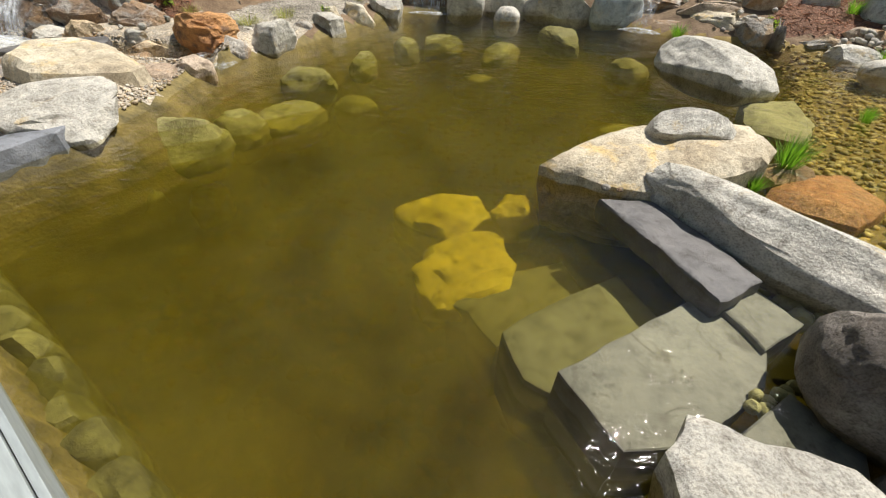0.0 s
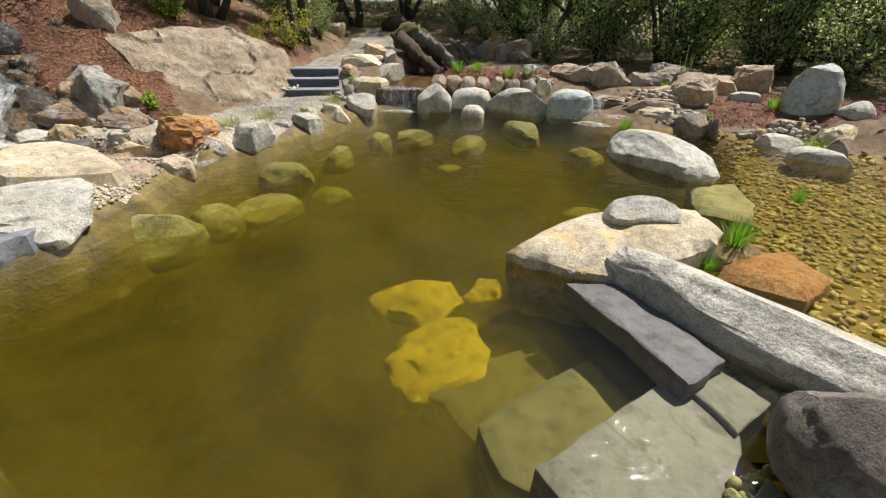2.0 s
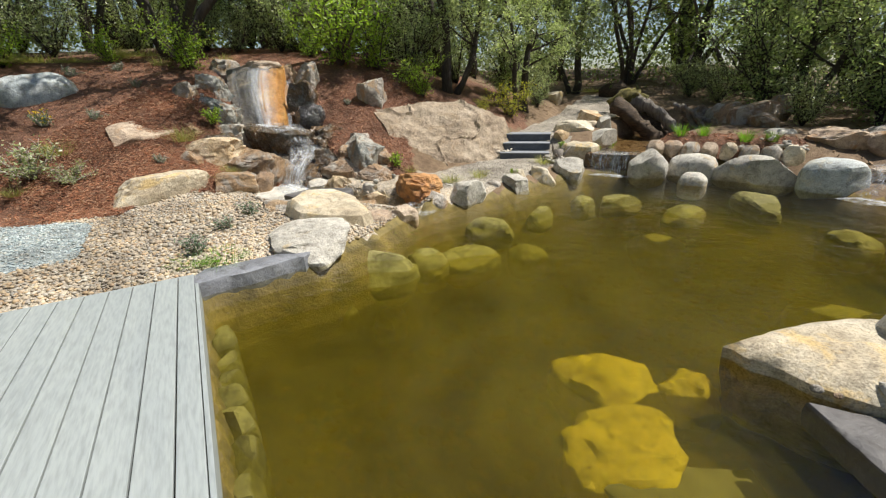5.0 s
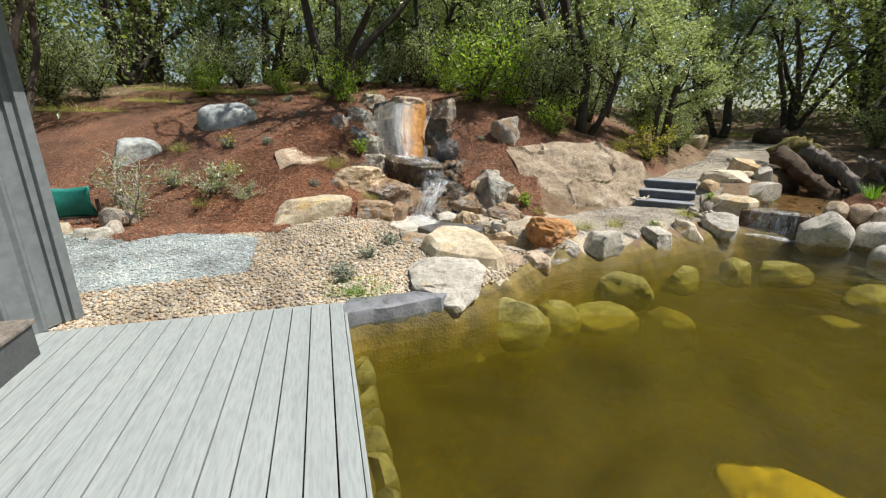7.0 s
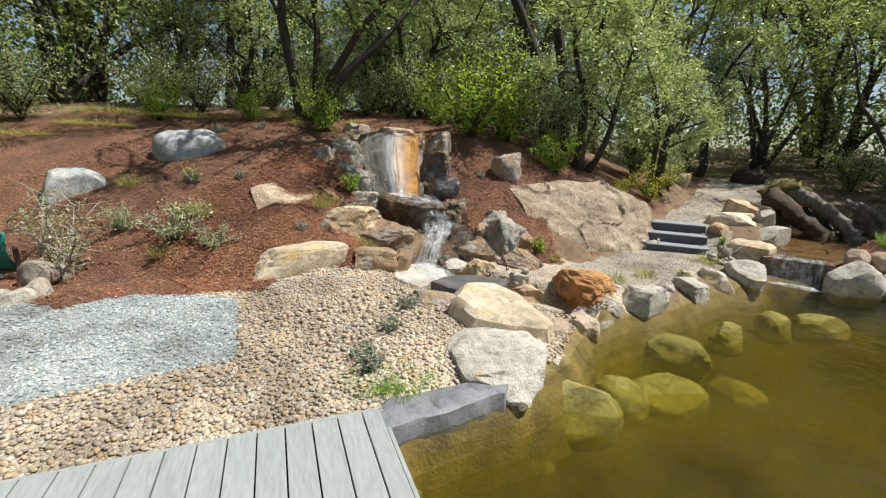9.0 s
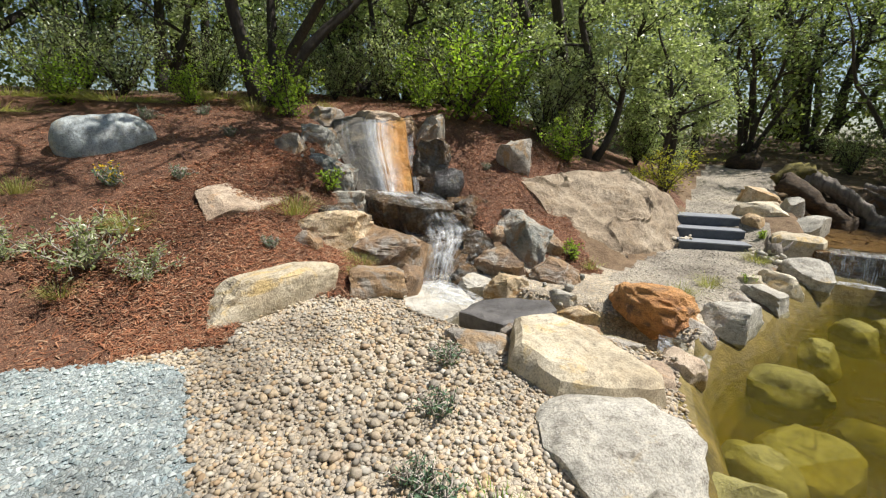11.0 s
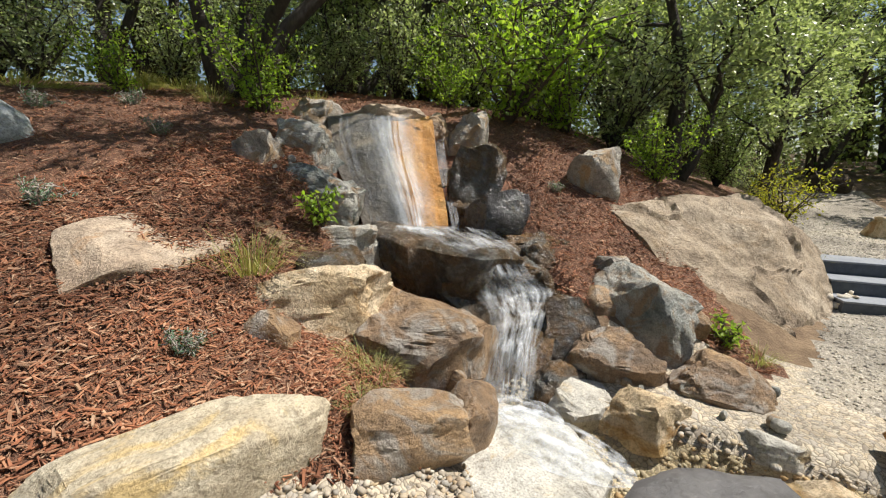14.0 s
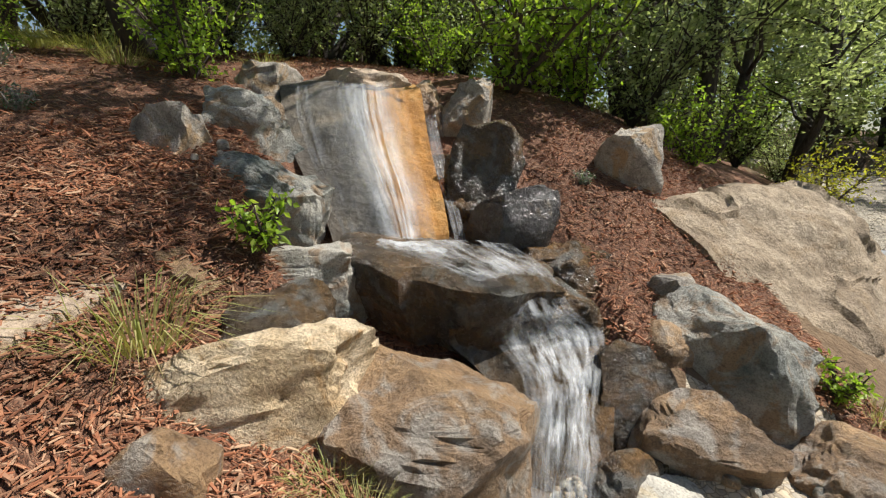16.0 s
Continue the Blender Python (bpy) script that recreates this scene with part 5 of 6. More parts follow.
boulder("flat_grey_rock", (-3.92, 3.62, 0.12), (0.52, 0.36, 0.14), 20, GREY, "flat grey rock at the edge of the gravel", 103, 0.1, boxy=0.6)
STREAM = ((-4.58, 5.02, -0.02, 0.46, 0.42, 0.22, PALE), (-4.20, 5.02, 0.0, 0.46, 0.36, 0.28, OCHRE), (-3.82, 5.44, 0.06, 0.60, 0.42, 0.32, BROWN), (-4.43, 5.38, 0.10, 0.64, 0.46, 0.36, BROWN), (-4.36, 5.84, 0.04, 0.84, 0.62, 0.74, TEAL),
          (-3.62, 5.02, 0.06, 0.3, 0.16, 0.14, PALE), (-3.42, 4.86, 0.03, 0.42, 0.2, 0.10, OCHRE), (-3.3, 4.45, 0.02, 0.4, 0.3, 0.1, BROWN), (-3.75, 3.9, 0.08, 0.22, 0.2, 0.17, BROWN), (-3.05, 4.4, 0.0, 0.5, 0.36, 0.12, GREY))
for k, (x, y, z, w, d, h, m) in enumerate(STREAM):
    boulder("stream_rock", (x, y, z), (w, d, h), -12 + (9 * k) % 30, m, {GREY: "grey flat rock in the stream pool", OCHRE: "yellow-topped rock in the stream pool", BROWN: "brown angular rock beside the stream", TEAL: "large blotched grey-green boulder beside the cascade", PALE: "pale rock in the stream"}[m], 110 + k, 0.12, "stream rocks", 5 if w > 0.5 else 4, boxy=0.6, cuts=14, deep=0.05, rough=0.11)
boulder("sawn_boulder", (-5.70, 3.30, 0.10), (1.26, 0.42, 0.42), 70, CREAM, "long pale sawn-faced boulder edging the gravel", 121, 0.1, level=5, boxy=0.85, cuts=6, lean=(0.06, 0), rough=0.06)
boulder("brown_block", (-5.12, 4.03, 0.16), (0.55, 0.42, 0.28), 35, BROWN, "brown block of rock beside the sawn boulder", 122, 0.1, boxy=0.75, cuts=12, deep=0.04, rough=0.1)
boulder("brown_block", (-4.98, 4.32, 0.16), (0.30, 0.36, 0.24), 20, BROWN, "narrow brown rock by the fall's foot", 123, 0.1, boxy=0.6, level=3)

# ---- the waterfall ----
def smooth_at(points, k):
    """A point on the smooth curve through some points, k from 0 to 1."""
    n = len(points) - 1
    i = min(n - 1, int(k * n))
    u = k * n - i
    p0, p1, p2, p3 = (Vector(points[max(0, min(n, j))]) for j in (i - 1, i, i + 1, i + 2))
    return 0.5 * (2 * p1 + (p2 - p0) * u + (2 * p0 - 5 * p1 + 4 * p2 - p3) * u * u + (3 * p1 - p0 - 3 * p2 + p3) * u ** 3)


def loft(name, rows, material, nu, nv, back=None, bump=0.03, crack=0.0, seed=0, grow=(0.0, 1.0)):
    """A smooth skin through rows of points, roughened and cracked along its normals; with back, a solid rock that deep."""
    grid = []
    for j in range(nv + 1):
        for i in range(nu + 1):
            k = grow[0] + (grow[1] - grow[0]) * i / nu
            line = [smooth_at(r, min(1.0, max(0.0, k))) + (Vector(r[-1]) - Vector(r[0])) * (k - min(1.0, max(0.0, k))) for r in rows]
            grid.append(smooth_at(line, j / nv))
    w, one, v = nu + 1, (nu + 1) * (nv + 1), []
    for j in range(nv + 1):
        for i in range(w):
            p = grid[j * w + i]
            n = (grid[j * w + min(nu, i + 1)] - grid[j * w + max(0, i - 1)]).cross(grid[max(0, j - 1) * w + i] - grid[min(nv, j + 1) * w + i])
            n = n.normalized() if n.length > 1e-9 else Vector((0, 0, 1))
            o = Vector((seed, seed * 0.7, 0))
            k = noise.fractal(p * 2.3 + o, 0.9, 2.1, 5) + 0.5 * noise.noise(Vector((p.x * 3, p.y * 3, p.z * 9)) + o)
            g = noise.noise(p * 1.1 + o * 1.7) + 0.25 * noise.noise(p * 4.1 + o)
            v.append(p + n * (bump * k - crack * math.exp(-(g / 0.035) ** 2)))
    f = [(j * w + i, j * w + i + 1, (j + 1) * w + i + 1, (j + 1) * w + i) for j in range(nv) for i in range(nu)]
    if back:
        v += [p + Vector(back) for p in v]
        f += [tuple(reversed([a + one for a in q])) for q in f]
        rim = [i for i in range(w)] + [j * w + nu for j in range(1, nv + 1)] + [nv * w + i for i in range(nu - 1, -1, -1)] + [j * w for j in range(nv - 1, 0, -1)]
        f += [(a, a + one, b + one, b) for a, b in zip(rim, rim[1:] + rim[:1])]
    bm = bmesh.new()
    vs = [bm.verts.new(p) for p in v]
    for q in f:
        bm.faces.new([vs[i] for i in q])
    if back:
        bmesh.ops.recalc_face_normals(bm, faces=bm.faces[:])
    me = bpy.data.meshes.new(name)
    bm.to_mesh(me)
    bm.free()
    me.materials.append(material)
    me.polygons.foreach_set("use_smooth", [True] * len(me.polygons))
    if back:
        me.set_sharp_from_angle(angle=radians(40))
    layer = me.uv_layers.new(name="UVMap")
    for lp in me.loops:
        i = lp.vertex_index % one
        layer.data[lp.index].uv = ((i % w) / nu, (i // w) / nv)
    return new(name, me)


def arched(left, right, out, n=4):
    """A row of points from left to right that bows forward in its middle."""
    a, b = Vector(left), Vector(right)
    return [tuple(a.lerp(b, i / n) + Vector((0.45, -0.85, 0.25)) * out * math.sin(math.pi * i / n)) for i in range(n + 1)]


def lifted(rows, d):
    return [[tuple(Vector(p) + Vector(d)) for p in r] for r in rows]


FALL_ROWS = [arched((-7.72, 6.50, 1.93), (-6.92, 6.92, 1.93), 0.03), arched((-7.46, 6.18, 1.89), (-6.70, 6.60, 1.90), 0.05), arched((-7.33, 6.05, 1.80), (-6.58, 6.44, 1.83), 0.09), arched((-7.15, 5.87, 1.62), (-6.44, 6.25, 1.65), 0.11),
             arched((-6.88, 5.67, 1.36), (-6.25, 6.03, 1.38), 0.10), arched((-6.61, 5.53, 1.11), (-6.05, 5.83, 1.13), 0.08), arched((-6.40, 5.41, 0.88), (-5.92, 5.68, 0.90), 0.06)]
tagged(loft("fall_rock", FALL_ROWS + [arched((-6.36, 5.38, 0.5), (-5.88, 5.64, 0.5), 0.05)], stained_face("wet_mineral_stained_rock"), 44, 60, (-0.25, 0.5, -0.1), 0.03, 0.02, 3, (-0.14, 1.14)), "rounded wet rock face with an orange mineral stain", "rock")
POUR_ROWS = [((-6.10, 5.24, 0.95), (-5.80, 5.45, 0.965), (-5.46, 5.68, 0.95)), ((-5.72, 5.16, 0.91), (-5.52, 5.34, 0.92), (-5.30, 5.58, 0.90)), ((-5.49, 5.20, 0.84), (-5.33, 5.31, 0.85), (-5.15, 5.48, 0.83)), ((-5.41, 5.16, 0.70), (-5.22, 5.28, 0.71), (-5.04, 5.46, 0.69)),
             ((-5.37, 5.22, 0.57), (-5.14, 5.34, 0.58), (-4.90, 5.56, 0.57)), ((-5.19, 5.09, 0.45), (-5.03, 5.16, 0.47), (-4.88, 5.28, 0.45)), ((-5.14, 4.90, 0.27), (-4.99, 4.96, 0.30), (-4.85, 5.07, 0.27)), ((-5.11, 4.74, 0.04), (-4.95, 4.80, 0.04), (-4.80, 4.93, 0.04))]
tagged(loft("chute_rock", lifted(POUR_ROWS[3:], (-0.03, 0.05, -0.06)), WET, 26, 36, (-0.15, 0.3, -0.2), 0.03, 0.0, 11, (-0.35, 1.35)), "wet brown rock under the lower cascade", "rock")
slab("fall_ledge", [(-6.38, 5.32), (-6.12, 5.06), (-5.80, 5.00), (-5.62, 5.08), (-5.44, 5.10), (-5.28, 5.22), (-5.10, 5.44), (-5.25, 5.78), (-5.95, 5.80)], 0.885, 0.40, WET, "dark wet ledge that breaks the waterfall", 131, chip=0.03, bevel=0.03, slope=(-0.11, 0.0), grow=-0.10)
falls = base("waterfall", (-6.3, 5.6, 0.0), "two-step white waterfall over mineral-stained rocks", "waterfall")
falls.matrix_world = Matrix.Identity(4)
for name, rows, material, lift, bump, seed, grow in (("fall_sheet", FALL_ROWS[1:], FALL, (0.02, -0.035, 0.02), 0.014, 1, (0.0, 1.0)), ("fall_veil", FALL_ROWS[2:], FALL, (0.035, -0.065, 0.03), 0.03, 2, (0.1, 0.95)),
                                                     ("side_trickle", lifted(FALL_ROWS[2:], (0.12, 0.08, -0.16)), SPILL, (0.02, -0.03, 0.02), 0.02, 5, (0.97, 1.10)),
                                                     ("cascade", POUR_ROWS, CHUTE, (0.0, 0.0, 0.005), 0.03, 3, (0.0, 1.0)), ("cascade_spray", POUR_ROWS[3:], CHUTE, (0.03, -0.05, 0.02), 0.06, 9, (0.12, 0.9))):
    loft(name, lifted(rows, lift), material, 34, 60, None, bump, 0.0, seed, grow).parent = falls


def froth(name, at, rx, ry, turn, seed, parent, lift=0.05):
    """White water boiling at a fall's foot: a low lumpy mound."""
    v, f, n, m = [(0, 0, lift)], [], 26, 7
    for j in range(1, m + 1):
        for i in range(n):
            w = 2 * math.pi * i / n
            r = j / m * (1 + 0.18 * noise.noise(Vector((math.cos(w) * 1.5, math.sin(w) * 1.5, seed))))
            v.append((math.cos(w) * r * rx, math.sin(w) * r * ry, max(0.0, lift * (1 - (j / m) ** 2) * (1 + 0.7 * noise.noise(Vector((math.cos(w) * r * 4, math.sin(w) * r * 4, seed)))))))
    for i in range(n):
        f.append((0, 1 + i, 1 + (i + 1) % n))
    for j in range(m - 1):
        for i in range(n):
            a, b = 1 + j * n + i, 1 + j * n + (i + 1) % n
            f.append((a, a + n, b + n, b))
    me = mesh_of(name, v, f, FOAM, True)
    uv = me.uv_layers.new(name="UVMap")
    for lp in me.loops:
        c = v[lp.vertex_index]
        uv.data[lp.index].uv = (c[0] * 1.2, c[1] * 6)
    ob = new(name, me)
    ob.matrix_world = pose(*at, 0, 0, turn)
    ob.parent = parent
    return ob


froth("foam", (-4.86, 4.66, 0.085), 0.30, 0.22, 30, 3, falls, 0.07)
froth("foam", (-4.62, 4.50, 0.135), 0.42, 0.20, -10, 5, falls, 0.03)
froth("foam", (-6.02, 5.36, 0.90), 0.34, 0.14, 30, 8, falls, 0.05)
outlet = base("stream_outlet", (0, 0, 0), "white water where the stream runs into the pond", "waterfall")
sheet("outlet_sheet", [[(-2.75, 4.32, 0.085), (-2.55, 4.36, 0.06), (-2.40, 4.40, 0.004)], [(-2.75, 4.72, 0.085), (-2.55, 4.72, 0.06), (-2.36, 4.70, 0.004)]], 12, 12, CHUTE, outlet, 0.02, 4)

FALLSIDE = (("fallside_rock", -5.50, 4.72, 0.05, 0.98, 0.78, 0.60, 24, BROWN, "large wet brown boulder beside the cascade", 0.55), ("yellow_boulder", -6.10, 4.36, 0.50, 1.04, 0.46, 0.34, 48, OCHRE, "long yellow-cream boulder on the mulch bank", 0.55),
            ("brown_slab_rock", -5.96, 4.00, 0.55, 0.26, 0.16, 0.15, 40, BROWN, "small brown slab propped under the yellow boulder", 0.7), ("fallside_rock", -4.70, 5.50, 0.02, 0.46, 0.5, 0.56, 20, WET, "wet dark rock wall beside the cascade", 0.6),
            ("fallside_rock", -5.04, 6.03, 0.46, 0.66, 0.5, 0.44, 22, WET, "dark wet boulder above the cascade", 0.55), ("fallside_rock", -5.54, 6.02, 0.74, 0.50, 0.42, 0.50, 48, BLACK, "glossy black wet slab-like boulder beside the fall", 0.85),
            ("cone_rock", -4.93, 7.08, 1.08, 0.54, 0.46, 0.56, 27, GREY, "cone-shaped grey rock with an ochre stain in the mulch", 0.35), ("fallside_rock", -5.86, 6.26, 1.14, 0.50, 0.46, 0.48, 27, WET, "wet brown boulder at the top of the fall", 0.5))
FALLSIDE_UPPER = (("fallside_rock", -6.55, 6.66, 1.55, 0.46, 0.42, 0.40, 30, BROWN, "brown boulder behind the fall's lip", 0.5), ("fallside_rock", -6.18, 6.78, 1.55, 0.42, 0.40, 0.42, 25, GREY, "dark grey boulder behind the fall's lip", 0.5),
            ("fallside_rock", -7.24, 4.95, 1.22, 0.44, 0.38, 0.42, 40, GREY, "grey boulder in the mulch beside the waterfall", 0.5), ("fallside_rock", -7.22, 5.50, 1.36, 0.62, 0.46, 0.42, 38, TEAL, "dark blue-grey boulder at the fall's side", 0.55),
            ("fallside_rock", -6.76, 5.16, 0.98, 0.70, 0.48, 0.42, 27, TEAL, "mottled grey-brown rock below the fall's lip", 0.55), ("fallside_rock", -6.38, 4.92, 0.76, 0.84, 0.40, 0.22, 32, TEAL, "flat grey-green ledge rock beside the fall", 0.75),
            ("fallside_rock", -7.86, 6.26, 1.78, 0.58, 0.45, 0.30, 36, GREY, "grey rock on the crest beside the fall", 0.5), ("lip_rock", -7.06, 6.46, 1.72, 0.98, 0.62, 0.30, 29, TAN, "tan domed lip rock that feeds the waterfall", 0.45),
            ("blue_boulder", -8.75, 3.60, 1.40, 1.0, 0.58, 0.42, 66, BLUE, "smooth blue-grey boulder on the mulch bank", 0.25), ("blue_boulder", -8.86, 2.10, 0.90, 0.72, 0.45, 0.33, 76, BLUE, "smooth blue-grey boulder low on the bank", 0.3),
            ("buried_rock", -6.72, 3.88, 0.90, 0.9, 0.66, 0.16, 57, TAN, "pale flat rock sunk in the mulch", 0.45), ("ochre_stone", -7.10, 4.86, 1.24, 0.18, 0.13, 0.12, 20, OCHRE, "small ochre stone in the mulch", 0.4))
for k, (name, x, y, z, w, d, h, yaw, m, label, box) in enumerate(FALLSIDE + FALLSIDE_UPPER):
    big = 1.08 if name == "fallside_rock" else 1.04
    boulder(name, (x, y, z), (w * big, d * big, h * 1.04), yaw, m, label, 140 + k, 0.1 if name in ("brown_slab_rock", "ochre_stone") else 0.3, "waterfall rocks" if name == "fallside_rock" else "", (5 if w > 0.6 and m is not BLUE else 4) if w > 0.35 else 3, boxy=box if m is BLUE else box + 0.05,
            cuts=6 if m is BLUE else 14, deep=0.0 if m is BLUE else 0.05, rough=0.04 if m is BLUE or name == "buried_rock" else 0.12)
# The flat rock lies in the slope of the bank, nearly flush with the mulch.
flat_rock = bpy.data.objects["buried_rock"]
fx, fy = -6.72, 3.88
rise = Vector((-(height(fx + 0.3, fy) - height(fx - 0.3, fy)) / 0.6, -(height(fx, fy + 0.3) - height(fx, fy - 0.3)) / 0.6, 1)).normalized()
foot = Vector((fx, fy, height(fx, fy))) - rise * 0.40
flat_rock.matrix_world = pose(foot.x, foot.y, foot.z) @ Vector((0, 0, 1)).rotation_difference(rise).to_matrix().to_4x4() @ pose(0, 0, 0, 0, 0, 57)
for k, (x, y, z, w, m) in enumerate(((-5.15, 5.75, 0.45, 0.5, WET), (-5.35, 6.05, 0.6, 0.5, WET), (-6.55, 4.55, 0.75, 0.5, BROWN), (-6.15, 4.62, 0.55, 0.55, WET), (-5.95, 6.15, 0.85, 0.5, WET), (-6.2, 6.35, 1.1, 0.5, WET), (-4.62, 5.75, 0.35, 0.45, BROWN), (-7.3, 5.15, 1.3, 0.45, BROWN), (-7.5, 6.5, 1.55, 0.5, GREY),
                                    (-6.75, 6.95, 1.55, 0.5, GREY), (-5.3, 4.62, 0.15, 0.4, BROWN), (-4.7, 5.1, 0.05, 0.4, WET), (-4.6, 6.15, 0.55, 0.4, GREY), (-5.6, 5.75, 0.55, 0.5, WET), (-7.38, 5.68, 1.5, 0.42, TEAL), (-4.05, 6.0, 0.3, 0.4, BROWN))):
    boulder("packing_rock", (x, y, z), (w, w * 0.85, w * 0.6), 37 * k, m, "brown angular rock wedged between the fall's boulders" if m in (WET, BROWN) else "grey angular rock wedged between the fall's boulders", 700 + k, 0.25, "packing rocks", 4, boxy=0.6, cuts=12, deep=0.05, rough=0.12)
for k in range(26):
    rng = random.Random(900 + k)
    cx, cy, r = rng.choice(((-4.3, 5.25, 0.25), (-5.75, 4.62, 0.2), (-6.85, 4.95, 0.2), (-5.2, 4.25, 0.15), (-3.6, 5.3, 0.3)))
    x, y, w = cx + rng.gauss(0, r * 0.6), cy + rng.gauss(0, r * 0.5), rng.uniform(0.04, 0.11)
    boulder("filler_stone", (x, y, height(x, y) + 0.02), (w, w * 0.8, w * 0.6), 60 * k, rng.choice((GREY, PALE, TEAL)), "small rounded filler stone between the boulders", 900 + k, 0.02, "filler stones", 2, boxy=0.2, cuts=3)
OUTCROP_ROWS = [((-3.66, 6.22, -0.1), (-3.42, 6.42, -0.1), (-3.05, 6.90, -0.1), (-2.68, 7.62, -0.1), (-2.48, 8.3, -0.05)), ((-3.72, 6.34, 0.22), (-3.48, 6.52, 0.22), (-3.14, 7.02, 0.25), (-2.78, 7.72, 0.28), (-2.58, 8.4, 0.3)),
                ((-4.02, 6.55, 0.54), (-3.72, 6.78, 0.52), (-3.36, 7.22, 0.56), (-2.98, 7.85, 0.62), (-2.72, 8.5, 0.58)), ((-4.32, 6.72, 0.84), (-4.02, 7.0, 0.84), (-3.60, 7.45, 0.90), (-3.16, 7.98, 0.94), (-2.84, 8.6, 0.78)),
                ((-4.66, 6.92, 1.08), (-4.32, 7.32, 1.16), (-3.84, 7.78, 1.20), (-3.36, 8.25, 1.12), (-3.0, 8.8, 0.86)), ((-4.8, 7.4, 0.92), (-4.5, 7.9, 1.0), (-4.0, 8.3, 1.0), (-3.6, 8.7, 0.95), (-3.3, 9.1, 0.7))]
tagged(loft("bedrock_outcrop", OUTCROP_ROWS, BEDROCK, 90, 80, (-0.2, 0.25, -0.9), 0.05, 0.05, 17, (-0.05, 1.03)), "large sloping weathered tan bedrock outcrop beside the steps", "rock")

# ---- north shore: wall, spillway and the little creek ----
NORTH = ((-0.08, 7.85, 0.0, 0.60, 0.56, 0.46, PALE, 0.35), (0.56, 7.46, -0.04, 0.40, 0.34, 0.22, PALE, 0.4), (0.58, 8.15, 0.0, 0.72, 0.56, 0.37, PALE, 0.45), (1.40, 7.98, 0.0, 1.12, 0.62, 0.40, PALE, 0.4), (2.22, 7.62, 0.0, 0.76, 0.60, 0.44, BLUE, 0.5))
for k, (x, y, z, w, d, h, m, b) in enumerate(NORTH):
    boulder("wall_boulder", (x, y, z), (w, d, h), -4 - 3 * k, m, "rounded pale boulder of the pond's far wall", 180 + k, 0.2, "far wall boulders", 4, boxy=b, cuts=5, rough=0.04)
for k in range(8):
    rng = random.Random(k + 60)
    x, y = -0.02 + 0.265 * k, 8.36 + 0.06 * math.sin(k) - (0.10 * max(0, k - 4))
    boulder("row_stone", (x, y, 0.34), (0.26 + 0.06 * rng.random(), 0.24, 0.17 + 0.05 * rng.random()), 20 * k, rng.choice((PALE, GREY, TAN, CREAM)), "fist-shaped pale stone in a row on the wall", 200 + k, 0.1, "row of wall stones", 3, boxy=0.4, cuts=6)
slab("spillway_sill", [(-1.10, 7.92), (-0.30, 7.98), (-0.22, 8.35), (-1.12, 8.32)], 0.33, 0.42, WET, "dark wet sill stone of the small spillway", 211, chip=0.02, bevel=0.02)
slab("flat_cream_rock", [(-1.55, 8.05), (-1.02, 8.02), (-0.92, 8.30), (-1.10, 8.52), (-1.50, 8.45)], 0.46, 0.3, CREAM, "flat cream rock beside the spillway", 212, "rock", bevel=0.06, chip=0.02)
creek = tagged(water_sheet("creek_water", grown(CREEK, 0.15), 0.345, clear_water("creek_surface", (0.9, 0.82, 0.62), 0.2, 9)), "shallow brown creek water above the spillway", "water", "", "structure")
spill = base("spillway", (0, 0, 0), "thin water spilling over a dark sill into the pond", "waterfall")
sheet("spill_sheet", [[(-0.98, 8.1, 0.352), (-0.98, 7.90, 0.345), (-0.97, 7.84, 0.2), (-0.97, 7.82, 0.0)], [(-0.40, 8.1, 0.352), (-0.40, 7.93, 0.345), (-0.40, 7.88, 0.2), (-0.40, 7.86, 0.0)]], 26, 20, SPILL, spill, 0.02, 6)
froth("foam", (-0.62, 7.72, 0.004), 0.36, 0.12, 0, 14, spill, 0.02)
CREEKSIDE = ((-1.45, 10.6, 0.60, 0.66, 0.5, 0.32, OCHRE), (-1.08, 9.85, 0.50, 0.36, 0.32, 0.34, PALE), (-1.50, 9.25, 0.52, 0.85, 0.6, 0.26, CREAM), (-1.0, 8.95, 0.42, 0.62, 0.46, 0.24, PALE), (-1.7, 8.75, 0.5, 0.4, 0.3, 0.14, OCHRE), (-1.3, 10.0, 0.5, 0.3, 0.3, 0.22, CREAM), (-2.9, 13.0, 0.95, 0.6, 0.5, 0.34, CREAM))
for k, (x, y, z, w, d, h, m) in enumerate(CREEKSIDE):
    boulder("creek_rock", (x, y, z), (w, d, h), 25 * k, m, "pale cream rock on the creek's bank", 220 + k, 0.15, "creek rocks", 3, boxy=0.75, cuts=14, deep=0.08)
for k in range(9):
    rng = random.Random(k + 40)
    boulder("creekbed_rock", (0.7 + 1.6 * rng.random(), 10.2 + 2.8 * rng.random(), 0.45 + 0.1 * k * 0.3), (0.5 + 0.5 * rng.random(), 0.5, 0.3 + 0.3 * rng.random()), 47 * k, rng.choice((GREY, TAN, BROWN)), "grey-brown rock on the shaded creek bank", 230 + k, 0.2, "creek bank rocks", 3, boxy=0.7, cuts=14, deep=0.1)

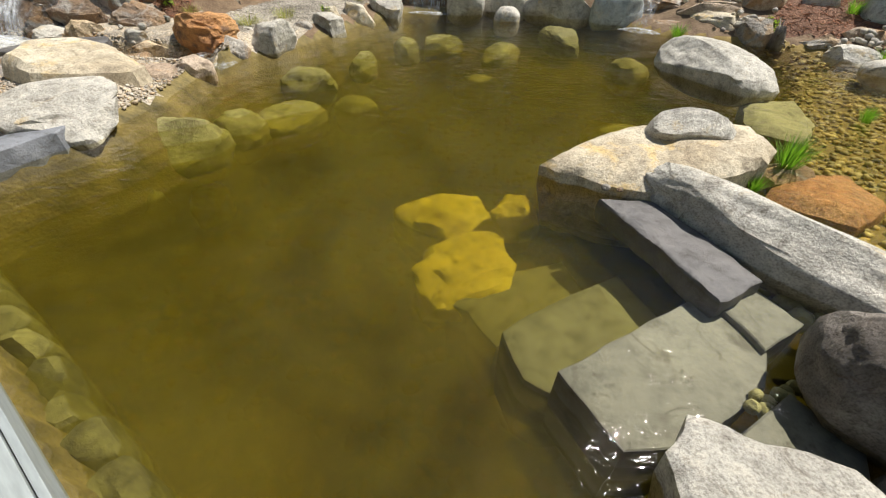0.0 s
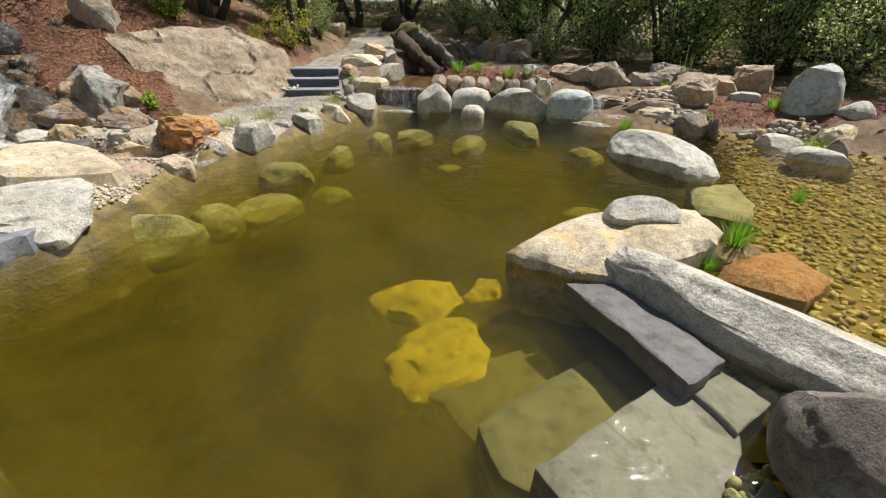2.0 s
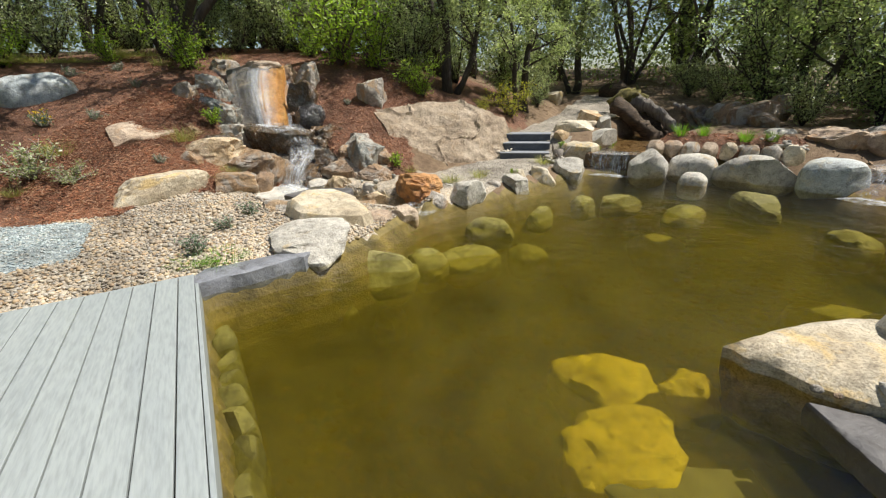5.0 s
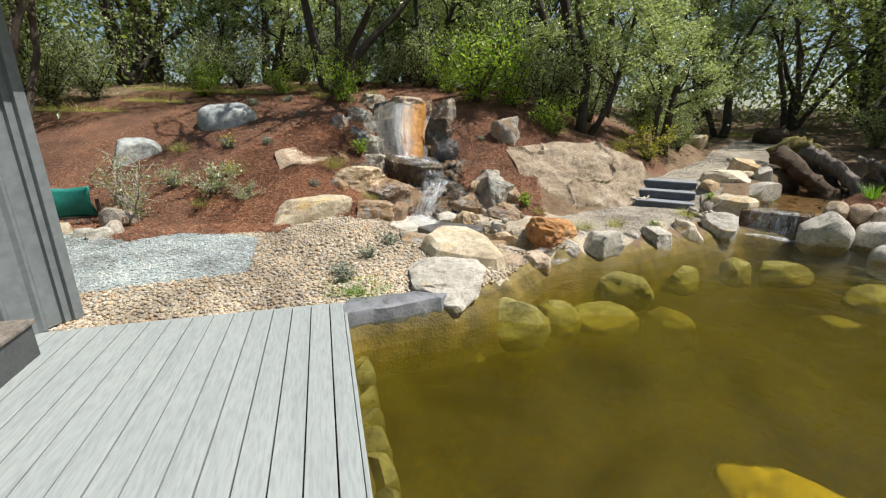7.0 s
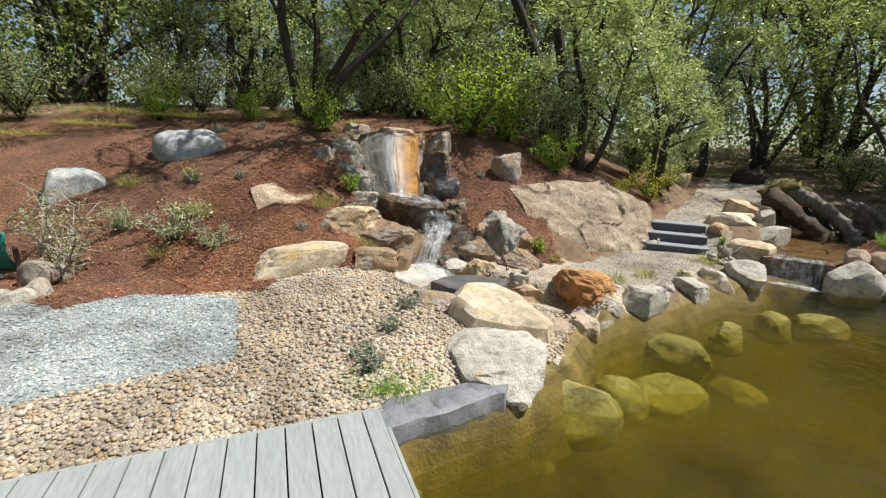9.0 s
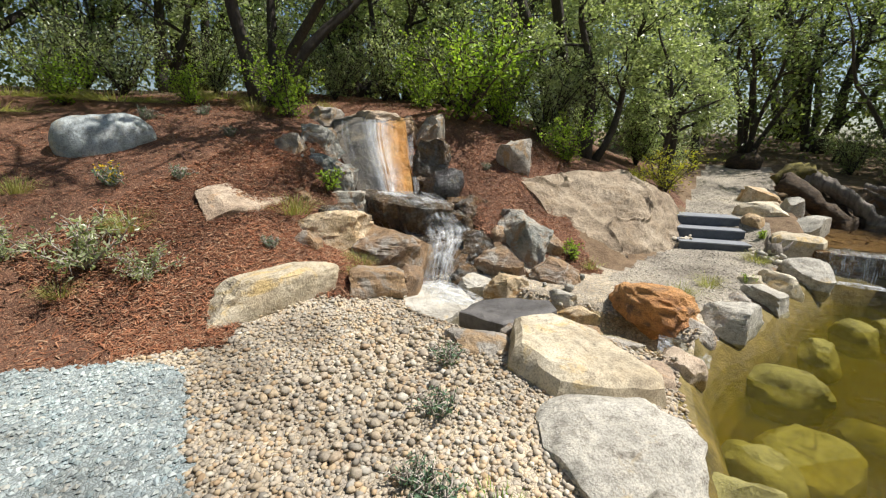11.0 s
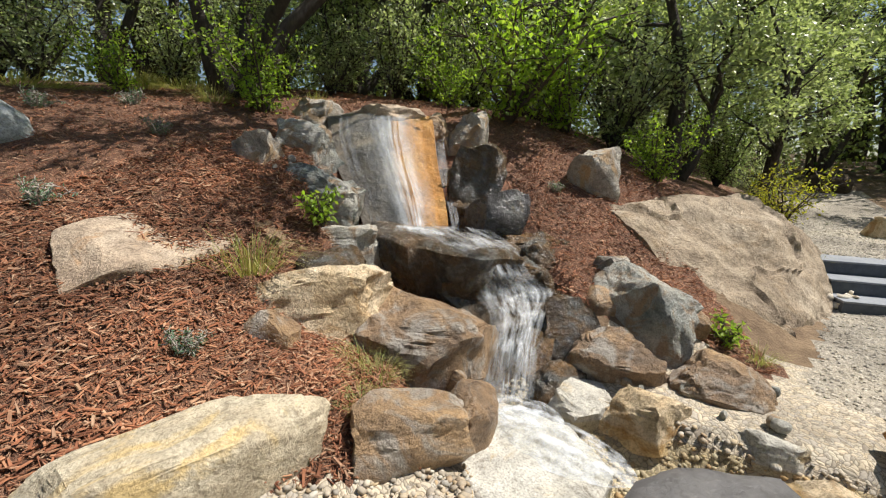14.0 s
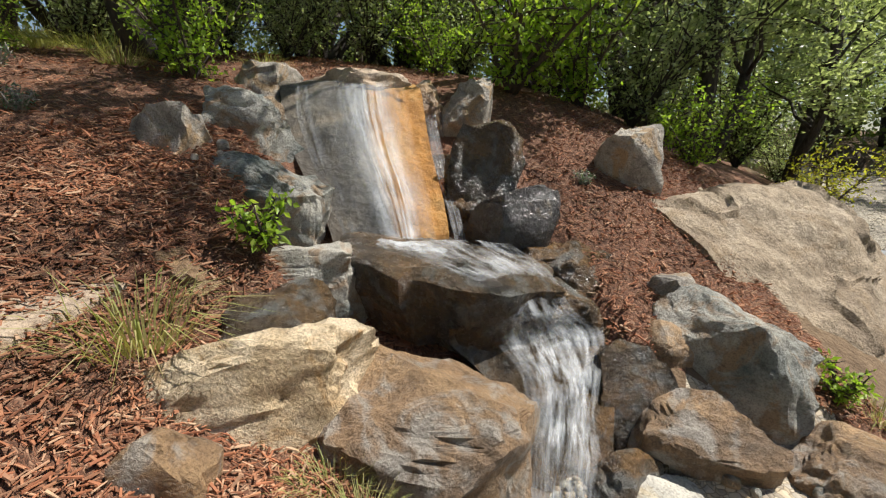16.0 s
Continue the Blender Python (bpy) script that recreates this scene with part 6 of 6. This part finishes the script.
# ---- east bank ----
EAST = (("bank_rock", 2.56, 8.95, 0.42, 0.92, 0.70, 0.30, -16, TAN, 0.5), ("pyramid_rock", 3.14, 8.72, 0.36, 0.86, 0.66, 0.46, -20, TAN, 0.3), ("bank_rock", 4.12, 7.40, 0.26, 0.76, 0.60, 0.52, -30, TAN, 0.7), ("upright_boulder", 5.45, 6.70, 0.28, 0.74, 0.55, 0.72, -40, BLUE, 0.35),
        ("shore_rock", 4.55, 6.42, -0.02, 0.60, 0.44, 0.19, -36, GREY, 0.55), ("shore_rock", 4.66, 5.95, -0.05, 0.58, 0.44, 0.20, -39, PALE, 0.4), ("bank_rock", 5.05, 6.38, 0.16, 0.55, 0.40, 0.11, -39, TAN, 0.6), ("shore_rock", 4.72, 5.30, -0.05, 0.70, 0.45, 0.20, -42, PALE, 0.4))
EAST_LEDGES = (("bank_rock", 4.92, 7.28, 0.34, 0.55, 0.40, 0.18, -34, PALE, 0.55), ("bank_rock", 5.55, 8.25, 0.42, 0.75, 0.55, 0.44, -35, TAN, 0.5), ("ledge_rock", 3.05, 7.80, 0.18, 1.12, 0.80, 0.18, -22, BROWN, 0.75), ("ledge_rock", 3.42, 7.32, 0.18, 0.86, 0.60, 0.22, -25, TAN, 0.7),
        ("ledge_rock", 3.52, 7.05, 0.10, 0.82, 0.55, 0.20, -27, CREAM, 0.6), ("ledge_rock", 2.92, 7.28, 0.0, 0.70, 0.5, 0.17, -22, BROWN, 0.7), ("bank_rock", 4.75, 7.9, 0.4, 0.7, 0.5, 0.3, 10, TAN, 0.6), ("bank_rock", 3.9, 8.6, 0.4, 0.8, 0.5, 0.26, -20, GREY, 0.6), ("bank_rock", 3.3, 9.4, 0.45, 0.9, 0.6, 0.3, 5, GREY, 0.6))
EAST_TOP = (("bank_rock", 4.5, 9.0, 0.45, 0.9, 0.6, 0.34, 12, GREY, 0.6), ("bank_rock", 2.6, 9.7, 0.45, 0.8, 0.5, 0.25, 12, TAN, 0.6), ("bank_rock", 5.9, 6.35, 0.26, 0.5, 0.4, 0.3, 12, PALE, 0.4), ("bank_rock", 5.4, 5.9, 0.1, 0.5, 0.4, 0.22, 22, CREAM, 0.5), ("bank_rock", 1.9, 9.4, 0.45, 0.6, 0.5, 0.22, 22, PALE, 0.4),
        ("bank_rock", 3.75, 7.75, 0.3, 0.5, 0.4, 0.22, -10, TAN, 0.6), ("bank_rock", 3.75, 6.6, 0.0, 0.42, 0.34, 0.3, -10, GREY, 0.5), ("bank_rock", 5.2, 5.65, 0.05, 0.4, 0.3, 0.16, 40, BROWN, 0.5))
for k, (name, x, y, z, w, d, h, yaw, m, b) in enumerate(EAST + EAST_LEDGES + EAST_TOP):
    word = {TAN: "tan", BLUE: "blue-grey", GREY: "grey", PALE: "pale", CREAM: "cream", BROWN: "wet brown"}[m]
    kind = {"pyramid_rock": "pyramid-shaped rock on the terraced bank", "upright_boulder": "boulder standing upright in the mulch bed", "shore_rock": "rounded rock at the shallow bay's edge", "ledge_rock": "flat ledge rock of the little cascade", "bank_rock": "angular rock on the terraced bank"}[name]
    boulder(name, (x, y, z), (w, d, h), yaw, m, word + " " + kind, 250 + k, 0.18, "east bank rocks" if name == "bank_rock" else "", 4 if w > 0.7 else 3, boxy=b + (0.0 if m in (BLUE, PALE) else 0.08), cuts=8 if m in (BLUE, PALE) else 14, deep=0.0 if m in (BLUE, PALE) else 0.05, rough=0.06 if m in (BLUE, PALE) else 0.11, taper=0.55 if name == "pyramid_rock" else 0.3 if name == "upright_boulder" else 0.0)
rill = base("small_cascade", (0, 0, 0), "small white cascade between ledge rocks", "waterfall")
sheet("rill_upper", [[(2.62, 7.72, 0.38), (2.50, 7.45, 0.34), (2.42, 7.30, 0.16), (2.38, 7.2, 0.0)], [(2.86, 7.62, 0.38), (2.72, 7.36, 0.34), (2.62, 7.2, 0.16), (2.56, 7.1, 0.0)]], 14, 26, CHUTE, rill, 0.05, 8)
froth("foam", (2.45, 7.05, 0.004), 0.30, 0.16, -20, 15, rill, 0.03)
spots = []
for cx, cy, sx, n in ((1.75, 8.45, 0.22, 70), (3.75, 6.78, 0.15, 50), (3.6, 7.35, 0.2, 40), (4.9, 6.1, 0.2, 40), (-2.6, 8.0, 0.07, 25), (-1.65, 7.75, 0.12, 30)):
    rng = random.Random(n + int(cx * 10))
    for _ in range(n):
        x, y = cx + rng.gauss(0, sx), cy + rng.gauss(0, sx * 0.6)
        spots.append((x, y, max(0.02, height(x, y)) + rng.uniform(0.02, 0.12)))
strew("cobbles", spots, [random.Random(i).uniform(0.05, 0.12) for i in range(len(spots))], COBBLE, 12, 0.7, "small rounded cobbles packed between the rocks", "cobbles")


# ---- dead wood ----
def hollow_log():
    """A hollow, charred log with moss, leaning over the creek: two rotten walls with a dark gap between, joined at both ends."""
    ob = base("hollow_log", (0, 0, 0), "hollow charred log with a mossy end leaning over the creek", "log")
    rng = random.Random(6)

    def limb(name, pts, radii, material, label="", knots=0.8):
        n = 16
        line = [smooth_at(pts, i / n) + turned(rng) * 0.018 for i in range(n + 1)]
        wide = [radii[min(len(radii) - 2, int(i / n * (len(radii) - 1)))] for i in range(n + 1)]
        s = Soup()
        s.tube(line, [w * rng.uniform(0.85, 1.15) for w in wide], 14, 0, knots)
        tagged(under(new(name, s.mesh(name, material, True)), ob), label)
    limb("trunk", [(-1.08, 11.25, 1.00), (-0.80, 11.1, 0.86), (-0.45, 11.0, 0.58), (-0.10, 10.9, 0.30), (0.02, 10.85, 0.20)], [0.17, 0.17, 0.15, 0.15, 0.14, 0.12], LOGWOOD)
    limb("split_wall", [(-0.72, 11.5, 1.08), (-0.40, 11.4, 0.98), (0.02, 11.2, 0.72), (0.32, 11.0, 0.40), (0.40, 10.9, 0.20)], [0.13, 0.14, 0.13, 0.12, 0.12, 0.10], DRIFT, "pale weathered split wall of the log")
    limb("mossy_end", [(-1.15, 11.3, 0.98), (-0.92, 11.4, 1.12), (-0.62, 11.5, 1.14), (-0.35, 11.5, 1.02)], [0.10, 0.15, 0.15, 0.12, 0.10], MOSS, "mossy yellow-green end of the log")
    limb("bark_slab", [(-0.70, 11.5, 0.80), (-0.30, 11.45, 0.60), (0.10, 11.3, 0.35), (0.25, 11.2, 0.2)], [0.13, 0.13, 0.12, 0.10], LOGWOOD, "black charred inside of the log")
    for k, (x, y) in enumerate(((0.45, 11.3), (0.62, 11.2), (0.5, 11.5), (0.8, 11.35))):
        limb("root", [(x - 0.25, y + 0.1, 1.0 - 0.05 * k), (x, y, 0.86 - 0.06 * k), (x + 0.15, y - 0.05, 0.62), (x + 0.36, y - 0.1, 0.36)], [0.05, 0.045, 0.035, 0.025], DRIFT)


hollow_log()


def stump(name, at, label, seed, height_, radius, material, prongs=5):
    """A broken stump with roots and splintered prongs."""
    rng = random.Random(seed)
    ob = base(name, at, label, "stump")
    s = Soup()
    s.tube([(0, 0, -0.05), (0.01, 0, height_ * 0.4), (0.0, 0.02, height_ * 0.75)], [radius * 1.2, radius, radius * 0.8], 11, 0, 0.6)
    under(new("trunk", s.mesh("trunk", material, True)), ob)
    for k in range(prongs):
        w = rng.random() * 6.28
        s = Soup()
        p, _ = wander(rng, (math.cos(w) * radius * 0.5, math.sin(w) * radius * 0.5, height_ * 0.3), (math.cos(w) * 0.7, math.sin(w) * 0.7, 0.9), height_ * rng.uniform(0.6, 1.0), 4, 0.25)
        s.tube(p, [radius * 0.4, radius * 0.33, radius * 0.25, radius * 0.15, 0.006], 6, 0, 0.5)
        under(new("prong", s.mesh("prong", material, True)), ob)
        s = Soup()
        p, _ = wander(rng, (0, 0, 0.06), (math.cos(w + 0.5), math.sin(w + 0.5), -0.15), radius * rng.uniform(1.6, 2.6), 4, 0.3)
        s.tube(p, [radius * 0.4, radius * 0.3, radius * 0.22, radius * 0.14, 0.006], 6, 0, 0.5)
        under(new("root", s.mesh("root", material, True)), ob)
    return ob


stump("driftwood_stump", (-1.55, 7.85, 0.16), "grey weathered driftwood stump beside the steps", 3, 0.30, 0.09, DRIFT)
stump("driftwood_root", (3.98, 6.42, 0.02), "slanting grey driftwood root at the water's edge", 8, 0.30, 0.07, DRIFT, 3)
stump("tree_stump", (0.9, 15.5, height(0.9, 15.5)), "dark cut tree stump in the woodland", 11, 0.5, 0.28, BARK, 0)
stump("mossy_stump", (-1.4, 14.2, height(-1.4, 14.2)), "round dark mossy stump at the end of the path", 14, 0.42, 0.32, LOGWOOD, 2)


# ---- plants ----
def set_out(first, places):
    """Copies of a plant at (x, y, scale, turn), standing on the ground; the first goes to the first place."""
    for k, (x, y, s, turn) in enumerate(places):
        m = pose(x, y, max(-0.01, height(x, y)), 0, 0, turn) @ Matrix.Diagonal((s, s, s, 1))
        if k == 0:
            first.matrix_basis = m
        else:
            copy_thing(first, m)


oak_a = tree("oak_tree", "dark-stemmed live oak with grey-green leaves", 1, 5.6, 4, 0.42, 9000, 0.085, OAK, BARK, 0.4, 0.13, "woodland oaks")
oak_b = tree("oak_tree", "leaning live oak with a dense green crown", 2, 5.0, 2, 0.55, 9000, 0.085, SAGE, BARK, 0.3, 0.11, "woodland oaks")
oak_c = tree("oak_tree", "slender many-stemmed oak in the thicket", 3, 6.2, 6, 0.35, 10000, 0.08, OAK, MADRONE, 0.35, 0.08, "woodland oaks")
set_out(oak_a, [(-9.05, 6.15, 1.0, 20), (-14.5, 3.5, 1.1, 100), (-6.5, 10.5, 1.05, 200), (0.5, 17.0, 1.2, 60), (-14.0, 8.0, 1.3, 300), (9.5, 12.0, 1.2, 10), (-10.5, 10.0, 1.2, 77), (5.0, 14.5, 1.2, 222), (13.5, 4.0, 1.2, 140)])
set_out(oak_b, [(-4.25, 9.1, 0.95, -60), (-8.2, 9.0, 1.0, 130), (-2.6, 14.6, 1.1, 40), (2.6, 12.2, 1.0, 190), (-12.0, 6.2, 1.1, 250), (7.2, 9.8, 0.95, 80), (-5.0, 12.0, 1.2, 10), (10.5, 8.0, 1.1, 330), (3.5, 19.0, 1.3, 45), (-3.0, 10.4, 0.85, 150)])
set_out(oak_c, [(-11.0, 0.9, 0.9, 0), (-1.2, 16.2, 1.1, 120), (-7.2, 12.5, 1.1, 240), (-15.5, 4.5, 1.2, 60), (-3.8, 17.5, 1.2, 180), (5.2, 11.0, 0.9, 300), (-11.5, 13.0, 1.3, 20), (-16.5, 0.0, 1.2, 90), (1.8, 14.6, 1.0, 270), (8.0, 15.0, 1.3, 33), (-13.5, -3.5, 1.1, 200)])


def shade_oak():
    """A tall oak added to dapple the bank with shade: bare stems that arch out over it, and a high open crown out of
    view.
    """
    rng = random.Random(91)
    wood, heads = Soup(), []
    for bend in (((-4.9, 10.1, 0.6), (-5.0, 9.9, 2.6), (-5.2, 9.1, 4.6), (-5.4, 7.6, 6.0), (-5.7, 6.0, 6.7), (-6.2, 4.6, 7.0)), ((-5.0, 10.1, 0.6), (-5.4, 9.9, 2.8), (-6.2, 9.2, 5.0), (-7.0, 8.0, 6.4), (-7.6, 6.6, 7.0), (-7.9, 5.2, 7.2))):
        pts = [smooth_at(bend, i / 14) for i in range(15)]
        wood.tube(pts, [0.14 * (1 - 0.055 * i) for i in range(15)], 8, 0, 0.25)
        for p in pts[10:]:
            for _ in range(5):
                k = turned(rng)
                limb, _ = wander(rng, p, Vector((k.x, k.y, k.z * 0.25 + 0.1)), rng.uniform(0.6, 1.7), 4, 0.25)
                wood.tube(limb, [0.035, 0.028, 0.02, 0.013, 0.006], 5)
                heads += limb[1:]
    crown = Soup()
    for _ in range(3600):
        c = heads[int(rng.random() * len(heads))]
        p = c + Vector((rng.gauss(0, 0.14), rng.gauss(0, 0.14), rng.gauss(0, 0.1)))
        crown.leaf(p, turned(rng), (turned(rng) + Vector((0, 0, 0.8))).normalized(), 0.085 * rng.uniform(0.7, 1.3), 0.045)
    ob = base("oak_tree", (0, 0, 0), "added tall oak whose unseen open crown shades the bank", "tree", "woodland oaks")
    under(new("trunk", wood.mesh("trunk", BARK, True)), ob)
    under(new("crown", crown.mesh("crown", OAK)), ob)


shade_oak()
far_oak = tree("oak_tree", "tall oak at the edge of the clearing", 5, 7.5, 3, 0.4, 8000, 0.13, DEEP, BARK, 0.25, 0.14, "far oaks")
set_out(far_oak, [(16 * math.cos(radians(a)) * k - 2, 16 * math.sin(radians(a)) * k + 3, 1.15 * k, a * 3) for a, k in zip(range(-170, 190, 18), (1.2, 1.0, 1.1, 1.25) * 5)])

bright = shrub("manzanita", "bright green manzanita bush on the crest", 11, 1.3, 1.1, 2200, 0.055, FRESH, MADRONE, 12, "bright bushes", slim=0.6)
set_out(bright, [(-8.1, 5.75, 0.85, 0), (-9.6, 5.2, 0.7, 80), (-6.1, 7.7, 1.7, 160), (-5.5, 8.2, 1.3, 20), (-7.6, 8.6, 1.2, 40), (-4.4, 8.1, 0.8, 70), (-10.8, 4.0, 0.8, 200), (-7.0, 7.8, 0.8, 300)])
olive = shrub("toyon_bush", "grey-green leafy bush under the oaks", 12, 1.9, 1.7, 3600, 0.065, SAGE, BARK, 14, "woodland bushes", slim=0.5)
set_out(olive, [(-5.0, 8.6, 0.9, 0), (-8.6, 7.3, 0.7, 50), (-11.2, 5.0, 0.9, 100), (-4.6, 10.2, 1.0, 150), (7.0, 8.0, 1.0, 200), (2.4, 10.6, 0.7, 250), (-10.0, 7.4, 1.0, 300), (-12.6, 1.6, 1.0, 20), (0.6, 13.8, 0.7, 120), (-7.4, 9.6, 0.9, 222), (8.6, 6.6, 1.0, 10), (-3.4, 12.4, 0.8, 44), (-10.8, 6.4, 0.8, 10), (-11.8, 4.2, 0.8, 70), (-9.2, 7.0, 0.75, 130), (-7.0, 8.6, 0.8, 190), (-12.4, 2.4, 0.9, 250), (-8.0, 8.0, 0.9, 310), (-13.2, 0.2, 0.9, 15), (-2.9, 11.4, 0.6, 85), (1.2, 12.9, 0.7, 155)])
thick = shrub("thicket_bush", "dense dark green thicket bush", 13, 2.3, 2.3, 5200, 0.075, DEEP, BARK, 16, "thicket bushes", slim=0.5)
set_out(thick, [(3.6, 10.9, 1.0, 0), (5.0, 10.0, 1.0, 70), (6.4, 9.3, 1.0, 140), (2.0, 12.0, 1.0, 210), (7.8, 8.8, 1.1, 280), (4.2, 12.3, 1.3, 30), (6.2, 11.5, 1.4, 100), (8.2, 11.0, 1.4, 170), (-6.0, 9.6, 0.9, 240), (-9.5, 8.5, 1.1, 310), (-13.0, 5.2, 1.2, 50), (9.4, 7.0, 1.2, 60), (-3.6, 10.8, 0.7, 90), (-14.0, 1.5, 1.2, 9), (-8.5, 11.0, 1.2, 190), (-12.2, 8.4, 1.2, 119)])
gold = shrub("golden_bush", "yellow-green bush above the steps", 14, 0.9, 0.8, 1300, 0.045, YELLOW, MADRONE, 10, "golden bushes")
set_out(gold, [(-2.95, 9.35, 1.0, 0), (-3.35, 8.75, 0.45, 70)])
low = shrub("low_shrub", "grey-green low shrub sprawling on the mulch", 15, 0.9, 0.45, 700, 0.05, SAGE, TWIG, 12, "low shrubs")
set_out(low, [(-7.0, 2.55, 1.0, 0), (-6.55, 2.75, 0.6, 90), (-7.6, 2.2, 0.7, 180)])
sapling = shrub("bare_stemmed_shrub", "pale-stemmed shrub with silvery leaves at the foot of the bank", 16, 0.9, 0.95, 900, 0.045, SAGE, TWIG, 9)
set_out(sapling, [(-7.35, 1.55, 1.0, 0)])
bloomer = shrub("flowering_herb", "small herb with yellow flowers on the mulch", 17, 0.45, 0.2, 420, 0.03, HERB, TWIG, 12, bloom=PETAL)
set_out(bloomer, [(-7.85, 3.18, 1.0, 0)])
herb = shrub("lavender_seedling", "small blue-green herb planted in the mulch", 18, 0.26, 0.17, 420, 0.028, HERB, TWIG, 12, "small herbs", slim=0.3)
set_out(herb, [(-7.45, 3.65, 1.0, 0), (-6.05, 3.62, 0.8, 40), (-3.95, 3.25, 1.1, 90), (-3.75, 2.75, 1.1, 150), (-8.9, 4.9, 1.0, 200), (-5.2, 6.7, 0.7, 20), (-7.9, 4.6, 0.9, 60), (-9.2, 4.3, 1.1, 10), (-3.45, 2.25, 1.1, 99), (-3.6, 2.3, 0.9, 150)])
leafclump = shrub("leafy_clump", "fresh green leafy clump between the rocks", 19, 0.34, 0.24, 260, 0.05, FRESH, MADRONE, 8, "leafy clumps", slim=0.5)
set_out(leafclump, [(-6.3, 4.72, 1.0, 0), (-3.75, 6.0, 0.9, 60), (-1.95, 6.55, 0.5, 100), (-0.85, 9.2, 1.2, 0), (-0.95, 8.55, 0.5, 20), (4.05, 6.75, 0.7, 40), (-1.6, 8.4, 0.5, 0)])
for ob in scene.objects:
    if ob.name == "leafy_clump":
        ob.location.z = 1.03
clump = tuft("grass_clump", "fresh green grass clump at the water's edge", 21, 0.26, 150, 0.20, BLADE, 0.006, 0.35, "green grass clumps")
set_out(clump, [(2.24, 2.98, 1.0, 0), (1.84, 2.62, 0.5, 50), (2.86, 6.75, 0.9, 100), (3.4, 3.9, 0.6, 0)])
straw = tuft("bunch_grass", "straw and green bunch grass arching over the mulch", 22, 0.34, 210, 0.5, STRAW, 0.005, 1.0, "bunch grasses")
set_out(straw, [(-6.35, 4.18, 1.0, 0), (-5.62, 4.30, 0.55, 80), (-5.45, 4.22, 0.5, 30), (-7.15, 2.95, 0.9, 120), (-7.7, 6.3, 0.9, 200), (-8.2, 6.6, 0.8, 10), (-2.35, 6.1, 0.6, 60), (-1.75, 7.55, 0.7, 170), (-2.6, 5.6, 0.6, 240), (-8.4, 2.6, 0.8, 20), (-6.9, 2.3, 0.6, 310), (-3.55, 6.05, 0.5, 140), (-9.9, 5.6, 0.9, 10), (-8.7, 5.6, 0.9, 100), (-10.6, 5.8, 1.1, 60), (-11.3, 4.4, 1.1, 140), (-2.75, 8.6, 0.6, 0), (-5.38, 4.0, 0.4, 40)])
reed = tuft("sedge", "green sedge tuft in the planting bed", 23, 0.30, 90, 0.26, BLADE, 0.008, 0.5, "sedges")
set_out(reed, [(0.35, 8.9, 1.0, 0), (0.7, 8.95, 0.9, 80), (1.3, 8.75, 0.9, 30), (1.65, 8.75, 0.8, 200), (3.4, 8.9, 0.9, 10), (5.05, 6.85, 0.8, 100), (3.95, 8.05, 0.7, 60), (-0.85, 9.6, 0.8, 0), (4.95, 5.75, 0.9, 0), (2.55, 1.95, 1.0, 30)])
dry = tuft("dry_stalks", "tall dry grass stalks on the bank", 24, 0.8, 16, 0.5, STRAW, 0.008, 0.5)
set_out(dry, [(4.55, 8.7, 1.0, 0)])
sprout = tuft("grass_sprouts", "thin grass growing at the deck's end", 25, 0.12, 260, 0.5, BLADE, 0.004, 0.8, "thin grass")
set_out(sprout, [(-3.2, 2.28, 1.0, 0), (-3.35, 2.15, 0.9, 60)])
verge = tuft("meadow_grass", "pale grass along the crest of the bank", 26, 0.22, 900, 1.6, STRAW, 0.006, 0.7, "crest grass")
set_out(verge, [(-11.0, 3.2, 1.2, 0), (-10.6, 4.6, 1.2, 60), (-11.6, 2.0, 1.2, 120), (-9.9, 6.0, 1.0, 200), (-12.0, 3.8, 1.2, 20), (-2.0, 15.0, 1.0, 0), (-5.6, 10.5, 1.0, 0)])

# ---- the wood beyond ----
def woods(name, seed, count, near, far, top, size, material, label):
    """Far foliage that nobody could count: leafy masses at many depths all round, from the ground up."""
    rng = random.Random(seed)
    s = Soup()
    heads = []
    for _ in range(800):
        a, r = rng.random() * 2 * math.pi, rng.uniform(near, far)
        x, y = -2 + r * math.cos(a), 4 + r * math.sin(a)
        if y < -2 and -9 < x < 9:
            continue
        heads.append(Vector((x, y, height(x, y) + rng.random() ** 1.3 * top)))
    for _ in range(count):
        c = heads[int(rng.random() * len(heads))]
        p = c + Vector((rng.gauss(0, 1.0), rng.gauss(0, 1.0), rng.gauss(0, 0.7)))
        if p.z < height(p.x, p.y):
            continue
        s.leaf(p, turned(rng), turned(rng), size * rng.uniform(0.6, 1.4), size * rng.uniform(0.4, 0.8))
    tagged(new(name, s.mesh(name, material)), label, "woodland", "", "stuff")


woods("far_woods", 31, 95000, 12.5, 21.0, 8.0, 0.16, SUNLIT, "dense green oak woodland beyond the clearing")
woods("woodland_understory", 32, 60000, 11.5, 17.0, 2.4, 0.12, OAK, "dark leafy undergrowth under the far oaks")
